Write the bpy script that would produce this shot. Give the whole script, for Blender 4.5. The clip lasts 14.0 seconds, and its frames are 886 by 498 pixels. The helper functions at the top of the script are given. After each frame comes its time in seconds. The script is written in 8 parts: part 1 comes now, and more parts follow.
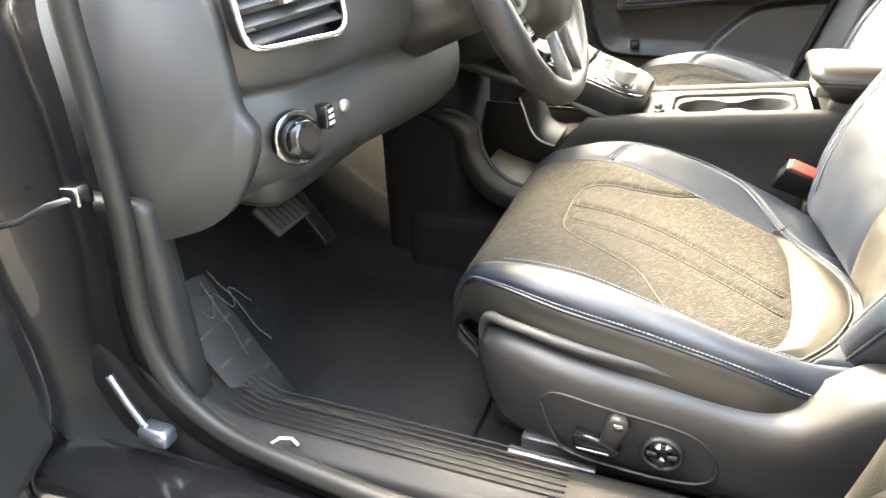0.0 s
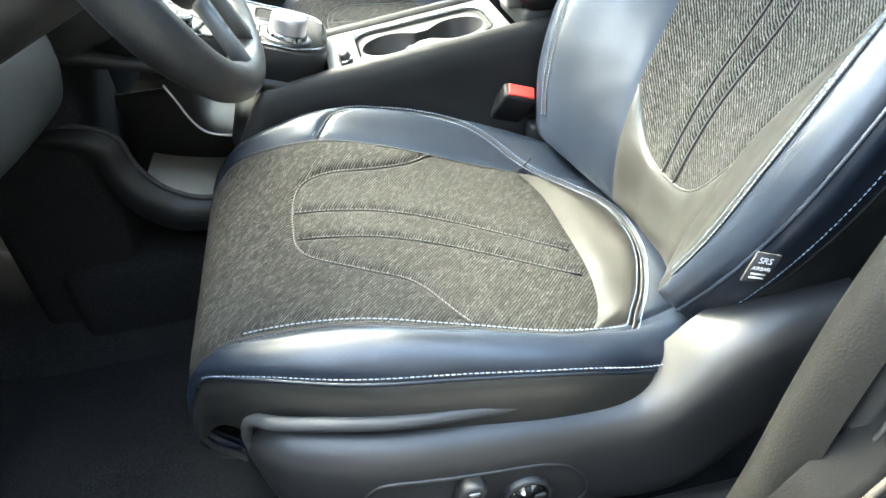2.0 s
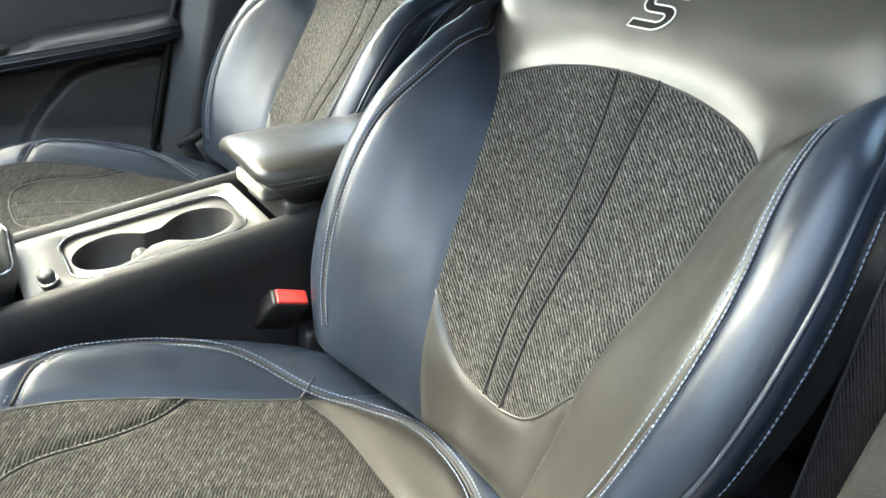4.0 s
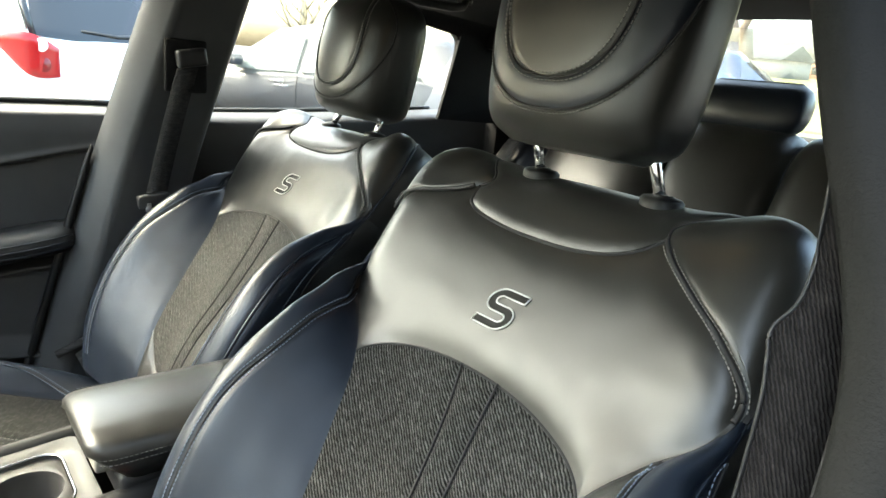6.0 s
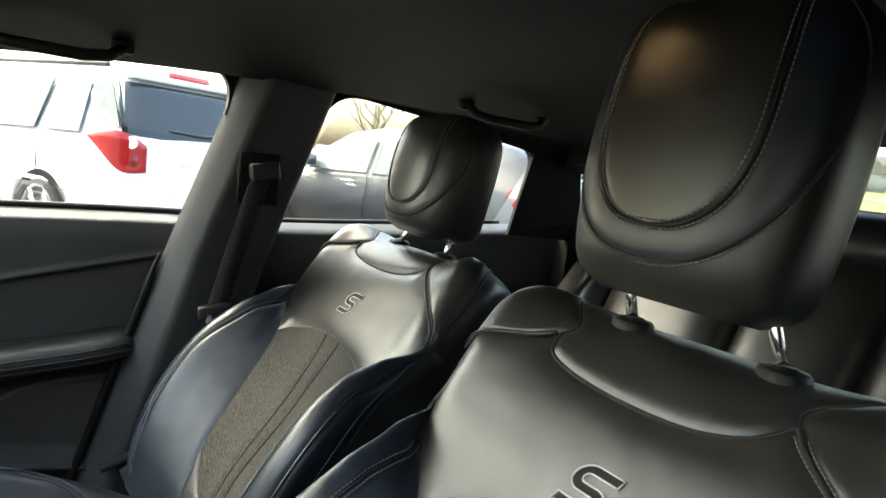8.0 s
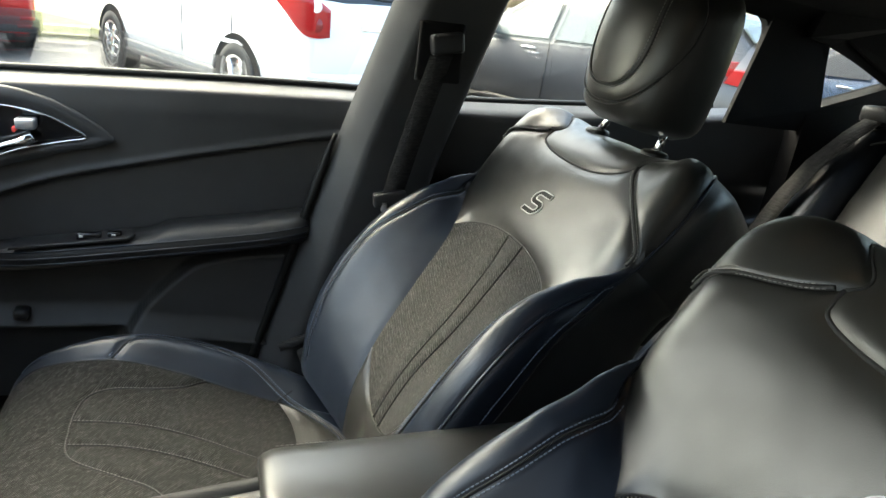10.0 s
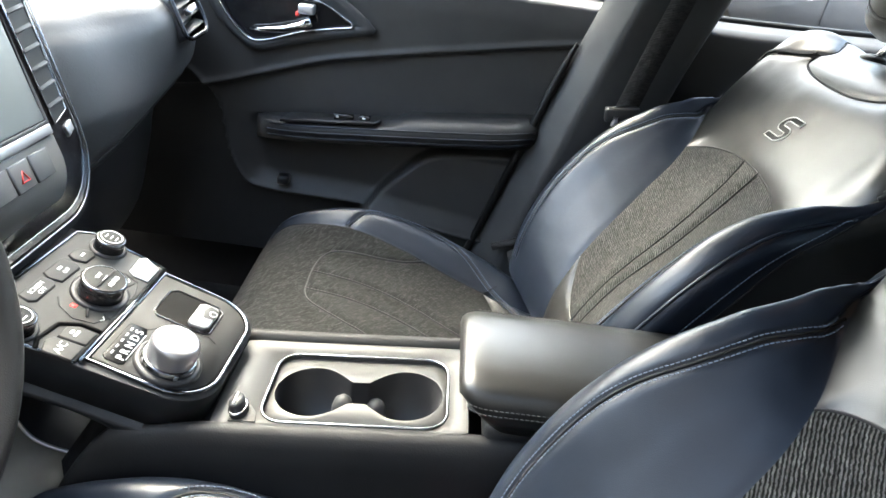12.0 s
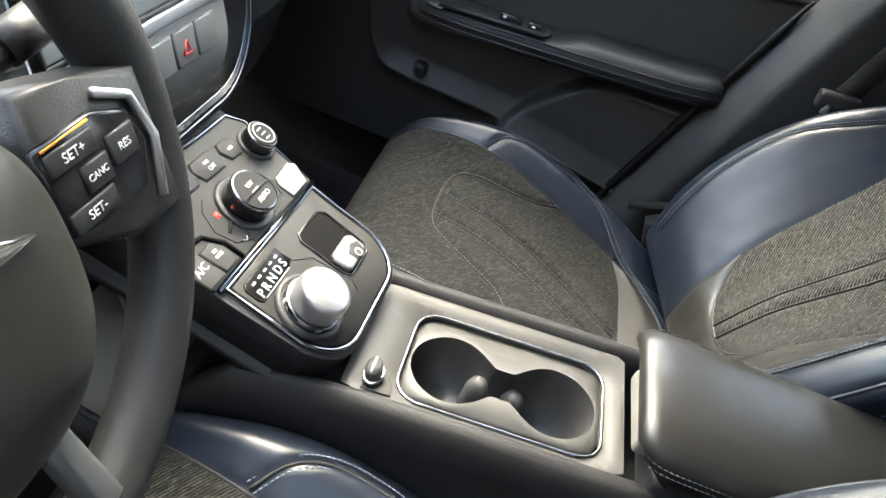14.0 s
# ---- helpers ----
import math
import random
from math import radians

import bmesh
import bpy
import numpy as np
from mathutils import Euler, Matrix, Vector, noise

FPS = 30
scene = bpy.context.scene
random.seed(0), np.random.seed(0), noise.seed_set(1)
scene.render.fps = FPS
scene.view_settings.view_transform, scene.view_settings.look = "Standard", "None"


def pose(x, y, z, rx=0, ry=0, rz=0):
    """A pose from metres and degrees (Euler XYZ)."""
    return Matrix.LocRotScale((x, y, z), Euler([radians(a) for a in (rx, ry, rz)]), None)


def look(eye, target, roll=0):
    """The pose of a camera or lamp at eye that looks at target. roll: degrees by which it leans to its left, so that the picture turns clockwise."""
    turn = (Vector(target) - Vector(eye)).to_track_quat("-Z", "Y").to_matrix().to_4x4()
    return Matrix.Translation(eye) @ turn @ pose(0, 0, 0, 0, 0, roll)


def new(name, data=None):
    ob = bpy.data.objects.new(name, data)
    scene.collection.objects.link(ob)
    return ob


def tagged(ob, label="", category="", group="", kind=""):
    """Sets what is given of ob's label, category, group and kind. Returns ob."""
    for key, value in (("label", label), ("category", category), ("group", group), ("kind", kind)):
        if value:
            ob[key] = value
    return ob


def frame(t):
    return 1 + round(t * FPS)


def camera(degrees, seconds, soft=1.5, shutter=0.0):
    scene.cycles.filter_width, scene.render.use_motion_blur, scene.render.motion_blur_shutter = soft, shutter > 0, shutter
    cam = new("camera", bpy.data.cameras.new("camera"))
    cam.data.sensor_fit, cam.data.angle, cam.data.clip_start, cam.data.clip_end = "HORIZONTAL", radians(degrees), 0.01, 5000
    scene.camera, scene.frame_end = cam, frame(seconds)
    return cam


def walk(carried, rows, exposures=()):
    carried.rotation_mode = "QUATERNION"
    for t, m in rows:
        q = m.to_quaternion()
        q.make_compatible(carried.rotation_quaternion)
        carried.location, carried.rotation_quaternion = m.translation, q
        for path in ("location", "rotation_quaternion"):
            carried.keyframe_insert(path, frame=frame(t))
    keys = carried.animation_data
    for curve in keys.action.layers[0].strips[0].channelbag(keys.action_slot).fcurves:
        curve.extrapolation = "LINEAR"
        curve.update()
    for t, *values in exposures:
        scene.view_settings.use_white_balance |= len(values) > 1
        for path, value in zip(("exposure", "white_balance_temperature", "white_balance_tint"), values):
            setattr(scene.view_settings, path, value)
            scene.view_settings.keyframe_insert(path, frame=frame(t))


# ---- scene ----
from mathutils import bvhtree, kdtree

cam = camera(66.1, 14.0)
PATH = [
    (0, (0.157, -1.3297, 1.0516), (-0.5035, 0.2909, 0.0835), -2.50),
    (0.5, (0.1884, -1.3152, 1.0518), (-0.2721, 0.3293, 0.011), -5.73),
    (1, (0.1558, -1.2854, 1.0495), (-0.1043, 0.357, -0.0617), -6.63),
    (1.5, (0.0993, -1.1921, 1.0368), (0.0815, 0.4512, -0.1031), -6.24),
    (2, (0.048, -1.0462, 1.0187), (0.2831, 0.5455, -0.1693), -5.53),
    (2.5, (-0.021, -0.964, 1.0117), (0.5012, 0.5483, -0.1885), -0.70),
    (3, (-0.0485, -0.8921, 1.0255), (0.6964, 0.577, -0.1089), 1.06),
    (3.5, (0.0141, -0.8408, 1.0289), (0.923, 0.6253, 0.0169), 1.72),
    (4, (0.0505, -0.8207, 1.0443), (1.0932, 0.6169, 0.1245), 2.26),
    (6.3, (0.1901, -0.8248, 1.2026), (1.4187, 0.6931, 0.7707), 5.16),
    (6.5, (0.1969, -0.8222, 1.2113), (1.4064, 0.7256, 0.8353), 5.16),
    (7, (0.1984, -0.8156, 1.2337), (1.3635, 0.785, 0.9504), 5.06),
    (7.2, (0.2028, -0.8097, 1.2381), (1.3501, 0.8091, 0.987), 5.61),
    (9.3, (0.2106, -0.5979, 1.1849), (1.2209, 1.0799, 0.7793), 5.85),
    (9.5, (0.201, -0.5867, 1.2083), (1.2046, 1.074, 0.7236), 4.59),
    (10, (0.2561, -0.5744, 1.2271), (0.9209, 1.1865, 0.551), 7.16),
    (10.5, (0.2742, -0.5885, 1.2128), (0.6981, 1.2116, 0.4514), 6.94),
    (11, (0.2668, -0.6071, 1.2083), (0.5072, 1.2022, 0.3905), 6.71),
    (11.5, (0.2612, -0.6178, 1.1974), (0.4084, 1.1789, 0.3314), 7.92),
    (12, (0.2514, -0.6286, 1.1768), (0.318, 1.1529, 0.2703), 8.75),
    (12.5, (0.25, -0.631, 1.1635), (0.2887, 1.1404, 0.2358), 9.65),
    (13, (0.2252, -0.6303, 1.1572), (0.2382, 1.1146, 0.1799), 11.72),
    (13.5, (0.1284, -0.5772, 1.1585), (-0.0659, 1.1132, 0.1075), 10.16),
    (14, (0.0764, -0.4801, 1.1651), (0.1278, 1.094, -0.0675), 23.52),
]
EXPOSURES = [(0, 6.0, 8500, 3), (0.25, 5.65, 7700, 1), (0.5, 5.35, 7200, -2), (1, 5.15, 6600, -5), (2, 5.25, 6450, -7), (4, 4.58, 6750, -5), (6.5, 3.95, 7100, -4), (9.5, 3.2, 6950, -4), (11, 3.85, 6650, 0), (12.5, 4.28, 6450, 1), (13.2, 4.55, 6500, 2), (13.5, 4.45, 6750, 3), (14, 3.9, 6750, 2)]
SKY, SUN = 0.15, 0.12
walk(cam, [(t, look(eye, target, roll)) for t, eye, target, roll in PATH], EXPOSURES)
# ---- end of path ----

# ---- light ----
world = bpy.data.worlds.new("world")
scene.world = world
world.use_nodes = True
wn = world.node_tree
wn.nodes.clear()
w_out = wn.nodes.new("ShaderNodeOutputWorld")
w_bg = wn.nodes.new("ShaderNodeBackground")
w_sky = wn.nodes.new("ShaderNodeTexSky")
w_sky.sky_type = "NISHITA"
w_sky.sun_disc = False
w_sky.sun_elevation = radians(52)
w_sky.sun_rotation = radians(-36)
w_sky.dust_density = 6.0
w_sky.air_density = 1.0
w_sky.ozone_density = 1.0
w_bg.inputs["Strength"].default_value = SKY
wn.links.new(w_sky.outputs[0], w_bg.inputs[0])
wn.links.new(w_bg.outputs[0], w_out.inputs[0])

sun_data = bpy.data.lights.new("sun", "SUN")
sun_data.energy = SUN
sun_data.angle = radians(25)
sun_data.color = (1.0, 0.96, 0.90)
sun = new("sun", sun_data)
sun.matrix_world = look((-3.5, 4.8, 9.0), (0, 0, 1.4))

dome_data = bpy.data.lights.new("dome_bulb", "POINT")
dome_data.energy = 0.0003
dome_data.shadow_soft_size = 0.02
dome_data.color = (1.0, 0.72, 0.42)

# ---- materials ----
def shader(name, color, rough=0.5, metal=0.0, spec=0.5, **more):
    m = bpy.data.materials.new(name)
    m.use_nodes = True
    b = m.node_tree.nodes["Principled BSDF"]
    b.inputs["Base Color"].default_value = (*color, 1)
    b.inputs["Roughness"].default_value = rough
    b.inputs["Metallic"].default_value = metal
    b.inputs["Specular IOR Level"].default_value = spec
    for key, value in more.items():
        b.inputs[key.replace("_", " ")].default_value = value
    return m


def tools(m):
    nt = m.node_tree
    return nt, nt.nodes, nt.links, nt.nodes["Principled BSDF"]


def coords(nt, scale=(1, 1, 1), rot=(0, 0, 0)):
    tc = nt.nodes.new("ShaderNodeTexCoord")
    mp = nt.nodes.new("ShaderNodeMapping")
    mp.inputs["Scale"].default_value = scale
    mp.inputs["Rotation"].default_value = rot
    nt.links.new(tc.outputs["Object"], mp.inputs["Vector"])
    return mp.outputs["Vector"]


def noise_tex(nt, vec, scale, detail=4.0, rough=0.6):
    n = nt.nodes.new("ShaderNodeTexNoise")
    n.inputs["Scale"].default_value = scale
    n.inputs["Detail"].default_value = detail
    n.inputs["Roughness"].default_value = rough
    nt.links.new(vec, n.inputs["Vector"])
    return n.outputs["Fac"]


def ramp(nt, fac, stops):
    r = nt.nodes.new("ShaderNodeValToRGB")
    el = r.color_ramp.elements
    while len(el) < len(stops):
        el.new(0.5)
    for e, (p, c) in zip(el, stops):
        e.position = p
        e.color = (*c, 1) if len(c) == 3 else c
    nt.links.new(fac, r.inputs["Fac"])
    return r.outputs["Color"]


def bump(nt, height, strength, distance):
    b = nt.nodes.new("ShaderNodeBump")
    b.inputs["Strength"].default_value = strength
    b.inputs["Distance"].default_value = distance
    nt.links.new(height, b.inputs["Height"])
    return b


def leather(name, color, rough, grain=1100, strength=0.3, spec=0.5):
    m = shader(name, color, rough, spec=spec)
    nt, nodes, links, b = tools(m)
    v = coords(nt)
    fine = noise_tex(nt, v, grain, 2, 0.5)
    big = noise_tex(nt, v, 12, 3)
    soft = noise_tex(nt, v, 45, 2, 0.5)
    add = nodes.new("ShaderNodeMath")
    add.operation = "MULTIPLY_ADD"
    links.new(soft, add.inputs[0])
    add.inputs[1].default_value = 0.8
    links.new(fine, add.inputs[2])
    bp = bump(nt, add.outputs[0], strength, 0.0005)
    links.new(bp.outputs[0], b.inputs["Normal"])
    lo, hi = tuple(0.85 * c for c in color), tuple(1.18 * c for c in color)
    links.new(ramp(nt, big, [(0.3, lo), (0.7, hi)]), b.inputs["Base Color"])
    r = nodes.new("ShaderNodeMapRange")
    links.new(soft, r.inputs[0])
    r.inputs[1].default_value, r.inputs[2].default_value = 0.3, 0.7
    r.inputs[3].default_value, r.inputs[4].default_value = rough - 0.03, rough + 0.05
    links.new(r.outputs[0], b.inputs["Roughness"])
    return m


def moulded(name, color, rough, grain=900, strength=0.35, spec=0.4):
    m = shader(name, color, rough, spec=spec)
    nt, nodes, links, b = tools(m)
    v = coords(nt)
    fine = noise_tex(nt, v, grain, 2)
    big = noise_tex(nt, v, 9, 4)
    bp = bump(nt, fine, strength, 0.0005)
    links.new(bp.outputs[0], b.inputs["Normal"])
    lo, hi = tuple(0.85 * c for c in color), tuple(1.15 * c for c in color)
    links.new(ramp(nt, big, [(0.3, lo), (0.7, hi)]), b.inputs["Base Color"])
    return m


def cloth(name, dark, light, scale, strength, along=(1, 1, 1)):
    m = shader(name, dark, 0.9, spec=0.2)
    nt, nodes, links, b = tools(m)
    v = coords(nt, along)
    n1 = noise_tex(nt, v, scale, 2, 0.5)
    n2 = noise_tex(nt, coords(nt), 22, 3)
    col = ramp(nt, n1, [(0.42, dark), (0.56, tuple(0.45 * a + 0.55 * d for a, d in zip(light, dark))), (0.66, light)])
    mix = nodes.new("ShaderNodeMix")
    mix.data_type = "RGBA"
    mix.blend_type = "MULTIPLY"
    mix.inputs["Factor"].default_value = 0.5
    links.new(col, mix.inputs["A"])
    links.new(ramp(nt, n2, [(0.3, (0.7, 0.7, 0.7)), (0.7, (1.2, 1.2, 1.2))]), mix.inputs["B"])
    links.new(mix.outputs["Result"], b.inputs["Base Color"])
    bp = bump(nt, n1, strength, 0.0012)
    links.new(bp.outputs[0], b.inputs["Normal"])
    return m


def ribbed(name, dark, light, across, along, pitch=0.0035, knit=0.0):
    """Broken twill ribs: bands across one direction, interrupted along the other."""
    m = shader(name, dark, 0.92, spec=0.1)
    nt, nodes, links, b = tools(m)
    tc = nodes.new("ShaderNodeTexCoord")
    xyz = nodes.new("ShaderNodeCombineXYZ")
    for k, d in enumerate((across, along)):
        dot = nodes.new("ShaderNodeVectorMath")
        dot.operation = "DOT_PRODUCT"
        dot.inputs[1].default_value = d
        links.new(tc.outputs["Object"], dot.inputs[0])
        links.new(dot.outputs["Value"], xyz.inputs[k])
    wave = nodes.new("ShaderNodeTexWave")
    wave.inputs["Scale"].default_value = 2 * math.pi / (20 * pitch)
    wave.inputs["Distortion"].default_value = 2.0
    wave.inputs["Detail"].default_value = 1.0
    wave.inputs["Detail Scale"].default_value = 2.0
    links.new(xyz.outputs[0], wave.inputs["Vector"])
    mp = nodes.new("ShaderNodeMapping")
    mp.inputs["Scale"].default_value = (1.0, 0.40, 1.0)
    links.new(xyz.outputs[0], mp.inputs["Vector"])
    broken = noise_tex(nt, mp.outputs["Vector"], 420, 2, 0.55)
    fine = noise_tex(nt, tc.outputs["Object"], 1500, 2)
    both = nodes.new("ShaderNodeMath")
    both.operation = "MULTIPLY_ADD"
    links.new(broken, both.inputs[0])
    both.inputs[1].default_value = 1.7
    links.new(wave.outputs["Fac"], both.inputs[2])
    add = nodes.new("ShaderNodeMath")
    add.operation = "MULTIPLY_ADD"
    links.new(fine, add.inputs[0])
    add.inputs[1].default_value = 0.35
    links.new(both.outputs[0], add.inputs[2])
    norm = nodes.new("ShaderNodeMapRange")
    norm.inputs[1].default_value, norm.inputs[2].default_value = 0.5, 2.2
    links.new(add.outputs[0], norm.inputs[0])
    mid = tuple(0.22 * a + 0.78 * d for a, d in zip(light, dark))
    col = ramp(nt, norm.outputs[0], [(0.42, dark), (0.58, mid), (0.80, light)])
    big = noise_tex(nt, mp.outputs["Vector"], 190, 3, 0.6)
    mix = nodes.new("ShaderNodeMix")
    mix.data_type = "RGBA"
    mix.blend_type = "MULTIPLY"
    mix.inputs["Factor"].default_value = 0.5
    links.new(col, mix.inputs["A"])
    links.new(ramp(nt, big, [(0.38, (0.45, 0.45, 0.45)), (0.62, (1.3, 1.3, 1.3))]), mix.inputs["B"])
    bp = bump(nt, norm.outputs[0], 0.9, 0.0012)
    if knit:
        # short raised columns of the knit, each of its own tone
        swap = nodes.new("ShaderNodeCombineXYZ")
        cut = nodes.new("ShaderNodeSeparateXYZ")
        links.new(xyz.outputs[0], cut.inputs[0])
        wobble = nodes.new("ShaderNodeMath")
        wobble.operation = "MULTIPLY_ADD"
        links.new(noise_tex(nt, tc.outputs["Object"], 160, 2), wobble.inputs[0])
        wobble.inputs[1].default_value = 0.004
        links.new(cut.outputs[0], wobble.inputs[2])
        links.new(cut.outputs[1], swap.inputs[0])
        links.new(wobble.outputs[0], swap.inputs[1])
        brick = nodes.new("ShaderNodeTexBrick")
        brick.offset, brick.offset_frequency, brick.squash = 0.37, 2, 1.0
        brick.inputs["Color1"].default_value = (0.10, 0.10, 0.10, 1)
        brick.inputs["Color2"].default_value = (1.0, 1.0, 1.0, 1)
        brick.inputs["Mortar"].default_value = (0.0, 0.0, 0.0, 1)
        brick.inputs["Scale"].default_value = 10.0
        brick.inputs["Mortar Size"].default_value = 0.003
        brick.inputs["Mortar Smooth"].default_value = 0.6
        brick.inputs["Brick Width"].default_value = 0.085
        brick.inputs["Row Height"].default_value = 0.027
        links.new(swap.outputs[0], brick.inputs["Vector"])
        tone = nodes.new("ShaderNodeMix")
        tone.data_type, tone.blend_type = "RGBA", "MULTIPLY"
        tone.inputs["Factor"].default_value = knit
        links.new(mix.outputs["Result"], tone.inputs["A"])
        links.new(ramp(nt, brick.outputs["Color"], [(0.0, (0.30, 0.30, 0.30)), (0.5, (0.75, 0.75, 0.75)), (1.0, (1.75, 1.75, 1.75))]), tone.inputs["B"])
        links.new(tone.outputs["Result"], b.inputs["Base Color"])
        raised = nodes.new("ShaderNodeBump")
        raised.inputs["Strength"].default_value = 0.8
        raised.inputs["Distance"].default_value = 0.0012
        links.new(brick.outputs["Color"], raised.inputs["Height"])
        links.new(bp.outputs[0], raised.inputs["Normal"])
        links.new(raised.outputs[0], b.inputs["Normal"])
    else:
        links.new(mix.outputs["Result"], b.inputs["Base Color"])
        links.new(bp.outputs[0], b.inputs["Normal"])
    return m


BLACK_LEATHER = leather("black_leather", (0.0110, 0.0109, 0.0100), 0.335, 1100, 0.25, spec=0.56)
NAVY_LEATHER = leather("navy_leather", (0.0066, 0.0098, 0.0166), 0.33, spec=0.50)
WHEEL_LEATHER = leather("wheel_leather", (0.013, 0.0128, 0.0132), 0.40, 800, 0.5)
SEAT_CLOTH = ribbed("seat_cloth", (0.0095, 0.0095, 0.0092), (0.044, 0.0435, 0.0425), (0.78, -0.62, 0), (0.62, 0.78, 0), 0.0030, 0.62)
BACK_CLOTH = ribbed("back_cloth", (0.0075, 0.0075, 0.0073), (0.070, 0.0695, 0.068), (0.453, -0.62, 0.635), (0.36, 0.78, 0.50), 0.0033, 0.4)
THREAD = shader("pale_thread", (0.42, 0.42, 0.41), 0.7)
BLUE_THREAD = shader("blue_grey_thread", (0.11, 0.135, 0.185), 0.7)
DARK_THREAD = shader("dark_thread", (0.072, 0.072, 0.070), 0.7)
PAD_THREAD = shader("taupe_thread", (0.15, 0.145, 0.14), 0.7)
SEAM_DARK = shader("seam", (0.008, 0.008, 0.009), 0.8)
TRIM = moulded("soft_black_trim", (0.017, 0.0176, 0.0187), 0.46)
DOOR_TRIM = moulded("door_panel_black", (0.031, 0.0315, 0.0325), 0.5)
PILLAR_GREY = moulded("grained_pillar_grey", (0.0078, 0.0079, 0.0076), 0.65, 420, 0.9, 0.12)
TRIM_GREY = moulded("charcoal_trim", (0.032, 0.033, 0.035), 0.5)
DASH = moulded("grained_dash", (0.036, 0.0375, 0.039), 0.45, 260, 0.9)
PANEL_GREY = moulded("console_panel_grey", (0.030, 0.030, 0.0295), 0.48, spec=0.15)
SILL_BLACK = moulded("sill_black_plastic", (0.011, 0.011, 0.0115), 0.5, 500, 0.5, 0.25)
COLLAR = shader("black_collar", (0.004, 0.004, 0.004), 0.45, spec=0.25)
HARD_BLACK = moulded("hard_black_plastic", (0.015, 0.015, 0.016), 0.4)
GLOSS_BLACK = shader("gloss_black", (0.008, 0.008, 0.009), 0.12)
CHROME = shader("chrome", (0.86, 0.87, 0.88), 0.12, 1.0)
TRIM_CHROME = shader("trim_chrome", (0.23, 0.24, 0.25), 0.14, 1.0)
DARK_CHROME = shader("dark_chrome", (0.22, 0.225, 0.23), 0.18, 1.0)
STACK_GREY = shader("satin_grey_paint", (0.13, 0.133, 0.133), 0.36, 0.3)
KNOB_SILVER = shader("silver_paint", (0.42, 0.42, 0.43), 0.30, 0.9)
SATIN = shader("satin_silver", (0.60, 0.60, 0.61), 0.36, 0.9)
SILVER_PLATE = shader("brushed_silver_plastic", (0.057, 0.057, 0.056), 0.42, 0.1, 0.18)
CONSOLE_BLACK = moulded("console_black", (0.017, 0.0172, 0.018), 0.55, 500, 0.5, 0.15)
HEADLINER = cloth("headliner", (0.0035, 0.0035, 0.004), (0.007, 0.007, 0.0075), 500, 0.3)
CARPET = cloth("carpet", (0.008, 0.008, 0.0085), (0.022, 0.022, 0.023), 420, 1.0)
BELT = ribbed("belt_webbing", (0.030, 0.0295, 0.030), (0.042, 0.041, 0.042), (0.0, 0.0, 1.0), (0.7, 0.7, 0.0), 0.0028)
DRIVER_BELT = ribbed("belt_webbing_upright", (0.007, 0.0066, 0.007), (0.019, 0.0175, 0.018), (0.42, -0.85, 0.30), (0.1, 0.05, 1.0), 0.0024)
RUBBER = moulded("rubber_seal", (0.012, 0.0124, 0.0125), 0.5, 300, 0.3)
RED_PLASTIC = shader("red_button", (0.62, 0.05, 0.045), 0.35)
WHITE_PRINT = shader("white_print", (0.55, 0.55, 0.55), 0.6)
LABEL_WHITE = shader("label_paper", (0.40, 0.41, 0.42), 0.5)
INK = shader("label_ink", (0.05, 0.05, 0.06), 0.6)
PRINT_GREY = shader("label_print", (0.18, 0.18, 0.19), 0.7)
CAR_BLACK = shader("black_car_paint", (0.010, 0.010, 0.011), 0.18, 0.0, 0.5, Coat_Weight=0.6)
SCREEN = shader("display_glass", (0.17, 0.185, 0.185), 0.32)
DOME = shader("dome_lens", (1.0, 0.75, 0.5), 0.4)
DOME.node_tree.nodes["Principled BSDF"].inputs["Emission Color"].default_value = (1.0, 0.62, 0.3, 1)
DOME.node_tree.nodes["Principled BSDF"].inputs["Emission Strength"].default_value = 0.18
GLASS = shader("window_glass", (0.93, 0.96, 0.95), 0.0, 0.0, 0.5, Transmission_Weight=1.0, IOR=1.02)
PLASTIC_SHEET = shader("clear_sheet", (0.97, 0.98, 0.98), 0.12, 0.0, 0.35, Transmission_Weight=1.0, IOR=1.04)


# ---- builders ----
def part(name, bm, material, parent=None, label="", smooth=True):
    me = bpy.data.meshes.new(name)
    bm.to_mesh(me)
    bm.free()
    for p in me.polygons:
        p.use_smooth = smooth
    me.materials.append(material)
    ob = new(name, me)
    if parent is not None:
        ob.parent = parent
    if label:
        tagged(ob, label)
    return ob


def thing(name, label, category, group="", kind="", at=(0, 0, 0)):
    ob = new(name)
    ob.location = at
    ob.empty_display_size = 0.05
    return tagged(ob, label, category, group, kind)


def table(rows, x):
    """Smooth curve through rows of (x, value)."""
    n = len(rows)
    if x <= rows[0][0]:
        return rows[0][1]
    if x >= rows[-1][0]:
        return rows[-1][1]
    i = next(k for k in range(n - 1) if rows[k][0] <= x <= rows[k + 1][0])
    x0, y0 = rows[i]
    x1, y1 = rows[i + 1]
    h = x1 - x0
    def slope(k):
        if k == 0 or k == n - 1:
            a, b = (rows[0], rows[1]) if k == 0 else (rows[-2], rows[-1])
            return (b[1] - a[1]) / (b[0] - a[0])
        return (rows[k + 1][1] - rows[k - 1][1]) / (rows[k + 1][0] - rows[k - 1][0])
    m0, m1 = slope(i) * h, slope(i + 1) * h
    t = (x - x0) / h
    return (2 * t**3 - 3 * t**2 + 1) * y0 + (t**3 - 2 * t**2 + t) * m0 + (3 * t**2 - 2 * t**3) * y1 + (t**3 - t**2) * m1


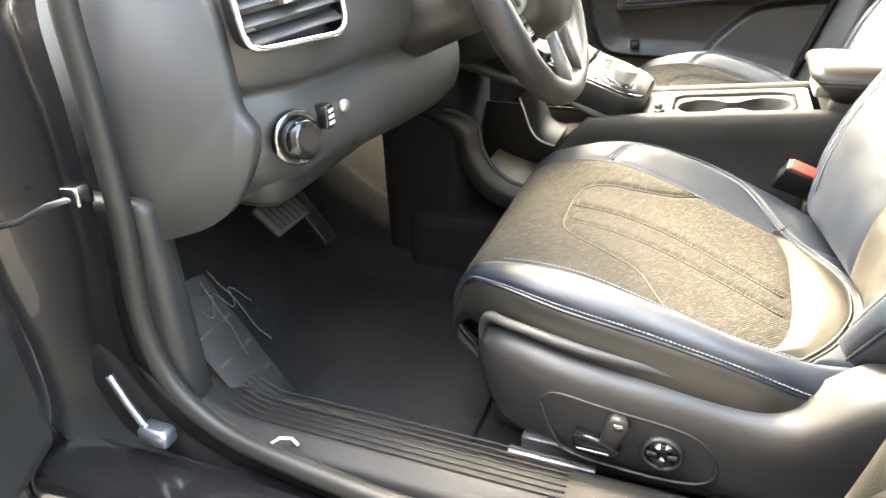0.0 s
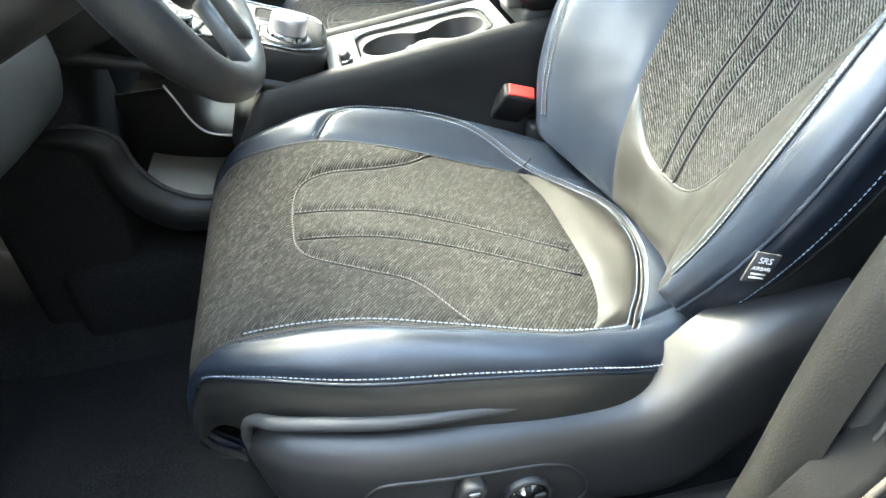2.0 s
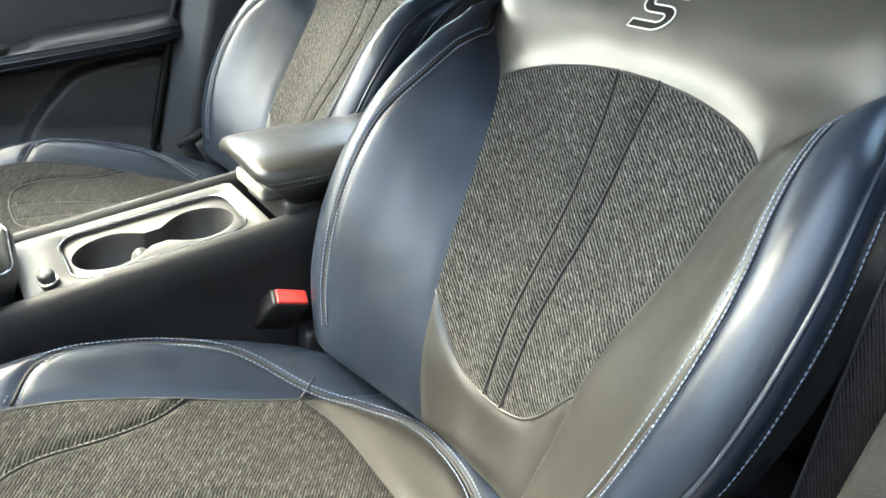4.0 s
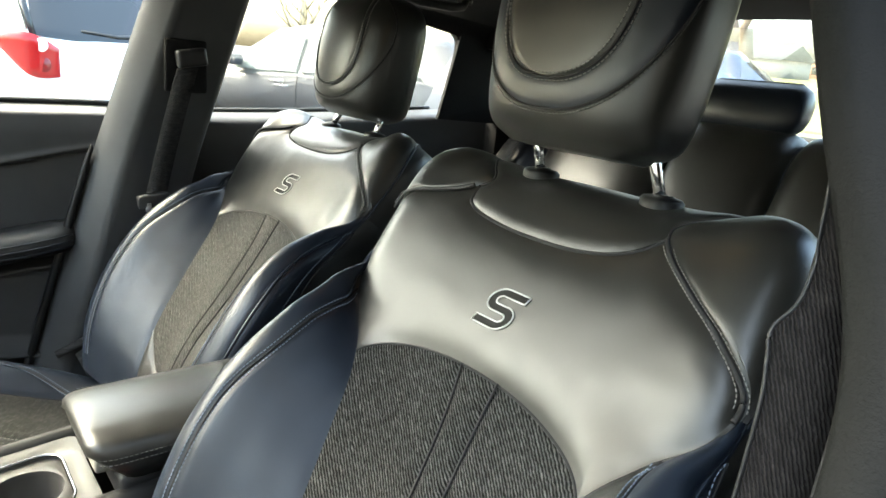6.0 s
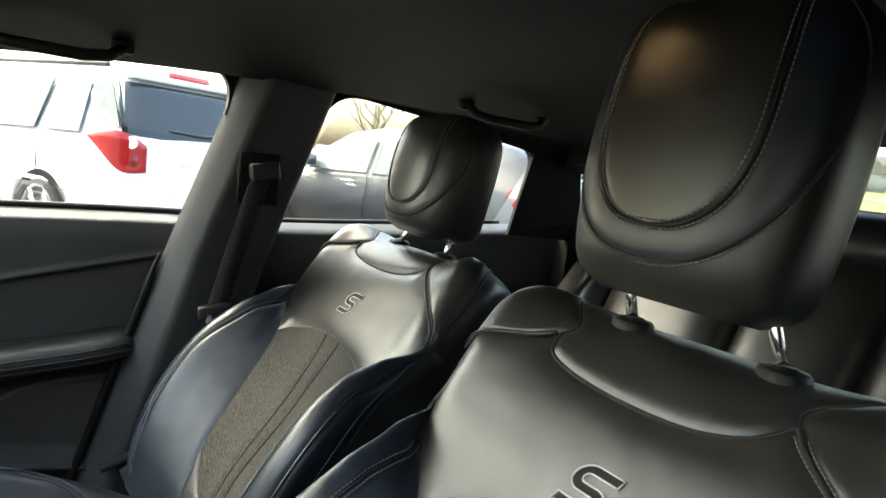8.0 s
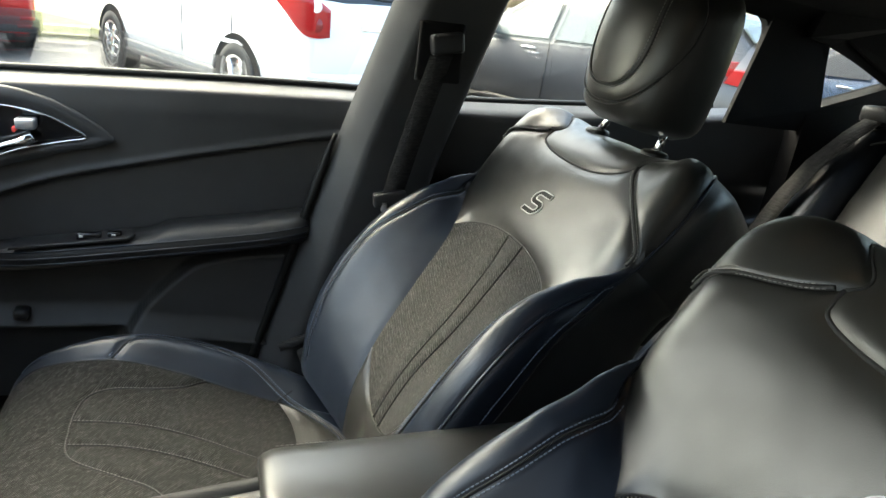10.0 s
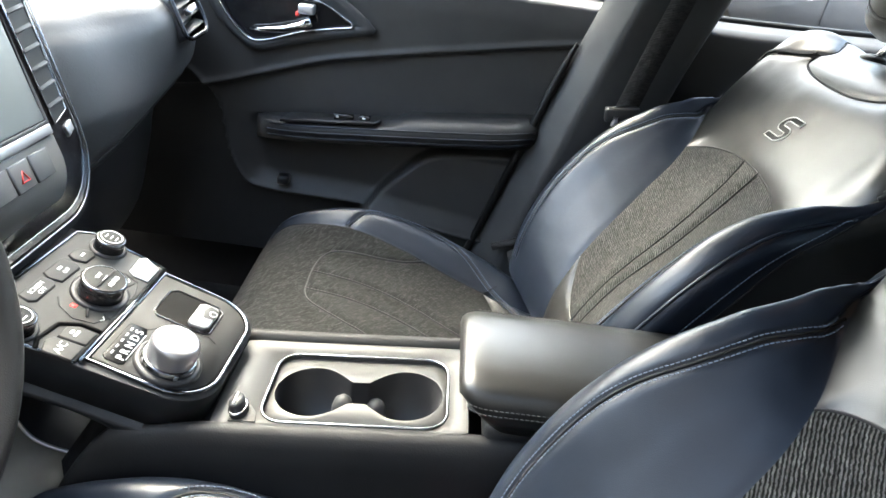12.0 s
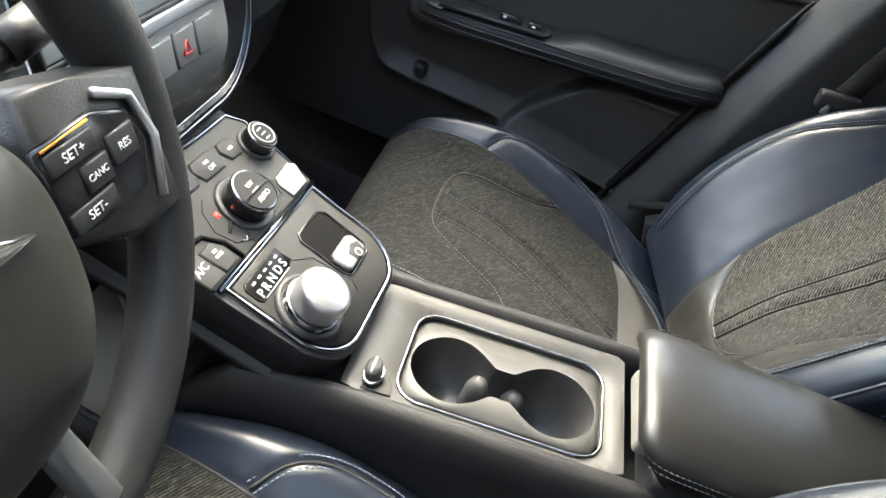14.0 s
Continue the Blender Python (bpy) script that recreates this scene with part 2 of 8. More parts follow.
def spaced(n, ends=0.6):
    out = []
    for i in range(n + 1):
        t = i / n
        out.append((1 - ends) * t + ends * (0.5 - 0.5 * math.cos(math.pi * t)))
    return out


def sheet(f, nu, nv, puff=0.0, soft=0.008, wrinkle=0.0, ends=0.6, edges="uUvV", flip=False):
    """A patch of surface f(u, v), swollen between its seams."""
    us, vs = spaced(nu, ends), spaced(nv, ends)
    pts = np.array([[f(u, v) for v in vs] for u in us], float)
    du, dv = np.gradient(pts, axis=0), np.gradient(pts, axis=1)
    nrm = np.cross(du, dv)
    nrm /= np.linalg.norm(nrm, axis=2, keepdims=True) + 1e-12
    if flip:
        nrm = -nrm
    if puff or wrinkle:
        lu = np.concatenate([np.zeros((1, nv + 1)), np.cumsum(np.linalg.norm(np.diff(pts, axis=0), axis=2), axis=0)])
        lv = np.concatenate([np.zeros((nu + 1, 1)), np.cumsum(np.linalg.norm(np.diff(pts, axis=1), axis=2), axis=1)], axis=1)
        d = np.full((nu + 1, nv + 1), 1.0)
        if "u" in edges: d = np.minimum(d, lu)
        if "U" in edges: d = np.minimum(d, lu[-1:] - lu)
        if "v" in edges: d = np.minimum(d, lv)
        if "V" in edges: d = np.minimum(d, lv[:, -1:] - lv)
        lift = puff * (1 - np.exp(-((d / soft) ** 1.3)))
        if wrinkle:
            for i in range(nu + 1):
                for j in range(nv + 1):
                    p = Vector(pts[i, j])
                    k = min(1.0, d[i, j] / 0.01)
                    lift[i, j] += wrinkle * k * (noise.noise(p * 11) + 0.5 * noise.noise(p * 31))
        pts = pts + nrm * lift[:, :, None]
    bm = bmesh.new()
    vv = [[bm.verts.new(p) for p in row] for row in pts]
    for i in range(nu):
        for j in range(nv):
            q = (vv[i][j], vv[i + 1][j], vv[i + 1][j + 1], vv[i][j + 1])
            bm.faces.new(q[::-1] if flip else q)
    return bm


def tube(points, radius, sides=8, closed=False, bm=None, taper=None):
    bm = bm or bmesh.new()
    pts = [Vector(p) for p in points]
    n = len(pts)
    rings = []
    up = Vector((0.31, 0.22, 0.92))
    for i, p in enumerate(pts):
        a = pts[(i - 1) % n] if (closed or i > 0) else pts[0]
        b = pts[(i + 1) % n] if (closed or i < n - 1) else pts[-1]
        d = (b - a).normalized()
        s = d.cross(up)
        if s.length < 0.1:
            s = d.cross(Vector((1, 0, 0)))
        s.normalize()
        t = s.cross(d).normalized()
        r = radius if taper is None else radius * taper(i / max(1, n - 1))
        rings.append([bm.verts.new(p + r * (math.cos(k) * s + math.sin(k) * t)) for k in (2 * math.pi * j / sides for j in range(sides))])
    for i in range(n if closed else n - 1):
        a, b = rings[i], rings[(i + 1) % n]
        for j in range(sides):
            bm.faces.new((a[j], a[(j + 1) % sides], b[(j + 1) % sides], b[j]))
    if not closed:
        bm.faces.new(rings[0][::-1])
        bm.faces.new(rings[-1])
    return bm


def carve(bm, lines, depth=0.003, width=0.005):
    """Presses seams into a swollen surface along the given lines."""
    pts = [p for line in lines for p in resample(line, 0.0015)]
    tree = kdtree.KDTree(len(pts))
    for i, p in enumerate(pts):
        tree.insert(p, i)
    tree.balance()
    bm.normal_update()
    moves = []
    for v in bm.verts:
        d = tree.find(v.co)[2]
        if d < 3 * width:
            moves.append((v, v.normal * (-depth * math.exp(-((d / width) ** 2)))))
    for v, m in moves:
        v.co += m
    return bm


def resample(points, step):
    pts = [Vector(p) for p in points]
    out, carry = [pts[0].copy()], 0.0
    for a, b in zip(pts, pts[1:]):
        l = (b - a).length
        if l < 1e-9:
            continue
        s = step - carry
        while s <= l:
            out.append(a + (b - a) * (s / l))
            s += step
        carry = (carry + l) % step
    return out


def stitches(points, pitch=0.0054, length=0.0041, radius=0.00075, bm=None, lift=(0, 0, 0)):
    bm = bm or bmesh.new()
    pts = resample(points, pitch)
    for a, b in zip(pts, pts[1:]):
        d = (b - a).normalized()
        mid = (a + b) / 2 + Vector(lift)
        h = d * length / 2
        tube([mid - h, mid - h * 0.6 , mid + h * 0.6, mid + h], radius, 5, bm=bm, taper=lambda t: 0.5 if t in (0, 1) else 1.0)
    return bm


def box(x0, x1, y0, y1, z0, z1, bevel=0.0, seg=2, bm=None):
    made = bm or bmesh.new()
    r = bmesh.ops.create_cube(made, size=1.0)
    for v in r["verts"]:
        v.co = Vector((x0 + (v.co.x + 0.5) * (x1 - x0), y0 + (v.co.y + 0.5) * (y1 - y0), z0 + (v.co.z + 0.5) * (z1 - z0)))
    if bevel:
        es = list({e for v in r["verts"] for e in v.link_edges})
        bmesh.ops.bevel(made, geom=es, offset=bevel, segments=seg, affect="EDGES", profile=0.6)
    return made


def turned(profile, m=Matrix(), sides=40, bm=None):
    """A turned body: (radius, height) along z, laid by m."""
    made = bm or bmesh.new()
    rings = []
    for r, h in profile:
        if r < 1e-6:
            rings.append([made.verts.new(m @ Vector((0, 0, h)))])
        else:
            rings.append([made.verts.new(m @ Vector((r * math.cos(a), r * math.sin(a), h))) for a in (2 * math.pi * k / sides for k in range(sides))])
    for a, b in zip(rings, rings[1:]):
        for k in range(sides):
            j = (k + 1) % sides
            if len(a) == 1 and len(b) > 1:
                made.faces.new((a[0], b[k], b[j]))
            elif len(b) == 1 and len(a) > 1:
                made.faces.new((a[k], a[j], b[0]))
            elif len(a) > 1:
                made.faces.new((a[k], a[j], b[j], b[k]))
    return made


def loft(sections, close_ends=True, closed=True, bm=None):
    made = bm or bmesh.new()
    rings = [[made.verts.new(p) for p in s] for s in sections]
    n = len(rings[0])
    for a, b in zip(rings, rings[1:]):
        for k in range(n if closed else n - 1):
            made.faces.new((a[k], a[(k + 1) % n], b[(k + 1) % n], b[k]))
    if close_ends and closed:
        made.faces.new(rings[0][::-1])
        made.faces.new(rings[-1])
    return made


def prism(outline, lift, bevel=0.0, bm=None, seg=2):
    """A closed outline of 3D points thickened by the vector lift."""
    made = bm or bmesh.new()
    a = [made.verts.new(p) for p in outline]
    b = [made.verts.new(Vector(p) + Vector(lift)) for p in outline]
    n = len(a)
    f1 = made.faces.new(a[::-1])
    f2 = made.faces.new(b)
    for k in range(n):
        made.faces.new((a[k], a[(k + 1) % n], b[(k + 1) % n], b[k]))
    if bevel:
        bmesh.ops.bevel(made, geom=list(f2.edges), offset=bevel, segments=seg, affect="EDGES", profile=0.6)
    bmesh.ops.recalc_face_normals(made, faces=made.faces)
    return made


def rounded(x0, x1, y0, y1, r, n=8):
    """A rounded rectangle in the plane, counter-clockwise."""
    out = []
    for cx, cy, a0 in ((x1 - r, y1 - r, 0), (x0 + r, y1 - r, 90), (x0 + r, y0 + r, 180), (x1 - r, y0 + r, 270)):
        for k in range(n + 1):
            a = radians(a0 + 90 * k / n)
            out.append((cx + r * math.cos(a), cy + r * math.sin(a)))
    return out


def polar(outline, centre, n=96):
    """The outline sampled at n even bearings from the centre."""
    pts = [Vector((p[0] - centre[0], p[1] - centre[1])) for p in outline]
    out = []
    for k in range(n):
        a = 2 * math.pi * k / n
        d = Vector((math.cos(a), math.sin(a)))
        best = None
        for p, q in zip(pts, pts[1:] + pts[:1]):
            e = q - p
            den = d.x * e.y - d.y * e.x
            if abs(den) < 1e-12:
                continue
            t = (p.x * e.y - p.y * e.x) / den
            s = (p.x * d.y - p.y * d.x) / den
            if t > 0 and -1e-9 <= s <= 1 + 1e-9:
                best = t if best is None else max(best, t)
        out.append((centre[0] + d.x * (best or 0), centre[1] + d.y * (best or 0)))
    return out


def text(words, m, size, material, parent, depth=0.0004, spacing=1.0):
    cu = bpy.data.curves.new("lettering", "FONT")
    cu.body, cu.size, cu.extrude, cu.align_x, cu.align_y = words, size, depth, "CENTER", "CENTER"
    cu.space_character = spacing
    tmp = bpy.data.objects.new("lettering", cu)
    scene.collection.objects.link(tmp)
    me = bpy.data.meshes.new_from_object(tmp.evaluated_get(bpy.context.evaluated_depsgraph_get()))
    bpy.data.objects.remove(tmp)
    me.transform(m)
    me.materials.clear()
    me.materials.append(material)
    ob = new("lettering", me)
    ob.parent = parent
    return ob

# ---- the car's shell ----
def wall(name, bm, material, label, category="car body", kind="structure", smooth=True):
    ob = part(name, bm, material, None, "", smooth)
    return tagged(ob, label, category, "", kind)


# floor: tunnel in the middle, footwells on both sides, rising toe boards ahead
def floor_z(x, y):
    z = 0.235
    z += 0.24 * max(0.0, min(1.0, (-0.50 - x) / 0.35)) ** 1.4
    z += 0.10 * math.exp(-((y / 0.13) ** 4))
    z += 0.10 * max(0.0, min(1.0, (abs(y) - 0.62) / 0.06))
    return z + 0.004 * noise.noise(Vector((x * 5, y * 5, 0)))


wall("floor", sheet(lambda u, v: (-0.95 + 2.75 * u, -0.70 + 1.40 * v, floor_z(-0.95 + 2.75 * u, -0.70 + 1.40 * v)), 70, 60, ends=0),
     CARPET, "black carpeted car floor with footwells and a centre tunnel", "car floor")

# driver's sill with a ribbed scuff plate
sill = thing("door_sill", "black moulded door sill with a ribbed scuff plate", "door sill", kind="structure")
SILL = [(-0.62, 0.27), (-0.645, 0.325), (-0.672, 0.352), (-0.70, 0.360), (-0.735, 0.358), (-0.765, 0.345), (-0.785, 0.30), (-0.80, 0.20)]
def sill_pt(u, v):
    x = -0.66 + 1.35 * u
    k = v * (len(SILL) - 1)
    i = min(int(k), len(SILL) - 2)
    y = SILL[i][0] + (SILL[i + 1][0] - SILL[i][0]) * (k - i)
    z = SILL[i][1] + (SILL[i + 1][1] - SILL[i][1]) * (k - i)
    rise = max(0.0, (-0.42 - x) / 0.24)
    return (x, y + 0.03 * rise**2, z + 0.20 * rise**2)
part("sill_trim", sheet(sill_pt, 60, 40, ends=0), SILL_BLACK, sill)
for k in range(7):
    y = -0.668 - 0.0105 * k
    tube_pts = [(-0.44 + 0.50 * i / 30, y, 0.3605 + (0.02 * max(0, (0.1 - i / 30)) / 0.1 if i < 3 else 0)) for i in range(31)]
    part("rib", tube(tube_pts, 0.0014, 6), SILL_BLACK, sill)
bm = box(-0.70, 0.95, -0.90, -0.79, 0.12, 0.315, 0.03, 3)
part("painted_sill", bm, CAR_BLACK, sill, "glossy black painted outer sill")
bm = tube([(-0.340, -0.788, 0.354), (-0.343, -0.770, 0.362), (-0.335, -0.760, 0.365), (-0.318, -0.756, 0.366), (-0.304, -0.762, 0.364)], 0.0022, 8)
tagged(part("adhesive_strip", bm, WHITE_PRINT), "torn white adhesive strip stuck on the door sill", "sticker")

# rubber door seal round the driver's opening
seal_path = [(-0.46, -0.735, 1.10), (-0.495, -0.75, 1.00), (-0.503, -0.76, 0.947), (-0.504, -0.76, 0.85), (-0.509, -0.76, 0.729), (-0.514, -0.76, 0.649), (-0.529, -0.76, 0.531), (-0.510, -0.762, 0.427),
             (-0.437, -0.77, 0.368), (-0.321, -0.782, 0.350), (-0.10, -0.795, 0.340), (0.12, -0.795, 0.340), (0.27, -0.79, 0.346), (0.345, -0.775, 0.378), (0.385, -0.765, 0.47),
             (0.412, -0.76, 0.573), (0.434, -0.76, 0.717), (0.475, -0.764, 0.87), (0.53, -0.770, 1.0), (0.575, -0.755, 1.12), (0.61, -0.705, 1.22), (0.65, -0.65, 1.34)]
seal_fine = []
for i in range(120):
    k = i / 119 * (len(seal_path) - 1)
    seal_fine.append(tuple(table([(j, p[a]) for j, p in enumerate(seal_path)], k) for a in range(3)))
wall("door_seal", tube(seal_fine, 0.0155, 12), RUBBER, "dark rubber weatherstrip round the open door frame", "door seal")

# A-pillar foot, kick panel and dash side behind the seal
def loop_strip(path, off, n=100):
    def f(u, v):
        k = u * (len(path) - 1)
        p = Vector([table([(j, q[a]) for j, q in enumerate(path)], k) for a in range(3)])
        return p + Vector(off(u, v))
    return f
bm = sheet(loop_strip(seal_path[:11], lambda u, v: (-0.03 - 0.17 * v, -0.012 + 0.035 * math.sin(v * 3.14) - 0.05 * v, -0.02 - 0.06 * v)), 60, 14, ends=0)
wall("pillar_front", bm, CAR_BLACK, "black painted front door pillar and hinge area", "car pillar")
bm = box(-0.72, -0.485, -0.752, -0.70, 0.36, 0.70, 0.02, 3)
wall("kick_panel", bm, TRIM, "black plastic kick panel beside the footwell", "trim panel")
bm = tube([(-0.578, -0.80, 0.445), (-0.560, -0.80, 0.400), (-0.542, -0.80, 0.366), (-0.52, -0.80, 0.350)], 0.006, 8)
bm = box(-0.545, -0.495, -0.815, -0.785, 0.338, 0.366, 0.008, 2, bm)
tagged(part("metal_hinge", bm, shader("hinge_metal", (0.30, 0.33, 0.38), 0.3, 0.9)), "bare metal lower hinge beside the sill", "hinge")

wall("front_wing", box(-1.35, -0.705, -0.92, -0.80, 0.13, 0.80, 0.03, 3), CAR_BLACK, "black painted front wing ahead of the door", "car body")
strap = thing("door_check", "bare metal door check strap at the front pillar", "door check")
part("strap", tube([(-0.640, -0.838, 0.690), (-0.610, -0.822, 0.695), (-0.585, -0.818, 0.708), (-0.562, -0.815, 0.720), (-0.525, -0.800, 0.730)], 0.004, 8), shader("dull_steel", (0.10, 0.10, 0.10), 0.4, 0.8), strap)
part("bracket", box(-0.548, -0.520, -0.806, -0.780, 0.716, 0.742, 0.005, 2), DARK_CHROME, strap)

# driver's B-pillar: grained trim edge, inner face and painted outer face
pillar_edge = [(0.330, -0.722, 0.36), (0.358, -0.722, 0.459), (0.384, -0.722, 0.596), (0.41, -0.722, 0.694), (0.478, -0.722, 0.88), (0.552, -0.708, 1.047), (0.596, -0.648, 1.186), (0.631, -0.595, 1.302), (0.66, -0.55, 1.39)]
def edge_at(u):
    k = u * (len(pillar_edge) - 1)
    return Vector([table([(j, p[a]) for j, p in enumerate(pillar_edge)], k) for a in range(3)])
def pillar_face(u, v):
    p = edge_at(u)
    if v < 0.3:
        k = v / 0.3
        return p + Vector((0.004 - 0.012 * k + 0.0, -0.048 + 0.048 * k, 0.0)) + Vector((-0.010, 0, 0)) * math.sin(k * math.pi)
    k = (v - 0.3) / 0.7
    return p + Vector((0.24 * k - 0.008 * (1 - k) ** 4, 0.012 * math.sin(k * 3.14), 0.0))
bm = sheet(pillar_face, 60, 40, ends=0)
wall("pillar_driver", bm, PILLAR_GREY, "grained grey trim of the door pillar behind the front seat", "car pillar")
def jamb(u, v):
    z = 0.28 + 1.08 * u
    x = table([(0.28, 0.235), (0.428, 0.324), (0.504, 0.364), (0.568, 0.410), (0.611, 0.430), (0.68, 0.446), (0.87, 0.495), (1.0, 0.54), (1.12, 0.585), (1.36, 0.67)], z)
    lean = 0.45 * max(0.0, z - 1.05) ** 1.25
    return (x - 0.012 + 0.22 * v, -0.765 - 0.043 * min(1.0, v / 0.055) + lean, z)
wall("pillar_driver_outer", sheet(jamb, 40, 24, ends=0), moulded("jamb_paint", (0.0058, 0.0058, 0.0057), 0.65, 500, 0.4, 0.10), "black painted door jamb of the pillar", "car pillar")
flange = [Vector(jamb(i / 40 * 0.55, 0.055)) + Vector((0.003 * math.sin(i * 0.9), -0.001, 0)) for i in range(41)]
bm = prism([Vector((x, -0.780, z)) for x, z in ((0.399, 0.534), (0.400, 0.562), (0.421, 0.618), (0.431, 0.604), (0.424, 0.572), (0.410, 0.545))], (0, -0.005, 0), 0.002)
wall("seal_flap", bm, RUBBER, "dark rubber flap between seal and door jamb", "door seal")
wall("jamb_flange", tube(flange, 0.0032, 6), moulded("primer_brown", (0.05, 0.043, 0.036), 0.6), "folded metal flange along the door jamb", "car pillar")

# passenger side: B-pillar
bm = sheet(lambda u, v: ((0.345 + 0.30 * (0.40 + 0.98 * u - 0.45) * 1.0 + (0.245 - 0.03 * u) * v), 0.715 - 0.060 * min(1.0, v / 0.24) ** 0.8 * (1 - max(0.0, (v - 0.88) / 0.12) ** 2) + 0.03 * v - 0.16 * max(0.0, (0.40 + 0.98 * u - 0.95)) ** 1.1, 0.40 + 0.98 * u), 50, 22, ends=0.3, flip=True)
wall("pillar_passenger", bm, TRIM_GREY, "black plastic door pillar with the seat belt", "car pillar")

# near-black strip that fills the gap ahead of the pillar
gap = [(0.337 + 0.30 * (z - 0.45), 0.708 - 0.16 * max(0.0, z - 0.95) ** 1.1, z) for z in [0.43 + 0.54 * i / 30 for i in range(31)]]
wall("door_gap_seal", tube(gap, 0.0085, 8, taper=lambda t: min(1.0, 0.25 + 8 * (1 - t))), COLLAR, "black rubber seal between the closed door and its pillar", "door seal")

# roof lining and outer roof
def roof_z(x, y):
    along = -0.05 * ((x - 0.75) / 0.9) ** 2 if x > 0.75 else -0.045 * ((x - 0.75) / 0.75) ** 2
    return 1.432 + along - 0.085 * (abs(y) / 0.6) ** 2.6
bm = sheet(lambda u, v: (0.02 + 1.78 * u, -0.62 + 1.24 * v, roof_z(0.02 + 1.78 * u, -0.62 + 1.24 * v)), 40, 40, ends=0, flip=True)
tagged(part("ceiling", bm, HEADLINER), "black fabric roof lining of the car", "ceiling", "", "structure")
bm = sheet(lambda u, v: (0.01 + 1.84 * u, -0.66 + 1.32 * v, roof_z(0.01 + 1.84 * u, (-0.66 + 1.32 * v)) + 0.03), 30, 30, ends=0)
wall("roof_outer", bm, CAR_BLACK, "black painted car roof", "car roof")

# ---- front seats ----
CUSHION = {
    "x": [(0, -0.120), (0.08, -0.150), (0.16, -0.152), (0.24, -0.128), (0.32, -0.085), (0.45, 0.020), (0.6, 0.125), (0.75, 0.232), (0.88, 0.325), (1, 0.44)],
    "z": [(0, 0.400), (0.08, 0.440), (0.16, 0.495), (0.24, 0.538), (0.32, 0.555), (0.45, 0.556), (0.6, 0.541), (0.75, 0.518), (0.88, 0.498), (1, 0.480)],
}
INNER = {
    "b": [(0, 0.190), (0.16, 0.200), (0.24, 0.203), (0.32, 0.198), (0.45, 0.175), (0.6, 0.158), (0.75, 0.138), (0.88, 0.122), (1, 0.10)],
    "e": [(0, 0.212), (0.16, 0.220), (0.24, 0.226), (0.32, 0.236), (0.45, 0.254), (0.6, 0.262), (0.75, 0.262), (0.88, 0.248), (1, 0.20)],
    "hb": [(0, 0.0), (0.16, 0.0), (0.24, 0.006), (0.32, 0.018), (0.45, 0.034), (0.6, 0.026), (0.75, 0.012), (0.88, 0.006), (1, 0.0)],
    "hp": [(0, 0.0), (0.16, -0.002), (0.24, 0.008), (0.32, 0.026), (0.45, 0.054), (0.6, 0.055), (0.75, 0.045), (0.88, 0.030), (1, 0.0)],
    "he": [(0, -0.006), (0.16, -0.010), (0.24, -0.012), (0.32, -0.004), (0.45, 0.014), (0.6, 0.014), (0.75, 0.006), (0.88, -0.010), (1, -0.03)],
    "dn": [(0, 0.01), (0.16, 0.05), (0.24, 0.08), (0.32, 0.10), (0.45, 0.11), (0.75, 0.09), (1, 0.06)],
}
OUTER = {
    "b": [(0, 0.162), (0.16, 0.166), (0.24, 0.168), (0.32, 0.171), (0.45, 0.186), (0.6, 0.204), (0.75, 0.212), (0.88, 0.198), (1, 0.15)],
    "e": [(0, 0.175), (0.16, 0.180), (0.24, 0.188), (0.32, 0.216), (0.45, 0.256), (0.6, 0.268), (0.75, 0.272), (0.88, 0.262), (1, 0.225)],
    "hb": [(0, 0.0), (0.16, 0.0), (0.24, 0.002), (0.32, 0.006), (0.45, 0.012), (0.6, 0.010), (0.75, 0.004), (0.88, 0.002), (1, 0.0)],
    "hp": [(0, 0.0), (0.16, -0.001), (0.24, 0.004), (0.32, 0.012), (0.45, 0.026), (0.6, 0.028), (0.75, 0.024), (0.88, 0.016), (1, 0.0)],
    "he": [(0, -0.006), (0.16, -0.008), (0.24, -0.006), (0.32, -0.004), (0.45, -0.002), (0.6, 0.003), (0.75, 0.006), (0.88, -0.006), (1, -0.03)],
    "dn": [(0, 0.01), (0.16, 0.05), (0.24, 0.07), (0.32, 0.085), (0.45, 0.095), (0.75, 0.085), (1, 0.06)],
}


def cushion_at(r, q):
    a, side = abs(q), 1 if q >= 0 else -1
    c = {k: table(rows, r) for k, rows in (INNER if q >= 0 else OUTER).items()}
    ly = table([(0, 0), (0.5, 0.5 * c["b"]), (1, c["b"]), (1.5, 0.5 * (c["b"] + c["e"]) + 0.003), (2, c["e"]), (2.5, c["e"] + 0.006), (3, c["e"] - 0.002)], a)
    dz = table([(0, 0), (0.5, 0.25 * c["hb"]), (1, c["hb"]), (1.5, c["hp"]), (2, c["he"]), (2.5, c["he"] - 0.55 * c["dn"]), (3, c["he"] - c["dn"])], a)
    return (table(CUSHION["x"], r), side * ly, table(CUSHION["z"], r) + dz)


def cushion_rq(x, y):
    """The (r, q) of a place on the cushion, from its plan."""
    lo, hi = 0.16, 1.0
    for _ in range(30):
        mid = (lo + hi) / 2
        lo, hi = (mid, hi) if table(CUSHION["x"], mid) < x else (lo, mid)
    rows = INNER if y >= 0 else OUTER
    b, e = table(rows["b"], lo), table(rows["e"], lo)
    a = abs(y)
    q = a / b if a <= b else 1 + (a - b) / (e - b)
    return (lo, q if y >= 0 else -q)


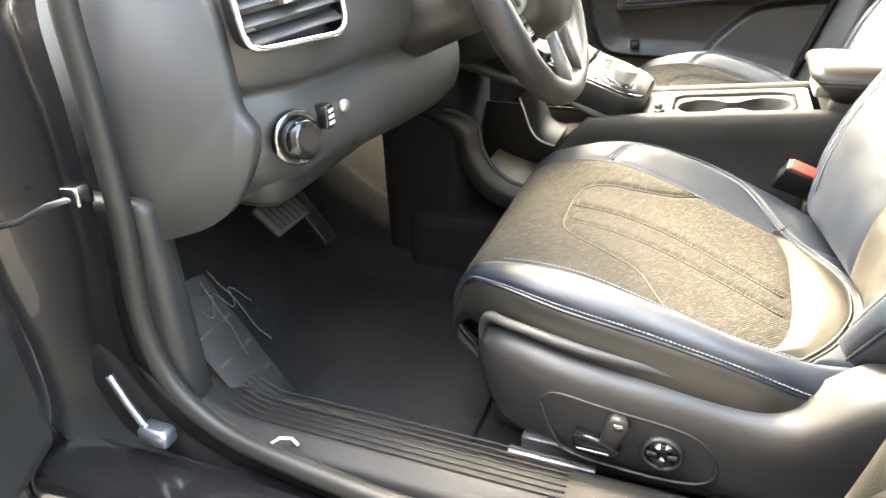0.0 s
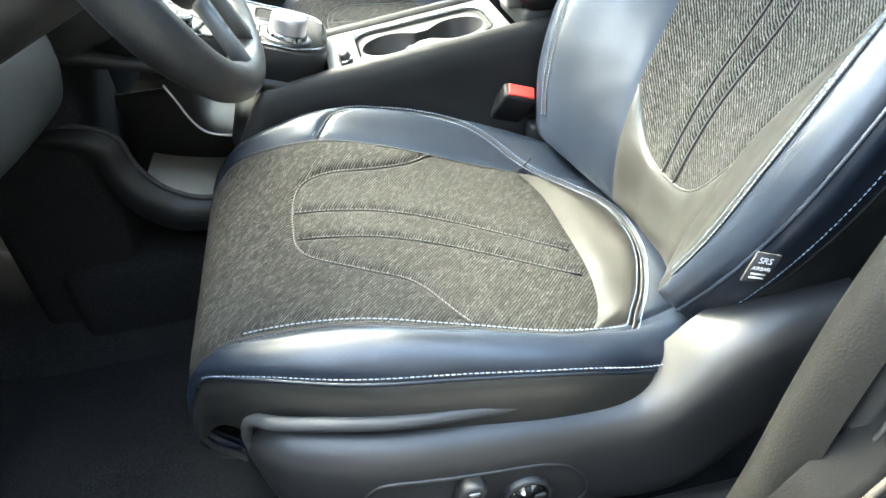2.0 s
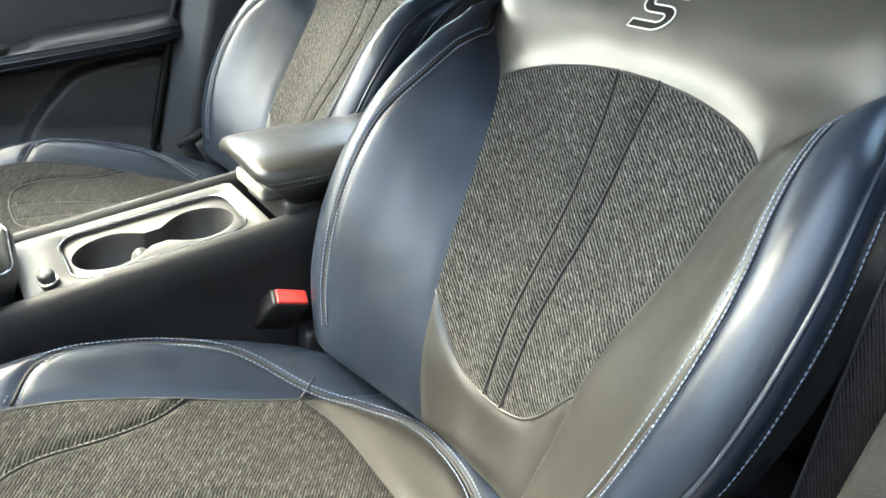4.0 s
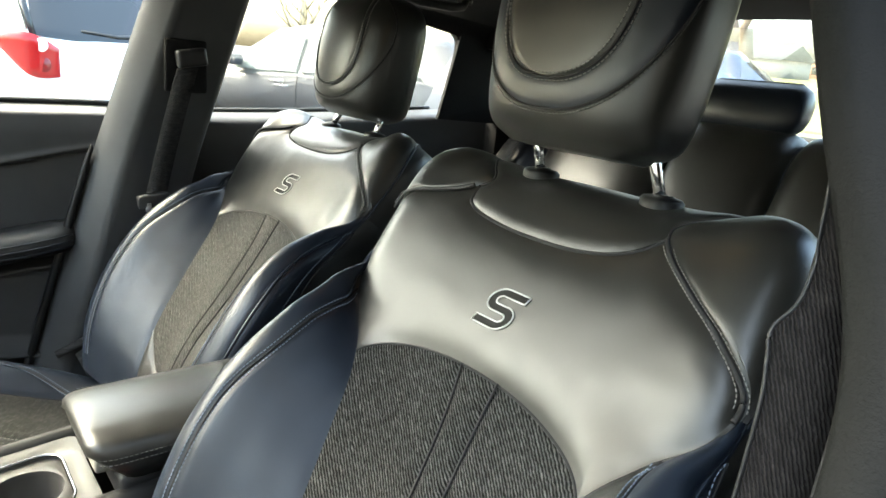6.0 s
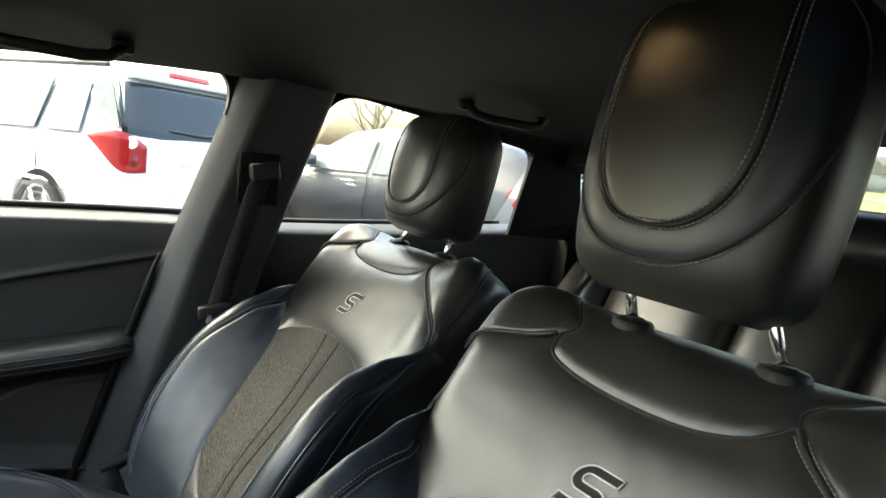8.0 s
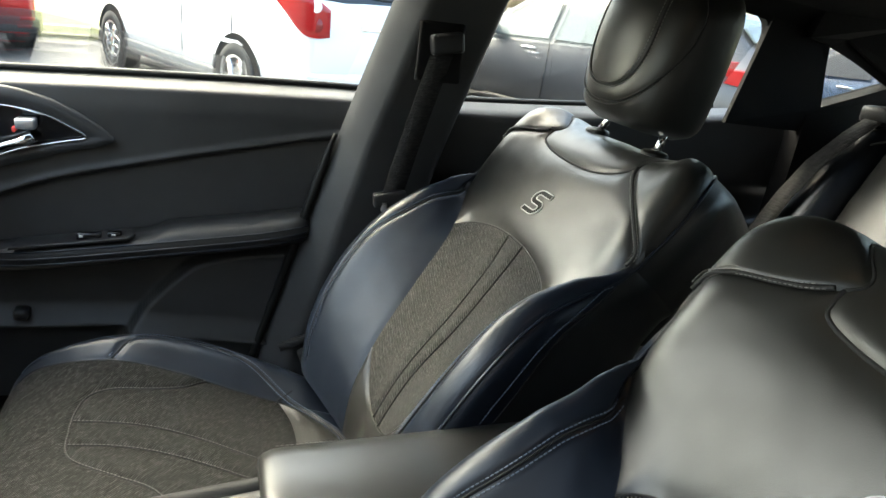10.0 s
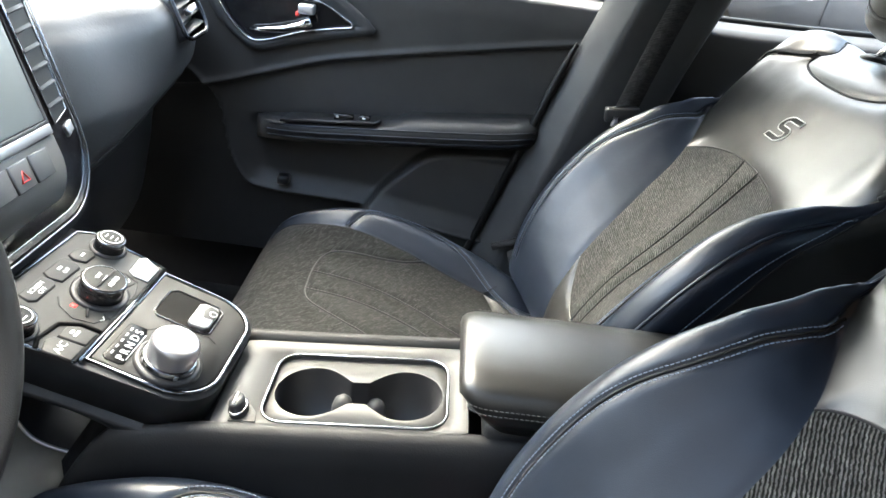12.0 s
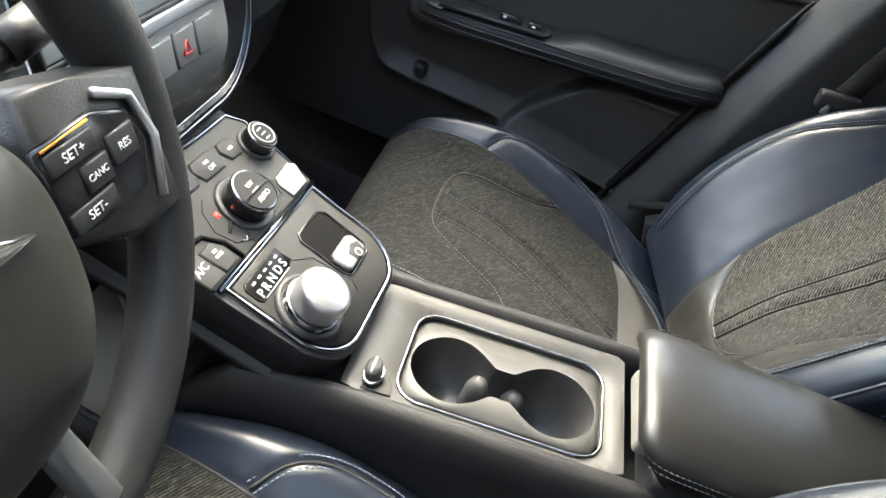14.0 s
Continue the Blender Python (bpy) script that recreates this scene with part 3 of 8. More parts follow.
LEAN_S, LEAN_C = math.sin(radians(35.5)), math.cos(radians(35.5))
BACK_O = (0.390, 0.557)
BACK = {
    "v": [(0, -0.04), (0.1, 0.04), (0.2, 0.13), (0.35, 0.25), (0.5, 0.354), (0.58, 0.41), (0.66, 0.476), (0.75, 0.55), (0.83, 0.61), (0.89, 0.642), (0.94, 0.66), (0.98, 0.668), (1, 0.668)],
    "n": [(0, -0.045), (0.05, -0.024), (0.1, -0.010), (0.2, 0.0), (0.35, -0.004), (0.5, -0.006), (0.58, -0.001), (0.66, 0.005), (0.75, 0.009), (0.83, 0.002), (0.89, -0.019), (0.94, -0.050), (0.98, -0.080), (1, -0.11)],
    "c": [(0, -0.055), (0.1, -0.05), (0.2, -0.038), (0.35, -0.028), (0.5, -0.012), (0.58, -0.005), (0.66, 0.0), (1, 0.0)],
    "b": [(0, 0.080), (0.1, 0.100), (0.2, 0.114), (0.35, 0.144), (0.5, 0.170), (0.58, 0.212), (0.63, 0.250), (0.68, 0.256), (0.72, 0.226), (0.76, 0.180), (0.80, 0.142), (0.84, 0.128), (0.89, 0.155), (0.94, 0.175), (1, 0.16)],
    "w": [(0, 0.225), (0.1, 0.275), (0.2, 0.302), (0.35, 0.306), (0.5, 0.286), (0.58, 0.267), (0.66, 0.266), (0.75, 0.264), (0.83, 0.260), (0.89, 0.248), (0.94, 0.228), (1, 0.19)],
    "np": [(0, 0.030), (0.1, 0.062), (0.2, 0.084), (0.35, 0.088), (0.5, 0.060), (0.58, 0.032), (0.66, 0.017), (0.75, 0.017), (0.83, 0.017), (0.89, 0.004), (0.94, -0.022), (1, -0.09)],
    "ne": [(0, 0.015), (0.1, 0.048), (0.2, 0.066), (0.35, 0.068), (0.5, 0.040), (0.58, 0.012), (0.66, -0.006), (0.75, -0.012), (0.83, -0.014), (0.89, -0.026), (0.94, -0.046), (1, -0.10)],
}


# the wings beside the console stand steeper than the outer ones
FLARE = [(0, 0.0), (0.15, 0.005), (0.35, 0.022), (0.46, 0.030), (0.54, 0.024), (0.60, 0.010), (0.66, 0.0), (1, 0.0)]
STEEP = [(0, 0.031), (0.1, 0.056), (0.2, 0.062), (0.35, 0.062), (0.5, 0.050), (0.58, 0.030), (0.66, 0.006), (0.74, 0.0), (1, 0.0)]
RAISE = [(0, 0.012), (0.1, 0.0216), (0.2, 0.024), (0.35, 0.026), (0.5, 0.026), (0.58, 0.018), (0.66, 0.003), (0.74, 0.0), (1, 0.0)]


# the seam beside the console crosses the shoulder higher up
SPREAD = [(0, 0.0), (0.42, 0.0), (0.52, 0.007), (0.58, 0.010), (0.64, 0.002), (0.68, 0.0), (0.72, 0.026), (0.755, 0.062), (0.775, 0.055), (0.80, 0.020), (0.84, 0.0), (1, 0.0)]
# height of the padding near its sides and at its rim, up the backrest
CROWN = [(0.5, 0.0), (0.58, 0.003), (0.66, 0.011), (0.75, 0.017), (0.83, 0.017), (0.89, 0.004), (0.94, -0.022), (1, -0.09)]
RIM = [(0.5, -0.002), (0.58, -0.004), (0.66, -0.006), (0.75, -0.012), (0.83, -0.014), (0.89, -0.026), (0.94, -0.046), (1, -0.10)]


def back_uvn(v, y, n):
    return (BACK_O[0] + LEAN_S * v - LEAN_C * n, y, BACK_O[1] + LEAN_C * v + LEAN_S * n)


def back_at(t, q):
    c = {k: table(rows, t) for k, rows in BACK.items()}
    a, side = abs(q), 1 if q >= 0 else -1
    if q > 0:
        k = table(RAISE, t)
        c["w"] -= table(STEEP, t)
        c["b"] += table(SPREAD, t)
        c["np"] += k
        c["ne"] += k
    else:
        k = table(FLARE, t)
        c["w"] += 0.15 * k
        c["np"] += k
        c["ne"] += k
    ly = table([(0, 0), (0.5, 0.5 * c["b"]), (1, c["b"]), (1.4, 0.60 * c["b"] + 0.40 * c["w"]), (1.76, 0.24 * c["b"] + 0.76 * c["w"]), (2, c["w"]), (2.3, c["w"] + 0.002), (3, c["w"] - 0.030)], a)
    n = table([(0, c["n"]), (0.5, c["n"]), (1, 0.82 * c["n"] + 0.18 * c["np"]), (1.4, 0.42 * c["n"] + 0.58 * c["np"]), (1.76, 0.06 * c["n"] + 0.94 * c["np"]), (2, c["ne"]), (2.4, c["ne"] - 0.050), (3, min(c["ne"], 0.0) - 0.13)], a)
    if t > 0.58 and a <= 2:
        # above the wings the padding rounds off evenly towards the sides
        k = min(1.0, (t - 0.58) / 0.09)
        k = k * k * (3 - 2 * k)
        f = ly / c["w"]
        crown, rim = table(CROWN, t), table(RIM, t)
        even = table([(0, c["n"]), (0.45, c["n"]), (0.70, 0.55 * c["n"] + 0.45 * crown), (0.86, 0.1 * c["n"] + 0.9 * crown), (0.95, 0.7 * crown + 0.3 * rim), (1, rim)], f)
        n += k * (even - n)
    return back_uvn(c["v"], side * ly + c["c"] * max(0.0, 1 - max(0.0, a - 1) / 0.9), n)


def cloth_end(q):
    return 0.862 - (0.03 if q > 0 else 0.06) * abs(q) ** 4


def insert_low(q):
    return 0.098 + 0.07 * abs(q) ** 3


def insert_high(q):
    return 0.574 - 0.074 * abs(q) ** 2.2


def post_edge(q):
    return 0.762 + 0.058 * abs(q) ** 2.2


def path_on(surface, points, n=60, off=0.0):
    """A fine line over a surface through (r, q) places."""
    out = []
    for i in range(n + 1):
        k = i / n * (len(points) - 1)
        r = table([(j, p[0]) for j, p in enumerate(points)], k)
        q = table([(j, p[1]) for j, p in enumerate(points)], k)
        p = Vector(surface(r, q))
        if off:
            e = 0.004
            du = Vector(surface(r + e, q)) - Vector(surface(r - e, q))
            dv = Vector(surface(r, q + e)) - Vector(surface(r, q - e))
            nn = du.cross(dv).normalized()
            p += nn * off
        out.append(p)
    return out


def beside(surface, points, n, off, shift):
    """A line that keeps its distance from a seam over a surface."""
    low, high = path_on(surface, points, n), path_on(surface, points, n, off)
    out = []
    for i, (a, b) in enumerate(zip(low, high)):
        d = (low[min(i + 1, n)] - low[max(i - 1, 0)]).normalized()
        out.append(b + d.cross((b - a).normalized()).normalized() * shift)
    return out


def s_mark(parent, panel_mesh):
    """The stitched badge: a slanted two-curve band with a pale outline."""
    r = 0.0092
    centre = [(0.018 - 0.025 * i / 8, 2 * r) for i in range(8)]
    centre += [(-0.007 - r * math.sin(math.pi * i / 16), r + r * math.cos(math.pi * i / 16)) for i in range(17)]
    centre += [(-0.007 + 0.014 * i / 4, 0.0) for i in range(1, 4)]
    centre += [(0.007 + r * math.sin(math.pi * i / 16), -r + r * math.cos(math.pi * i / 16)) for i in range(17)]
    centre += [(0.007 - 0.025 * i / 8, -2 * r) for i in range(1, 9)]
    w = 0.0044
    left, right = [], []
    n = len(centre)
    for i, (x, y) in enumerate(centre):
        xa, ya = centre[max(0, i - 1)]
        xb, yb = centre[min(n - 1, i + 1)]
        d = math.hypot(xb - xa, yb - ya) or 1
        nx, ny = -(yb - ya) / d, (xb - xa) / d
        left.append((x + nx * w, y + ny * w))
        right.append((x - nx * w, y - ny * w))
    def place(x, y, up):
        sy = -(x + 0.36 * y) * 1.16
        eye, back = Vector(back_uvn(0.474 + y * 1.0, sy, 0.06)), Vector(back_uvn(0, 0, -1)) - Vector(back_uvn(0, 0, 0))
        hit = panel_mesh.ray_cast(eye, back)[0]
        return hit - back * up
    bm = bmesh.new()
    a = [bm.verts.new(place(x, y, 0.0010)) for x, y in left]
    b = [bm.verts.new(place(x, y, 0.0010)) for x, y in right]
    for i in range(n - 1):
        bm.faces.new((a[i], a[i + 1], b[i + 1], b[i]))
    part("badge_fill", bm, shader("badge_thread", (0.005, 0.005, 0.005), 0.5, spec=0.1), parent, "black embroidered badge")
    ring = [place(x, y, 0.0012) for x, y in left + right[::-1]]
    part("badge_outline", tube(ring, 0.0010, 6, True), THREAD, parent, "pale stitched outline")


def headrest(parent, cx, cy, cz, wide, tall, deep=1.0, band_mat=NAVY_LEATHER):
    """Padded head restraint on two chrome posts."""
    tilt = radians(10)
    def place(y, d, h):
        h *= tall
        d *= deep
        return Vector((cx + h * math.sin(tilt) - d * math.cos(tilt), cy + y * wide, cz + h * math.cos(tilt) + d * math.sin(tilt)))
    HW = [(0, 0.085), (0.05, 0.114), (0.13, 0.126), (0.35, 0.135), (0.6, 0.138), (0.8, 0.135), (0.92, 0.118), (0.97, 0.094), (1, 0.060)]
    HD = [(0, 0.030), (0.05, 0.046), (0.13, 0.054), (0.35, 0.056), (0.6, 0.056), (0.8, 0.052), (0.92, 0.042), (0.97, 0.030), (1, 0.015)]
    def at(a, t):
        hw, hd = table(HW, t), table(HD, t)
        c, s = math.cos(a), math.sin(a)
        e = 2 / 3.2
        y = hw * abs(c) ** e * (1 if c > 0 else -1)
        d = hd * abs(s) ** e * (1 if s > 0 else -1)
        bow = 0.016 * (1 - (y / 0.14) ** 2) * (0.5 if d > 0 else 0)
        return place(y, d + bow - 0.02 * (t - 0.5) ** 2, -0.135 + 0.285 * t)
    def front(y, t, off=0.0):
        hw, hd = table(HW, t), table(HD, t)
        k = min(0.999, abs(y) / hw)
        d = hd * (1 - k**3.2) ** (1 / 3.2)
        return place(y, d + 0.008 * (1 - (y / 0.14) ** 2) - 0.02 * (t - 0.5) ** 2 + off, -0.135 + 0.285 * t)
    bm = bmesh.new()
    rows, cols = 40, 72
    rings = [[bm.verts.new(at(2 * math.pi * j / cols, 0.5 - 0.5 * math.cos(math.pi * i / rows))) for j in range(cols)] for i in range(rows + 1)]
    for i in range(rows):
        for j in range(cols):
            bm.faces.new((rings[i][j], rings[i][(j + 1) % cols], rings[i + 1][(j + 1) % cols], rings[i + 1][j]))
    bm.faces.new(rings[0][::-1])
    bm.faces.new(rings[-1])
    bmesh.ops.recalc_face_normals(bm, faces=bm.faces)
    head = part("headrest", bm, BLACK_LEATHER, parent, "padded leather headrest")
    # centre pad, proud of the shell, and its seams
    def u_curve(s, half, top, turn, depth, power):
        """A rounded U: down one side, round the bottom and up the other."""
        if s < 0.25 or s > 0.75:
            k = min(s, 1 - s) / 0.25
            t = top + (turn - top) * k
            y = half * (1 - 0.10 * (1 - k) ** 3)
            return (y if s < 0.5 else -y, t)
        a = math.pi * (s - 0.25) / 0.5
        c = math.cos(a)
        return (half * abs(c) ** power * (1 if c > 0 else -1), turn - depth * math.sin(a) ** power)
    def pad_curve(s):
        return u_curve(s, 0.089, 0.945, 0.62, 0.40, 0.78)
    def band_curve(s):
        y, t = u_curve(s, 1.0, 0.93, 0.66, 0.545, 0.80)
        return (y * table(HW, t) * 0.985, t)
    def pad(u, v):
        y, t = pad_curve(0.5 * v)
        y *= 2 * u - 1
        return front(y, t + 0.012 * (1 - (2 * u - 1) ** 2) * max(0.0, 1 - 4 * v), 0.0005)
    part("centre_pad", sheet(pad, 36, 44, puff=0.0035, soft=0.006, edges="uUv", ends=0.3), BLACK_LEATHER, head)
    def band(u, v):
        y0, t0 = pad_curve(u)
        y1, t1 = band_curve(u)
        return front(y0 + (y1 - y0) * v, t0 + (t1 - t0) * v, 0.0008)
    part("side_band", sheet(band, 72, 16, puff=0.0018, soft=0.006, ends=0.1, flip=True), band_mat, head, "smooth leather band")
    def along(curve, shift, off):
        out = []
        for i in range(91):
            y, t = curve(i / 90)
            out.append(front(y * (1 + shift / 0.09), t - shift * 2.6 * math.sin(math.pi * min(1, max(0, (i / 90 - 0.25) / 0.5))), off))
        return out
    part("pad_seam", tube(along(pad_curve, 0.001, 0.0022), 0.0016, 6), SEAM_DARK, head)
    part("pad_stitching", stitches(along(pad_curve, -0.004, 0.0042)), PAD_THREAD, head)
    part("band_stitching", stitches(along(pad_curve, 0.0055, 0.0030)), PAD_THREAD, head)
    part("lower_seam", tube(along(band_curve, 0.0, 0.0010), 0.0017, 6), SEAM_DARK, head)
    part("lower_stitching", stitches([p + Vector((-0.001, 0, -0.0045)) for p in along(band_curve, 0.0, 0.0012)[22:69]]), DARK_THREAD, head)
    for side in (-1, 1):
        foot = Vector(back_uvn(table(BACK["v"], 0.905), side * 0.085, table(BACK["n"], 0.905) + 0.005))
        top = place(side * 0.083, -0.012, -0.10)
        part("post", tube([foot, foot.lerp(top, 0.5), top], 0.0062, 16), CHROME, parent, "chrome headrest post")
        m = Matrix.Translation(foot) @ Euler((0, radians(4), 0)).to_matrix().to_4x4()
        bm = turned([(0, 0.0105), (0.0095, 0.0105), (0.0115, 0.0092), (0.0205, 0.0075), (0.0235, 0.0045), (0.0235, -0.016)], m @ Matrix.Diagonal((0.85, 1, 1, 1)))
        part("post_collar", bm, COLLAR, parent)


def pad_end(q):
    return 0.956 - 0.083 * abs(q) ** 2.5


def wing_seam(t):
    return table([(0, 1.72), (0.30, 1.72), (0.42, 1.63), (0.51, 1.54), (0.55, 1.40), (0.59, 1.04)], t)


def side_seam(t):
    return table([(0, 2.42), (0.35, 2.44), (0.52, 2.32), (0.64, 2.02)], t)


def seat(label, rest):
    s = thing("front_seat", label, "car seat", "front seats")
    # lines sewn into the cushion's cloth
    u_line = [cushion_rq(x, y) for x, y in ((0.165, 0.150), (0.13, 0.128), (0.08, 0.116), (0.02, 0.113), (-0.012, 0.102), (-0.025, 0.07), (-0.028, 0.02), (-0.024, -0.03), (-0.002, -0.060), (0.049, -0.093), (0.101, -0.124), (0.145, -0.198))]
    runs = [[cushion_rq(x, y) for x, y in pts] for pts in (((-0.026, 0.045), (0.10, 0.026), (0.20, -0.012), (0.298, -0.058)), ((-0.025, -0.012), (0.09, -0.030), (0.19, -0.066), (0.295, -0.110)))]
    sewn = [path_on(cushion_at, u_line, 120, 0.004)] + [path_on(cushion_at, r, 60, 0.004) for r in runs]
    bm = sheet(lambda u, v: cushion_at(u * cloth_end(2 * v - 1), 2 * v - 1), 170, 110, puff=0.005, soft=0.012, ends=0.25, edges="UvV")
    part("seat_cushion", carve(bm, sewn, 0.0050, 0.0055), SEAT_CLOTH, s, "charcoal woven cloth seat cushion")
    for line in sewn:
        part("cloth_line", tube([p - Vector((0, 0, 0.0030)) for p in line], 0.0017, 5), SEAM_DARK, s)
        part("line_stitching", stitches([p - Vector((0, 0, 0.0012)) for p in line], 0.0058, 0.0036, 0.0006), DARK_THREAD, s)
    # stitched welt that rises over the bolsters and runs round the rear pad
    rear = [(pad_end(q), q) for q in (0.95, 0.75, 0.5, 0.2, -0.2, -0.5, -0.75, -0.95)]
    loop = [cushion_rq(x, y) for x, y in ((0.015, 0.178), (0.045, 0.205), (0.09, 0.219), (0.16, 0.214), (0.24, 0.188))] + rear + [cushion_rq(x, y) for x, y in ((0.295, -0.222), (0.24, -0.224), (0.178, -0.218), (0.066, -0.200), (-0.02, -0.184), (-0.085, -0.174))]
    fine = path_on(cushion_at, loop, 160, 0.004)
    part("rear_pad", carve(sheet(lambda u, v: cushion_at(cloth_end(2 * v - 1) + u * (pad_end(2 * v - 1) - cloth_end(2 * v - 1)), 2 * v - 1), 24, 60, 0.011, 0.020, 0.0024), [fine], 0.002, 0.005), BLACK_LEATHER, s, "black leather rear pad")
    part("rear_strip", sheet(lambda u, v: cushion_at(pad_end(2 * v - 1) + u * (1 - pad_end(2 * v - 1)), 2 * v - 1), 14, 60, 0.005, 0.007, 0.0010), NAVY_LEATHER, s, "blue-black leather strip behind the pad")
    for side in (1, -1):
        part("cushion_bolster", carve(sheet(lambda u, v: cushion_at(u, side * (1 + v)), 150, 44, 0.005, 0.008, 0.0012, flip=side < 0, ends=0.3), [fine], 0.0045, 0.005), NAVY_LEATHER, s, "blue-black leather side bolster")
        part("cushion_side", sheet(lambda u, v: cushion_at(u, side * (2 + v)), 60, 16, 0.003, 0.008, 0.001, flip=side < 0), BLACK_LEATHER, s)
        seam = path_on(cushion_at, [(0.22 + 0.78 * i / 12, side * 2.0) for i in range(13)])
        part("piping", tube(seam, 0.0024, 6), NAVY_LEATHER, s)
        bm = stitches(path_on(cushion_at, [(0.25 + 0.72 * i / 12, side * 1.93) for i in range(13)], 80, 0.0055))
        part("edge_stitching", bm, BLUE_THREAD, s)
        part("cloth_seam", tube(path_on(cushion_at, [(0.01 + 0.84 * i / 14, side * 1.0) for i in range(15)]), 0.0016, 6), SEAM_DARK, s)
    part("welt", tube(path_on(cushion_at, loop, 160, 0.0020), 0.0018, 6), SEAM_DARK, s)
    for off in (-1, 1):
        row = []
        for i, p in enumerate(fine):
            d = (fine[min(i + 1, len(fine) - 1)] - fine[max(i - 1, 0)]).normalized()
            row.append(p + d.cross(Vector((0, 0, 1))).normalized() * 0.0062 * off + Vector((0, 0, 0.0010)))
        part("welt_stitching", stitches(row), BLUE_THREAD, s)
    part("corner_seam", tube(path_on(cushion_at, [(0.832, 1.0), (0.85, 1.1), (0.868, 1.2)], 20, 0.0035), 0.0016, 6), SEAM_DARK, s)

    # backrest
    ribs = [path_on(back_at, [(0.575, q), (0.4, q - 0.01), (0.2, q - 0.03), (0.10, q - 0.04)], 50, 0.004) for q in (-0.16, 0.10)]
    bm = sheet(lambda u, v: back_at(insert_low(2 * v - 1) + u * (insert_high(2 * v - 1) - insert_low(2 * v - 1)), 2 * v - 1), 110, 90, 0.004, 0.010, ends=0.2)
    part("backrest", carve(bm, ribs, 0.0045, 0.006), BACK_CLOTH, s, "charcoal woven cloth backrest insert")
    for line in ribs:
        part("cloth_line", tube([p + Vector((0.0024, 0, -0.0014)) for p in line], 0.0015, 5), SEAM_DARK, s)
    part("lower_panel", sheet(lambda u, v: back_at(u * insert_low(2 * v - 1), 2 * v - 1), 16, 40, 0.003, 0.008, 0.001), BLACK_LEATHER, s)
    edge_seams = {q: path_on(back_at, [(t0 + (0.815 - t0) * i / 10, q) for i in range(11)], 60, 0.004) for q, t0 in ((-1, 0.655), (1, 0.735))}
    bm = sheet(lambda u, v: back_at(insert_high(2 * v - 1) + u * (post_edge(2 * v - 1) - insert_high(2 * v - 1)), 2 * v - 1), 60, 60, 0.005, 0.016, 0.0008)
    panel_mesh = bvhtree.BVHTree.FromBMesh(bm)
    part("upper_panel", bm, BLACK_LEATHER, s, "smooth black leather upper panel")
    part("post_panel", sheet(lambda u, v: back_at(post_edge(2 * v - 1) + u * (1 - post_edge(2 * v - 1)), 2 * v - 1), 30, 40, 0.004, 0.008, 0.0006), BLACK_LEATHER, s)
    for side in (1, -1):
        wing = path_on(back_at, [(0.04 + 0.55 * i / 16, side * wing_seam(0.04 + 0.55 * i / 16)) for i in range(17)], 100, 0.004)
        if side > 0:
            part("back_bolster", carve(sheet(lambda u, v: back_at(0.66 * u, side * (1 + v)), 130, 50, 0.004, 0.008, 0.0009, flip=side < 0, edges="uvV", ends=0.3), [wing], 0.0035, 0.0045), NAVY_LEATHER, s, "blue-black leather backrest bolster")
        else:
            # this wing is black up to its seam and blue-black beyond
            part("wing_face", sheet(lambda u, v: back_at(0.66 * u, -1 - v * (wing_seam(0.66 * u) - 1)), 130, 40, 0.004, 0.007, 0.0009, flip=True, edges="uvV", ends=0.3), BLACK_LEATHER, s, "black leather wing beside the cloth")
            part("back_bolster", sheet(lambda u, v: back_at(0.66 * u, -wing_seam(0.66 * u) - v * (2 - wing_seam(0.66 * u))), 130, 30, 0.004, 0.007, 0.0009, flip=True, edges="uvV", ends=0.3), NAVY_LEATHER, s, "blue-black leather backrest bolster")
        part("side_band", sheet(lambda u, v: back_at(0.66 * u, side * (2 + v * (side_seam(0.66 * u) - 2))), 70, 14, 0.002, 0.006, 0.0006, flip=side < 0), NAVY_LEATHER, s, "blue-black leather side band")
        part("back_side", sheet(lambda u, v: back_at(0.66 * u, side * (side_seam(0.66 * u) + v * (3 - side_seam(0.66 * u)))), 70, 16, 0.003, 0.008, 0.0012, flip=side < 0), BLACK_LEATHER, s)
        part("shoulder", sheet(lambda u, v: back_at(0.66 + 0.34 * u, side * (1 + v)), 60, 36, 0.004, 0.008, 0.0014, flip=side < 0, edges="UvV"), BLACK_LEATHER, s)
        part("shoulder_side", sheet(lambda u, v: back_at(0.66 + 0.34 * u, side * (2 + v)), 40, 20, 0.002, 0.008, 0.0012, flip=side < 0), BLACK_LEATHER, s)
        part("side_piping", tube(path_on(back_at, [(i / 14, side * 2.0) for i in range(15)], 80, 0.001), 0.0024, 6), NAVY_LEATHER, s)
        part("bolster_seam", tube(path_on(back_at, [(0.04 + 0.55 * i / 16, side * wing_seam(0.04 + 0.55 * i / 16)) for i in range(17)], 100, 0.0018), 0.0015, 6), SEAM_DARK, s)
        for off in (-0.0042, 0.0042):
            row = beside(back_at, [(0.04 + 0.545 * i / 16, side * wing_seam(0.04 + 0.545 * i / 16)) for i in range(17)], 100, 0.0046, off)
            part("bolster_stitching", stitches(row, 0.0048, 0.0037, 0.00068), BLUE_THREAD, s)
        part("side_seam", tube(path_on(back_at, [(0.02 + 0.60 * i / 16, side * side_seam(0.02 + 0.60 * i / 16)) for i in range(17)], 100, 0.0004 * side), 0.0022, 6), SEAM_DARK, s)
        row = path_on(back_at, [(0.02 + 0.60 * i / 16, side * (side_seam(0.02 + 0.60 * i / 16) - 0.10)) for i in range(17)], 100)
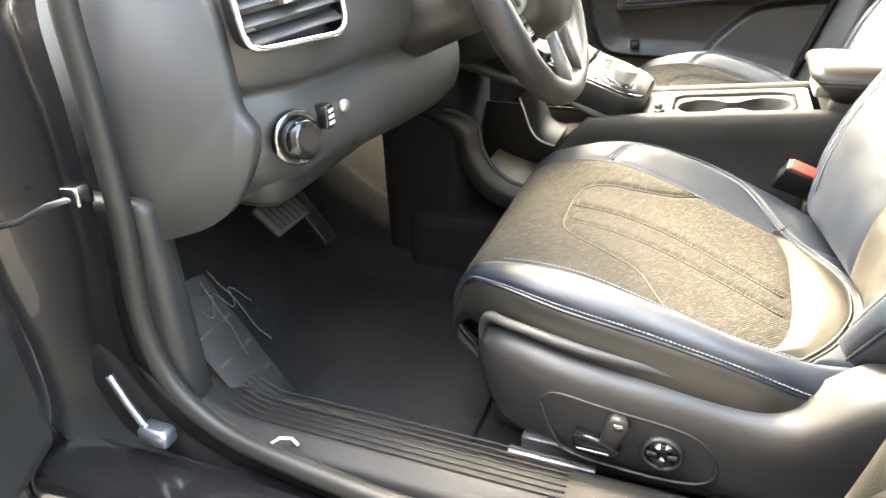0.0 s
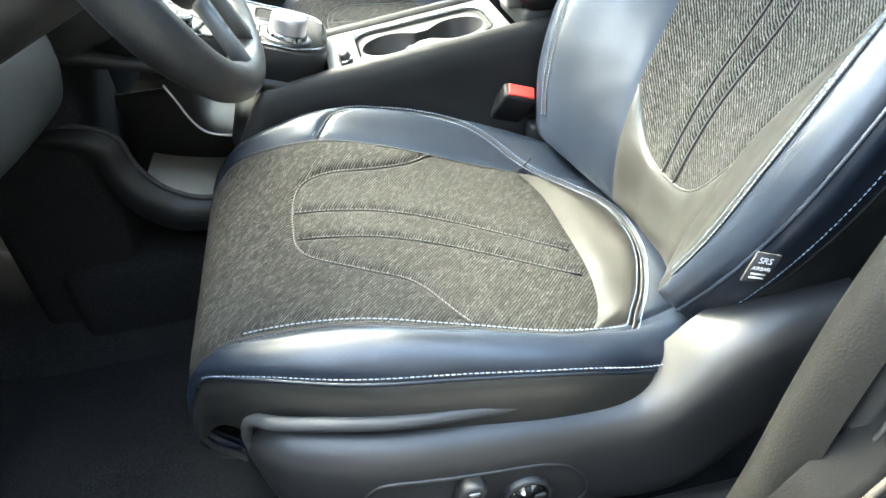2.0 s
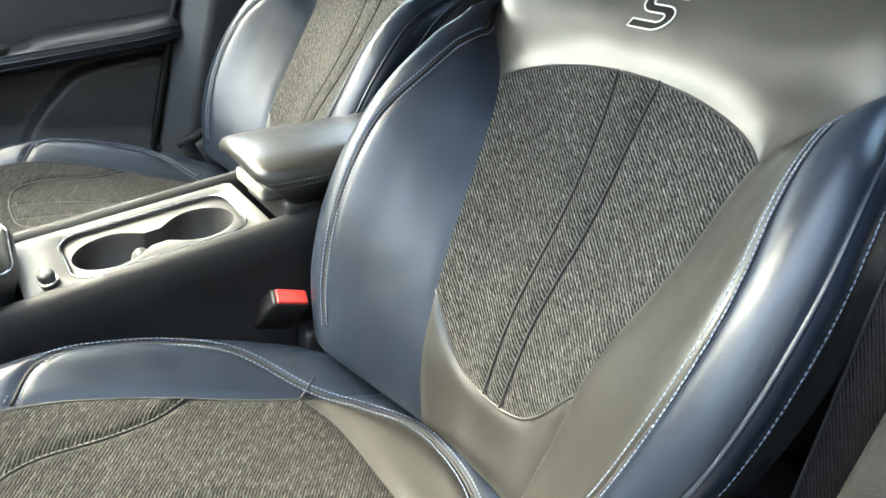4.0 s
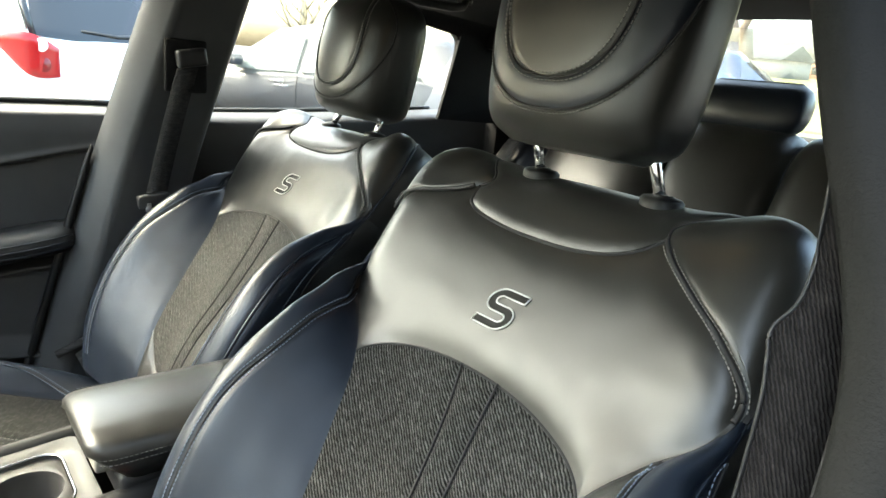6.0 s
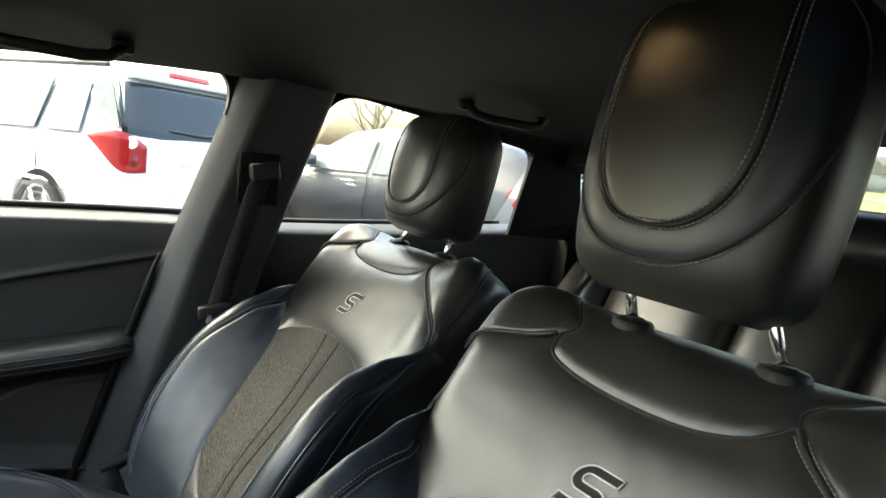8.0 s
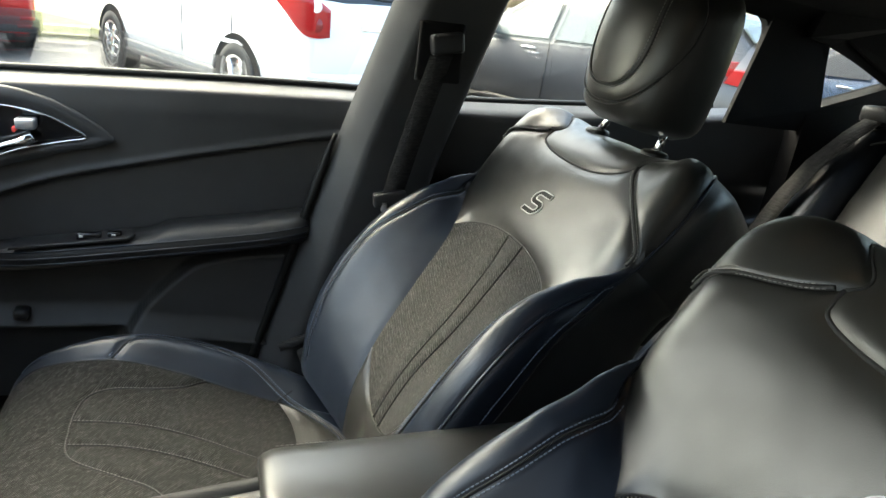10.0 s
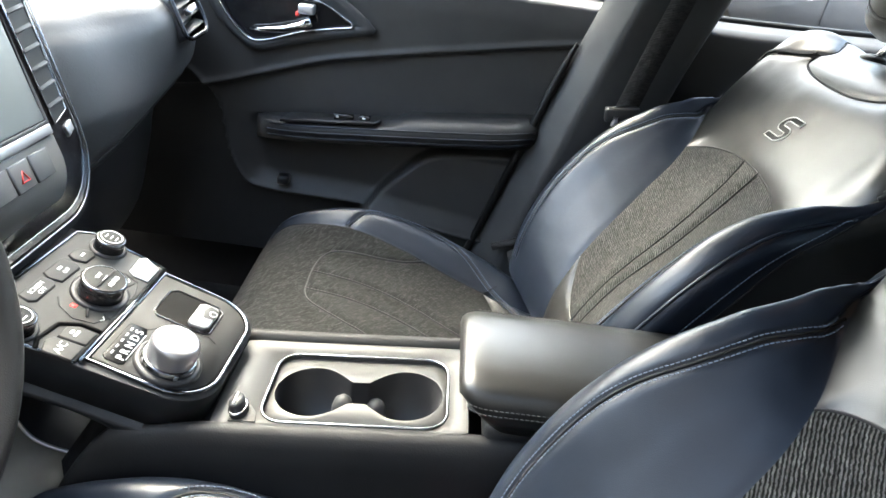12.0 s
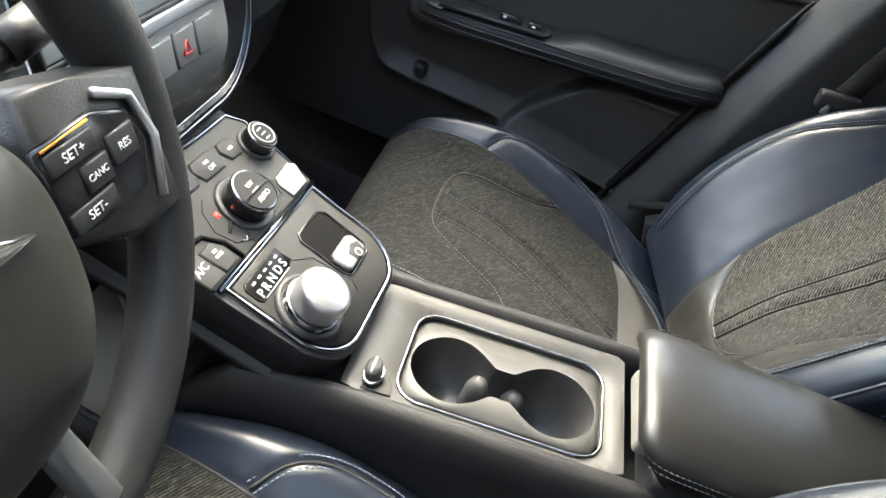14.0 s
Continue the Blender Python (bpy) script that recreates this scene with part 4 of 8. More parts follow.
        part("side_stitching", stitches([p + Vector((0, side * 0.0030, 0)) for p in row]), BLUE_THREAD, s)
        part("shoulder_seam", tube(edge_seams[side], 0.0026, 6), SEAM_DARK, s)
        for off in (-0.0055, 0.0055):
            part("shoulder_stitching", stitches([p + Vector((-0.0005, off, 0.0010)) for p in edge_seams[side][4:-3]], 0.0044, 0.0034, 0.00062), PAD_THREAD, s)
    part("insert_edge", tube(path_on(back_at, [(insert_low(-1 + i / 10), -1 + i / 10) for i in range(21)], 60), 0.0018, 6), BLACK_LEATHER, s)
    part("insert_edge", tube(path_on(back_at, [(insert_high(-1 + i / 10), -1 + i / 10) for i in range(21)], 60), 0.0016, 6), SEAM_DARK, s)
    part("post_seam", tube(path_on(back_at, [(post_edge(-1 + i / 10), -1 + i / 10) for i in range(21)], 60), 0.0022, 6), SEAM_DARK, s)
    for side in (1, -1):
        part("post_side_seam", tube(path_on(back_at, [(0.82 + 0.15 * i / 10, side) for i in range(11)], 40, 0.0006), 0.0016, 6), SEAM_DARK, s)
    shell = [[Vector(back_at(t, -3)).lerp(Vector(back_at(t, 3)), k / 12) + Vector((0.02 * math.sin(k / 12 * 3.14), 0, 0)) for k in range(13)] for t in [i / 24 for i in range(25)]]
    part("back_shell", loft(shell, False, False), TRIM, s, "black backrest cover")
    s_mark(s, panel_mesh)
    headrest(s, *rest)
    # base under the cushion
    part("seat_base", box(-0.09, 0.40, -0.20, 0.20, 0.27, 0.47, 0.02, 2), HARD_BLACK, s)
    for y in (-0.19, 0.19):
        part("seat_rail", box(-0.04, 0.42, y - 0.018, y + 0.018, 0.235, 0.272, 0.004, 1), SATIN, s, "grey steel seat rail")
    return s

driver_seat = seat("black leather front seat with charcoal cloth inserts, by the open door", (0.790, 0.024, 1.253, 0.98, 1.08, 1.1))
driver_seat.location = (0, -0.348, 0)
# the passenger's backrest leans further and is rounder on top
LEAN_S, LEAN_C = math.sin(radians(38)), math.cos(radians(38))
BACK_O = (0.390, 0.560)
for key, drop in (("n", 0.11), ("np", 0.11), ("ne", 0.11), ("v", 0.06), ("w", 0.12)):
    BACK[key] = [(t, value - drop * max(0.0, t - 0.78)) for t, value in BACK[key]]
passenger_seat = seat("black leather front seat with charcoal cloth inserts, beside the closed door", (0.842, 0.0, 1.183, 0.86, 0.84, 1.25, BLACK_LEATHER))
passenger_seat.location = (0.094, 0.378, 0.002)
# driver's seat: power-seat valance, switches and side tag (seat-centred y)
def valance_pt(u, v):
    x = -0.105 + 0.60 * u
    top = table([(-0.105, 0.455), (-0.085, 0.490), (-0.05, 0.502), (0.05, 0.498), (0.15, 0.489), (0.27, 0.478), (0.31, 0.490), (0.36, 0.540), (0.41, 0.572), (0.495, 0.585)], x)
    low = table([(-0.105, 0.425), (-0.085, 0.385), (-0.05, 0.345), (0.05, 0.338), (0.27, 0.322), (0.35, 0.33), (0.42, 0.40), (0.495, 0.48)], x)
    out = table([(-0.105, 0.205), (-0.085, 0.238), (-0.05, 0.262), (0.03, 0.286), (0.12, 0.292), (0.25, 0.292), (0.35, 0.300), (0.495, 0.305)], x)
    prof = [(0.0, -0.055, 0.0), (0.08, -0.022, 0.004), (0.18, 0.0, -0.004), (0.30, 0.010, -0.05), (0.55, 0.010, -0.5), (0.85, 0.004, -0.86), (1.0, -0.02, -1.0)]
    k = table([(p[0], p[1]) for p in prof], v)
    f = table([(0, 0.0), (0.08, 0.015), (0.18, 0.08), (0.30, 0.20), (0.55, 0.52), (0.85, 0.87), (1, 1.0)], v)
    return (x, -(out + k), top + (low - top) * f)
valance = part("valance", sheet(valance_pt, 70, 40, ends=0.2, wrinkle=0.0006, flip=True), HARD_BLACK, driver_seat, "black moulded plastic seat valance")
rim = [(-0.092, -0.222, 0.432), (-0.098, -0.214, 0.470), (-0.085, -0.226, 0.503), (-0.05, -0.250, 0.514), (0.05, -0.272, 0.511), (0.15, -0.273, 0.502), (0.25, -0.268, 0.490), (0.283, -0.262, 0.483)]
rim = [tuple(table([(j, p[a]) for j, p in enumerate(rim)], i / 40 * (len(rim) - 1)) for a in range(3)) for i in range(41)]
part("valance_rim", tube(rim, 0.0075, 8), TRIM_GREY, driver_seat)
part("rail_cover", box(-0.043, 0.085, -0.278, -0.262, 0.300, 0.308, 0.002, 1), SATIN, driver_seat, "pale steel rail cover")
# recessed switch field outline
field = [(0.005, 0.430), (0.03, 0.452), (0.10, 0.448), (0.19, 0.437), (0.225, 0.410), (0.232, 0.372), (0.19, 0.352), (0.06, 0.356), (0.03, 0.375)]
field = [(table([(j, p[0]) for j, p in enumerate(field + field[:1])], i / 60 * len(field)), table([(j, p[1]) for j, p in enumerate(field + field[:1])], i / 60 * len(field))) for i in range(60)]
def valance_y(x):
    return -table([(-0.05, 0.272), (0.03, 0.296), (0.12, 0.302), (0.25, 0.302), (0.35, 0.31)], x)
part("switch_field", tube([(x, valance_y(x) - 0.0005, z) for x, z in field], 0.0024, 6, True), HARD_BLACK, valance)
bm = prism([(x, valance_y(x) + 0.001, z) for x, z in [(0.055, 0.384), (0.112, 0.378), (0.118, 0.392), (0.094, 0.404), (0.058, 0.408)]][::-1], (0, -0.016, 0), 0.004)
part("slide_switch", bm, GLOSS_BLACK, valance, "glossy black seat slide switch")
bm = prism([(x, valance_y(x) + 0.001, z) for x, z in [(0.090, 0.404), (0.112, 0.396), (0.126, 0.436), (0.120, 0.447), (0.106, 0.448), (0.098, 0.440)]][::-1], (0, -0.018, 0), 0.004)
part("recline_switch", bm, HARD_BLACK, valance)
for cx, cz, w, h, a in ((0.083, 0.386, 0.022, 0.0022, -5), (0.112, 0.436, 0.006, 0.005, 20)):
    part("switch_glint", box(cx - w, cx + w, valance_y(cx) - 0.0185, valance_y(cx) - 0.016, cz - h, cz + h, 0.001, 1), DARK_CHROME, valance)
face = Matrix.Translation((0.168, valance_y(0.168), 0.398)) @ Euler((radians(90), 0, 0)).to_matrix().to_4x4()
part("lumbar_ring", turned([(0.0265, -0.002), (0.0265, 0.006), (0.0235, 0.009), (0.0205, 0.006), (0.0205, 0.0)], face), HARD_BLACK, valance)
part("lumbar_switch", turned([(0, 0.0085), (0.008, 0.0085), (0.018, 0.006), (0.020, 0.001), (0.020, -0.004)], face), DARK_CHROME, valance, "dark satin lumbar switch")
for k in range(4):
    m = face @ Euler((0, 0, radians(90 * k))).to_matrix().to_4x4()
    bm = box(0.006, 0.019, -0.0035, 0.0035, 0.004, 0.0092, 0.001, 1)
    bm.transform(m)
    part("lumbar_arm", bm, HARD_BLACK, valance)
# airbag tag sewn into the backrest seam
tag_m = Matrix.Translation((0.372, -0.309, 0.648)) @ Euler((radians(90), 0, radians(-6))).to_matrix().to_4x4() @ Euler((0, 0, radians(-18))).to_matrix().to_4x4()
bm = box(-0.013, 0.0105, -0.015, 0.015, -0.001, 0.0012, 0.0004, 1)
bm.transform(tag_m)
tag_ob = part("side_tag", bm, shader("black_tag", (0.02, 0.02, 0.022), 0.6), driver_seat, "small black fabric tag with pale print")
text("SRS", tag_m @ Matrix.Translation((-0.0015, 0.0075, 0.0014)), 0.0085, WHITE_PRINT, tag_ob, 0.0002)
text("AIRBAG", tag_m @ Matrix.Translation((-0.0015, -0.0005, 0.0014)), 0.0050, WHITE_PRINT, tag_ob, 0.0002)
bm = bmesh.new()
for k in range(2):
    box(-0.0085, 0.0055, -0.0070 - 0.0038 * k, -0.0052 - 0.0038 * k, 0.0012, 0.0016, bm=bm)
bm.transform(tag_m)
part("tag_print", bm, WHITE_PRINT, tag_ob)

# belt buckle between seat and console
buckle = thing("belt_buckle", "black seat belt buckle with a red release button", "belt buckle")
bm = box(-0.0125, 0.0125, -0.026, 0.026, -0.075, 0.0, 0.005, 2)
bm.transform(Matrix.Translation((0.325, -0.123, 0.592)) @ Euler((radians(34), radians(20), radians(0))).to_matrix().to_4x4() @ Euler((0, 0, radians(90))).to_matrix().to_4x4())
part("buckle_body", bm, HARD_BLACK, buckle)
bm = box(-0.0095, 0.0095, -0.021, 0.021, -0.004, 0.0035, 0.002, 2)
bm.transform(Matrix.Translation((0.325, -0.123, 0.592)) @ Euler((radians(34), radians(20), 0)).to_matrix().to_4x4() @ Euler((0, 0, radians(90))).to_matrix().to_4x4())
part("release_button", bm, RED_PLASTIC, buckle, "red release button")
bm = box(0.335, 0.365, -0.14, -0.105, 0.28, 0.54, 0.006, 2)
part("buckle_stalk", bm, HARD_BLACK, buckle)

# ---- centre console ----
console = thing("centre_console", "dark moulded centre console with silver trim between the seats", "centre console")
YC = 0.012


def console_top(x):
    return 0.650 + 0.10 * (x - 0.10)


def console_ring(x):
    zt = console_top(x) - 0.9 * max(0.0, -0.045 - x) - 9.0 * max(0.0, -0.05 - x) ** 2
    g = table([(-0.04, 0.012), (0.05, 0.0), (0.35, 0.0), (0.70, -0.005)], x)
    half = [(-0.118, 0.25), (-0.114, 0.45), (-0.110, 0.56), (-0.106, zt - 0.045), (-0.107, zt - 0.040), (-0.104, zt - 0.012), (-0.099, zt + 0.002), (-0.092, zt + 0.007), (-0.084, zt + 0.006), (-0.079, zt - 0.002), (-0.078, zt - 0.012), (-0.077, 0.572)]
    pts = [(y - g, z) for y, z in half] + [(-y + g, z) for y, z in half[::-1]]
    return [Vector((x, YC + y, z)) for y, z in pts]


xs = [-0.11 + 0.013 * i for i in range(5)] + [-0.045 + 0.78 * i / 40 for i in range(41)]
part("console_body", loft([console_ring(x) for x in xs]), CONSOLE_BLACK, console)
# bridge ahead of the cups, carrying the controls
QA, QN = Vector((-math.cos(radians(20)), 0, math.sin(radians(20)))), Vector((math.sin(radians(20)), 0, math.cos(radians(20))))
Q0 = Vector((0.055, 0.016, 0.666))


def con(a, b, h=0.0):
    return Q0 + QA * (a - 0.04 * b) + Vector((0, b, 0)) + QN * h


def tongue(inset, a1, flare=0.0):
    out = []
    w, r = 0.098 - inset, 0.052 - 0.5 * inset
    for k in range(13):
        t = math.pi / 2 * k / 12
        out.append((inset + r - r * math.cos(t), w - r + r * math.sin(t)))
    right = out
    left = [(a, -b) for a, b in right]
    return right + [(a1, w + flare), (a1, -w - flare)] + left[::-1]


outline = tongue(0.0, 0.30, 0.012)
bm = prism([con(a, b, -0.05) for a, b in outline], QN * 0.052, 0.006)
bridge = part("bridge", bm, TRIM, console, "rounded dark bridge with the controls")
bm = prism([con(a, b, 0.0) for a, b in tongue(0.010, 0.128)], QN * 0.006, 0.002)
part("shift_plate", bm, PANEL_GREY, bridge, "charcoal shifter plate")
bm = prism([con(a, b, 0.0) for a, b in [(0.136, -0.100), (0.136, 0.100), (0.228, 0.108), (0.244, 0.096), (0.244, -0.096), (0.228, -0.108)]], QN * 0.006, 0.002)
part("climate_plate", bm, PANEL_GREY, bridge, "charcoal climate control panel")
part("chrome_trim", tube([con(a, b, 0.005) for a, b in tongue(0.006, 0.130)], 0.0024, 8, True), TRIM_CHROME, bridge, "bright chrome edging")
part("chrome_trim", tube([con(0.133, -0.099, 0.006), con(0.133, 0.099, 0.006)], 0.0028, 8), TRIM_CHROME, bridge, "bright chrome edging")
part("chrome_trim", tube([con(0.137, 0.102, 0.005), con(0.228, 0.110, 0.005), con(0.246, 0.098, 0.005), con(0.247, -0.098, 0.005), con(0.228, -0.110, 0.005), con(0.137, -0.102, 0.005)], 0.0020, 8), TRIM_CHROME, bridge)
# console bridge side skirt towards the driver
sk = []
for i in range(21):
    x = 0.06 - 0.40 * i / 20
    zt = Q0.z + (0.055 - x) * math.tan(radians(20)) - 0.045
    zb = table([(-0.34, 0.74), (-0.16, 0.687), (-0.12, 0.677), (-0.076, 0.662), (-0.036, 0.640), (0.011, 0.617), (0.06, 0.60)], x)
    y = table([(-0.34, -0.125), (-0.15, -0.112), (0.0, -0.102), (0.06, -0.10)], x)
    sk.append([Vector((x, YC + s * (-y if s > 0 else -y) * 1.0, z)) for s, z in ((-1, zb), (-1, (zb + zt) / 2), (-1, zt), (1, zt), (1, zb))])
part("bridge_skirt", loft(sk), TRIM, console)

# rotary shifter
def con_m(a, b, h=0.0):
    m = Matrix.Identity(4)
    m.col[0], m.col[1], m.col[2], m.col[3] = (*(-QA), 0), (0, 1, 0, 0), (*QN, 0), (*con(a, b, h), 1)
    return m


part("shift_ring", turned([(0.036, 0.005), (0.036, 0.009), (0.032, 0.012), (0.029, 0.010)], con_m(0.061, -0.054)), HARD_BLACK, bridge)
knob = part("shift_knob", turned([(0.0262, 0.018), (0.0262, 0.0195), (0.0262, 0.034), (0.0255, 0.0385), (0.0235, 0.041), (0.021, 0.0418), (0, 0.0425)], con_m(0.061, -0.054), 56), KNOB_SILVER, bridge, "large satin silver rotary shift knob")
part("knob_skirt", turned([(0.0292, 0.007), (0.0288, 0.0165), (0.0275, 0.0175), (0.0250, 0.0175)], con_m(0.061, -0.054), 56), DARK_CHROME, knob)
part("knob_groove", turned([(0.0255, 0.0165), (0.0255, 0.0190)], con_m(0.061, -0.054), 40), HARD_BLACK, knob)
for k in range(4):
    bm = box(0.0284, 0.0294, -0.0022, 0.0022, 0.009, 0.0155, 0.0003, 1)
    bm.transform(con_m(0.061, -0.054) @ Euler((0, 0, radians(35 + 90 * k))).to_matrix().to_4x4())
    part("knob_notch", bm, SATIN, knob)
# gear window
def flat(name, corners, h, thick, material, parent, label="", bevel=0.0012):
    return part(name, prism([con(a, b, h) for a, b in corners], QN * thick, bevel), material, parent, label)


def lie(a, b, h):
    return con_m(a, b, h) @ Euler((0, 0, radians(90))).to_matrix().to_4x4()


def mark(a0, a1, b0, b1, h, parent, material, name="key_print"):
    flat(name, [(a0, b0), (a0, b1), (a1, b1), (a1, b0)], h, 0.0004, material, parent, bevel=0.0)


gear = flat("gear_window", [(0.097, -0.080), (0.097, -0.026), (0.101, -0.022), (0.101, -0.017), (0.118, -0.017), (0.121, -0.021), (0.121, -0.078), (0.116, -0.083), (0.101, -0.083)], 0.005, 0.0022, shader("gear_window_black", (0.005, 0.005, 0.005), 0.25, spec=0.12), bridge, "gloss black gear indicator")
text("P R N D S", lie(0.1045, -0.051, 0.0074), 0.0125, WHITE_PRINT, gear)
for k in range(5):
    mark(0.1135, 0.1155, -0.073 + 0.0108 * k, -0.068 + 0.0108 * k, 0.0073, gear, WHITE_PRINT, "gear_mark")
mark(0.0975, 0.0983, -0.075, -0.028, 0.0073, gear, WHITE_PRINT, "gear_mark")
part("plate_joint", tube([con(a, b, 0.006) for a, b in [(0.121, -0.017), (0.10, -0.016), (0.085, 0.004), (0.040, 0.012), (0.030, 0.006)]], 0.0009, 6), SEAM_DARK, bridge)
# parking brake switch; a flat near-black sheet paints the shade of its well
recess_shade = shader("dark_well", (0.004, 0.004, 0.004), 0.7, spec=0.05)
flat("switch_well", [(0.042, 0.018), (0.042, 0.062), (0.050, 0.070), (0.102, 0.070), (0.110, 0.062), (0.110, 0.018), (0.104, 0.012), (0.050, 0.012)], 0.0052, 0.0012, recess_shade, bridge)
part("well_edge", tube([con(a, b, 0.0066) for a, b in [(0.042, 0.018), (0.042, 0.062), (0.050, 0.070), (0.102, 0.070), (0.110, 0.062), (0.110, 0.018), (0.104, 0.012), (0.050, 0.012)]], 0.0013, 6, True), GLOSS_BLACK, bridge)
pb = flat("brake_switch", [(0.045, 0.022), (0.045, 0.056), (0.049, 0.062), (0.066, 0.062), (0.071, 0.056), (0.071, 0.022), (0.066, 0.016), (0.050, 0.016)], 0.0062, 0.006, shader("switch_grey", (0.22, 0.225, 0.23), 0.35, 0.6), bridge, "silver parking brake switch", 0.003)
flat("brake_symbol", [(0.046, 0.036), (0.046, 0.056), (0.058, 0.060), (0.063, 0.048), (0.058, 0.034)], 0.0119, 0.0006, PANEL_GREY, pb)
part("brake_symbol", turned([(0.0045, 0.0), (0.0052, 0.0007), (0.0038, 0.0007)], con_m(0.050, 0.046, 0.0123), 20), WHITE_PRINT, pb)

# climate knobs and keys
KNOB_FACE = shader("knob_face_black", (0.016, 0.016, 0.016), 0.6, spec=0.12)
def climate_knob(a, b, r, h, ring):
    part("knob_ring", turned([(ring, 0.005), (ring, 0.008), (ring - 0.003, 0.0095), (r, 0.008)], con_m(a, b)), HARD_BLACK, bridge)
    k = part("climate_knob", turned([(r, 0.006), (r * 0.97, h - 0.004), (r * 0.93, h), (r * 0.88, h + 0.001)], con_m(a, b), 40), GLOSS_BLACK, bridge)
    part("knob_rim", turned([(r * 0.97, h - 0.003), (r * 1.0, h - 0.001), (r * 0.97, h + 0.0014), (r * 0.90, h + 0.0016)], con_m(a, b), 40), TRIM_CHROME, k)
    part("knob_face", turned([(r * 0.91, h + 0.0010), (r * 0.5, h + 0.0016), (0, h + 0.0018)], con_m(a, b), 40), KNOB_FACE, k)
    bm = bmesh.new()
    for s in (-0.35, 0.0, 0.35):
        p = con(a + s * r, b, h + 0.002)
        box(p.x - 0.0006, p.x + 0.0006, p.y - r * 0.22, p.y + r * 0.22, p.z - 0.0004, p.z + 0.0004, bm=bm)
    part("knob_print", bm, WHITE_PRINT, k)
climate_knob(0.203, 0.091, 0.0175, 0.022, 0.0215)
climate_knob(0.203, -0.091, 0.0175, 0.022, 0.0215)
for a0, b0 in ((0.203, 0.091), (0.203, -0.091)):
    part("knob_text", turned([(0.0125, 0.0), (0.0130, 0.0004), (0.0115, 0.0004)], con_m(a0, b0, 0.0245), 30), WHITE_PRINT, bridge)
# lower field round the large knob
field = [(0.198, -0.024), (0.190, -0.036), (0.170, -0.046), (0.150, -0.041), (0.140, -0.020), (0.139, 0.030), (0.146, 0.052), (0.165, 0.060), (0.176, 0.052)]
part("field_edge", tube([con(a, b, 0.0062) for a, b in field], 0.0009, 5), SEAM_DARK, bridge)
part("field_edge", tube([con(a, b, 0.0062) for a, b in [(0.150, -0.020), (0.139, -0.026)]], 0.0009, 5), SEAM_DARK, bridge)
part("field_edge", tube([con(a, b, 0.0062) for a, b in [(0.168, -0.020), (0.160, -0.036)]], 0.0016, 5), SEAM_DARK, bridge)
part("field_edge", tube([con(a, b, 0.0062) for a, b in [(0.152, 0.036), (0.148, 0.052)]], 0.0009, 5), SEAM_DARK, bridge)
climate_knob(0.169, 0.008, 0.0245, 0.027, 0.0315)
mark(0.167, 0.1685, -0.012, 0.028, 0.0296, bridge, SEAM_DARK)
text("AUTO", lie(0.159, 0.008, 0.0295), 0.0075, WHITE_PRINT, bridge)
text("OFF", lie(0.176, 0.008, 0.0295), 0.0060, WHITE_PRINT, bridge)
for a0, b0, turn in ((0.1455, -0.030, 90), (0.1555, 0.048, 0)):
    m = lie(a0, b0, 0.0066)
    part("arrow_mark", tube([m @ Vector(p) for p in ((-0.004, 0.0015, 0), (0, -0.0015, 0), (0.004, 0.0015, 0))], 0.0006, 5), WHITE_PRINT, bridge)
flat("temperature_mark", [(0.176, -0.030), (0.176, -0.024), (0.183, -0.024), (0.183, -0.030)], 0.0055, 0.0008, RED_PLASTIC, bridge, "small red mark", 0.0)
def panel_key(corners, material, words=(), print_bars=()):
    key = flat("climate_key", corners, 0.0052, 0.0030, material, bridge)
    part("key_gap", tube([con(a, b, 0.0062) for a, b in corners], 0.0009, 5, True), SEAM_DARK, key)
    for w, a, b, size in words:
        text(w, lie(a, b, 0.0080), size, WHITE_PRINT, key)
    for a, b, w in print_bars:
        mark(a - 0.0016, a + 0.0016, b - w, b + w, 0.0079, key, WHITE_PRINT)
panel_key([(0.210, -0.044), (0.210, -0.010), (0.216, -0.004), (0.228, -0.006), (0.228, -0.046), (0.216, -0.049)], PANEL_GREY, (("SCREEN", 0.2215, -0.026, 0.0072), ("OFF", 0.2145, -0.026, 0.0072)))
panel_key([(0.208, 0.000), (0.207, 0.034), (0.214, 0.040), (0.230, 0.036), (0.230, 0.002), (0.222, -0.003)], PANEL_GREY, (("OFF", 0.2145, 0.020, 0.0065),), ((0.222, 0.019, 0.004),))
panel_key([(0.207, 0.048), (0.206, 0.066), (0.212, 0.072), (0.228, 0.066), (0.228, 0.048), (0.220, 0.044)], PANEL_GREY, (), ((0.217, 0.058, 0.004),))
screen_key = shader("pale_key", (0.16, 0.18, 0.19), 0.35)
panel_key([(0.138, 0.060), (0.138, 0.092), (0.160, 0.104), (0.166, 0.096), (0.164, 0.066), (0.156, 0.060)], screen_key, (), ((0.156, 0.084, 0.006), (0.150, 0.072, 0.003), (0.144, 0.080, 0.003)))
panel_key([(0.139, -0.104), (0.139, -0.080), (0.168, -0.082), (0.173, -0.090), (0.168, -0.106)], PANEL_GREY, (("A/C", 0.156, -0.093, 0.011),))
panel_key([(0.139, -0.077), (0.139, -0.056), (0.158, -0.056), (0.167, -0.062), (0.167, -0.079)], PANEL_GREY, (), ((0.154, -0.067, 0.005), (0.159, -0.067, 0.003)))
# near-black tube paints the shade of the hollow beside the keys
part("key_well", tube([con(a, b, 0.0064) for a, b in [(0.137, -0.050), (0.158, -0.050), (0.176, -0.062), (0.180, -0.092), (0.174, -0.106)]], 0.0026, 6), recess_shade, bridge)

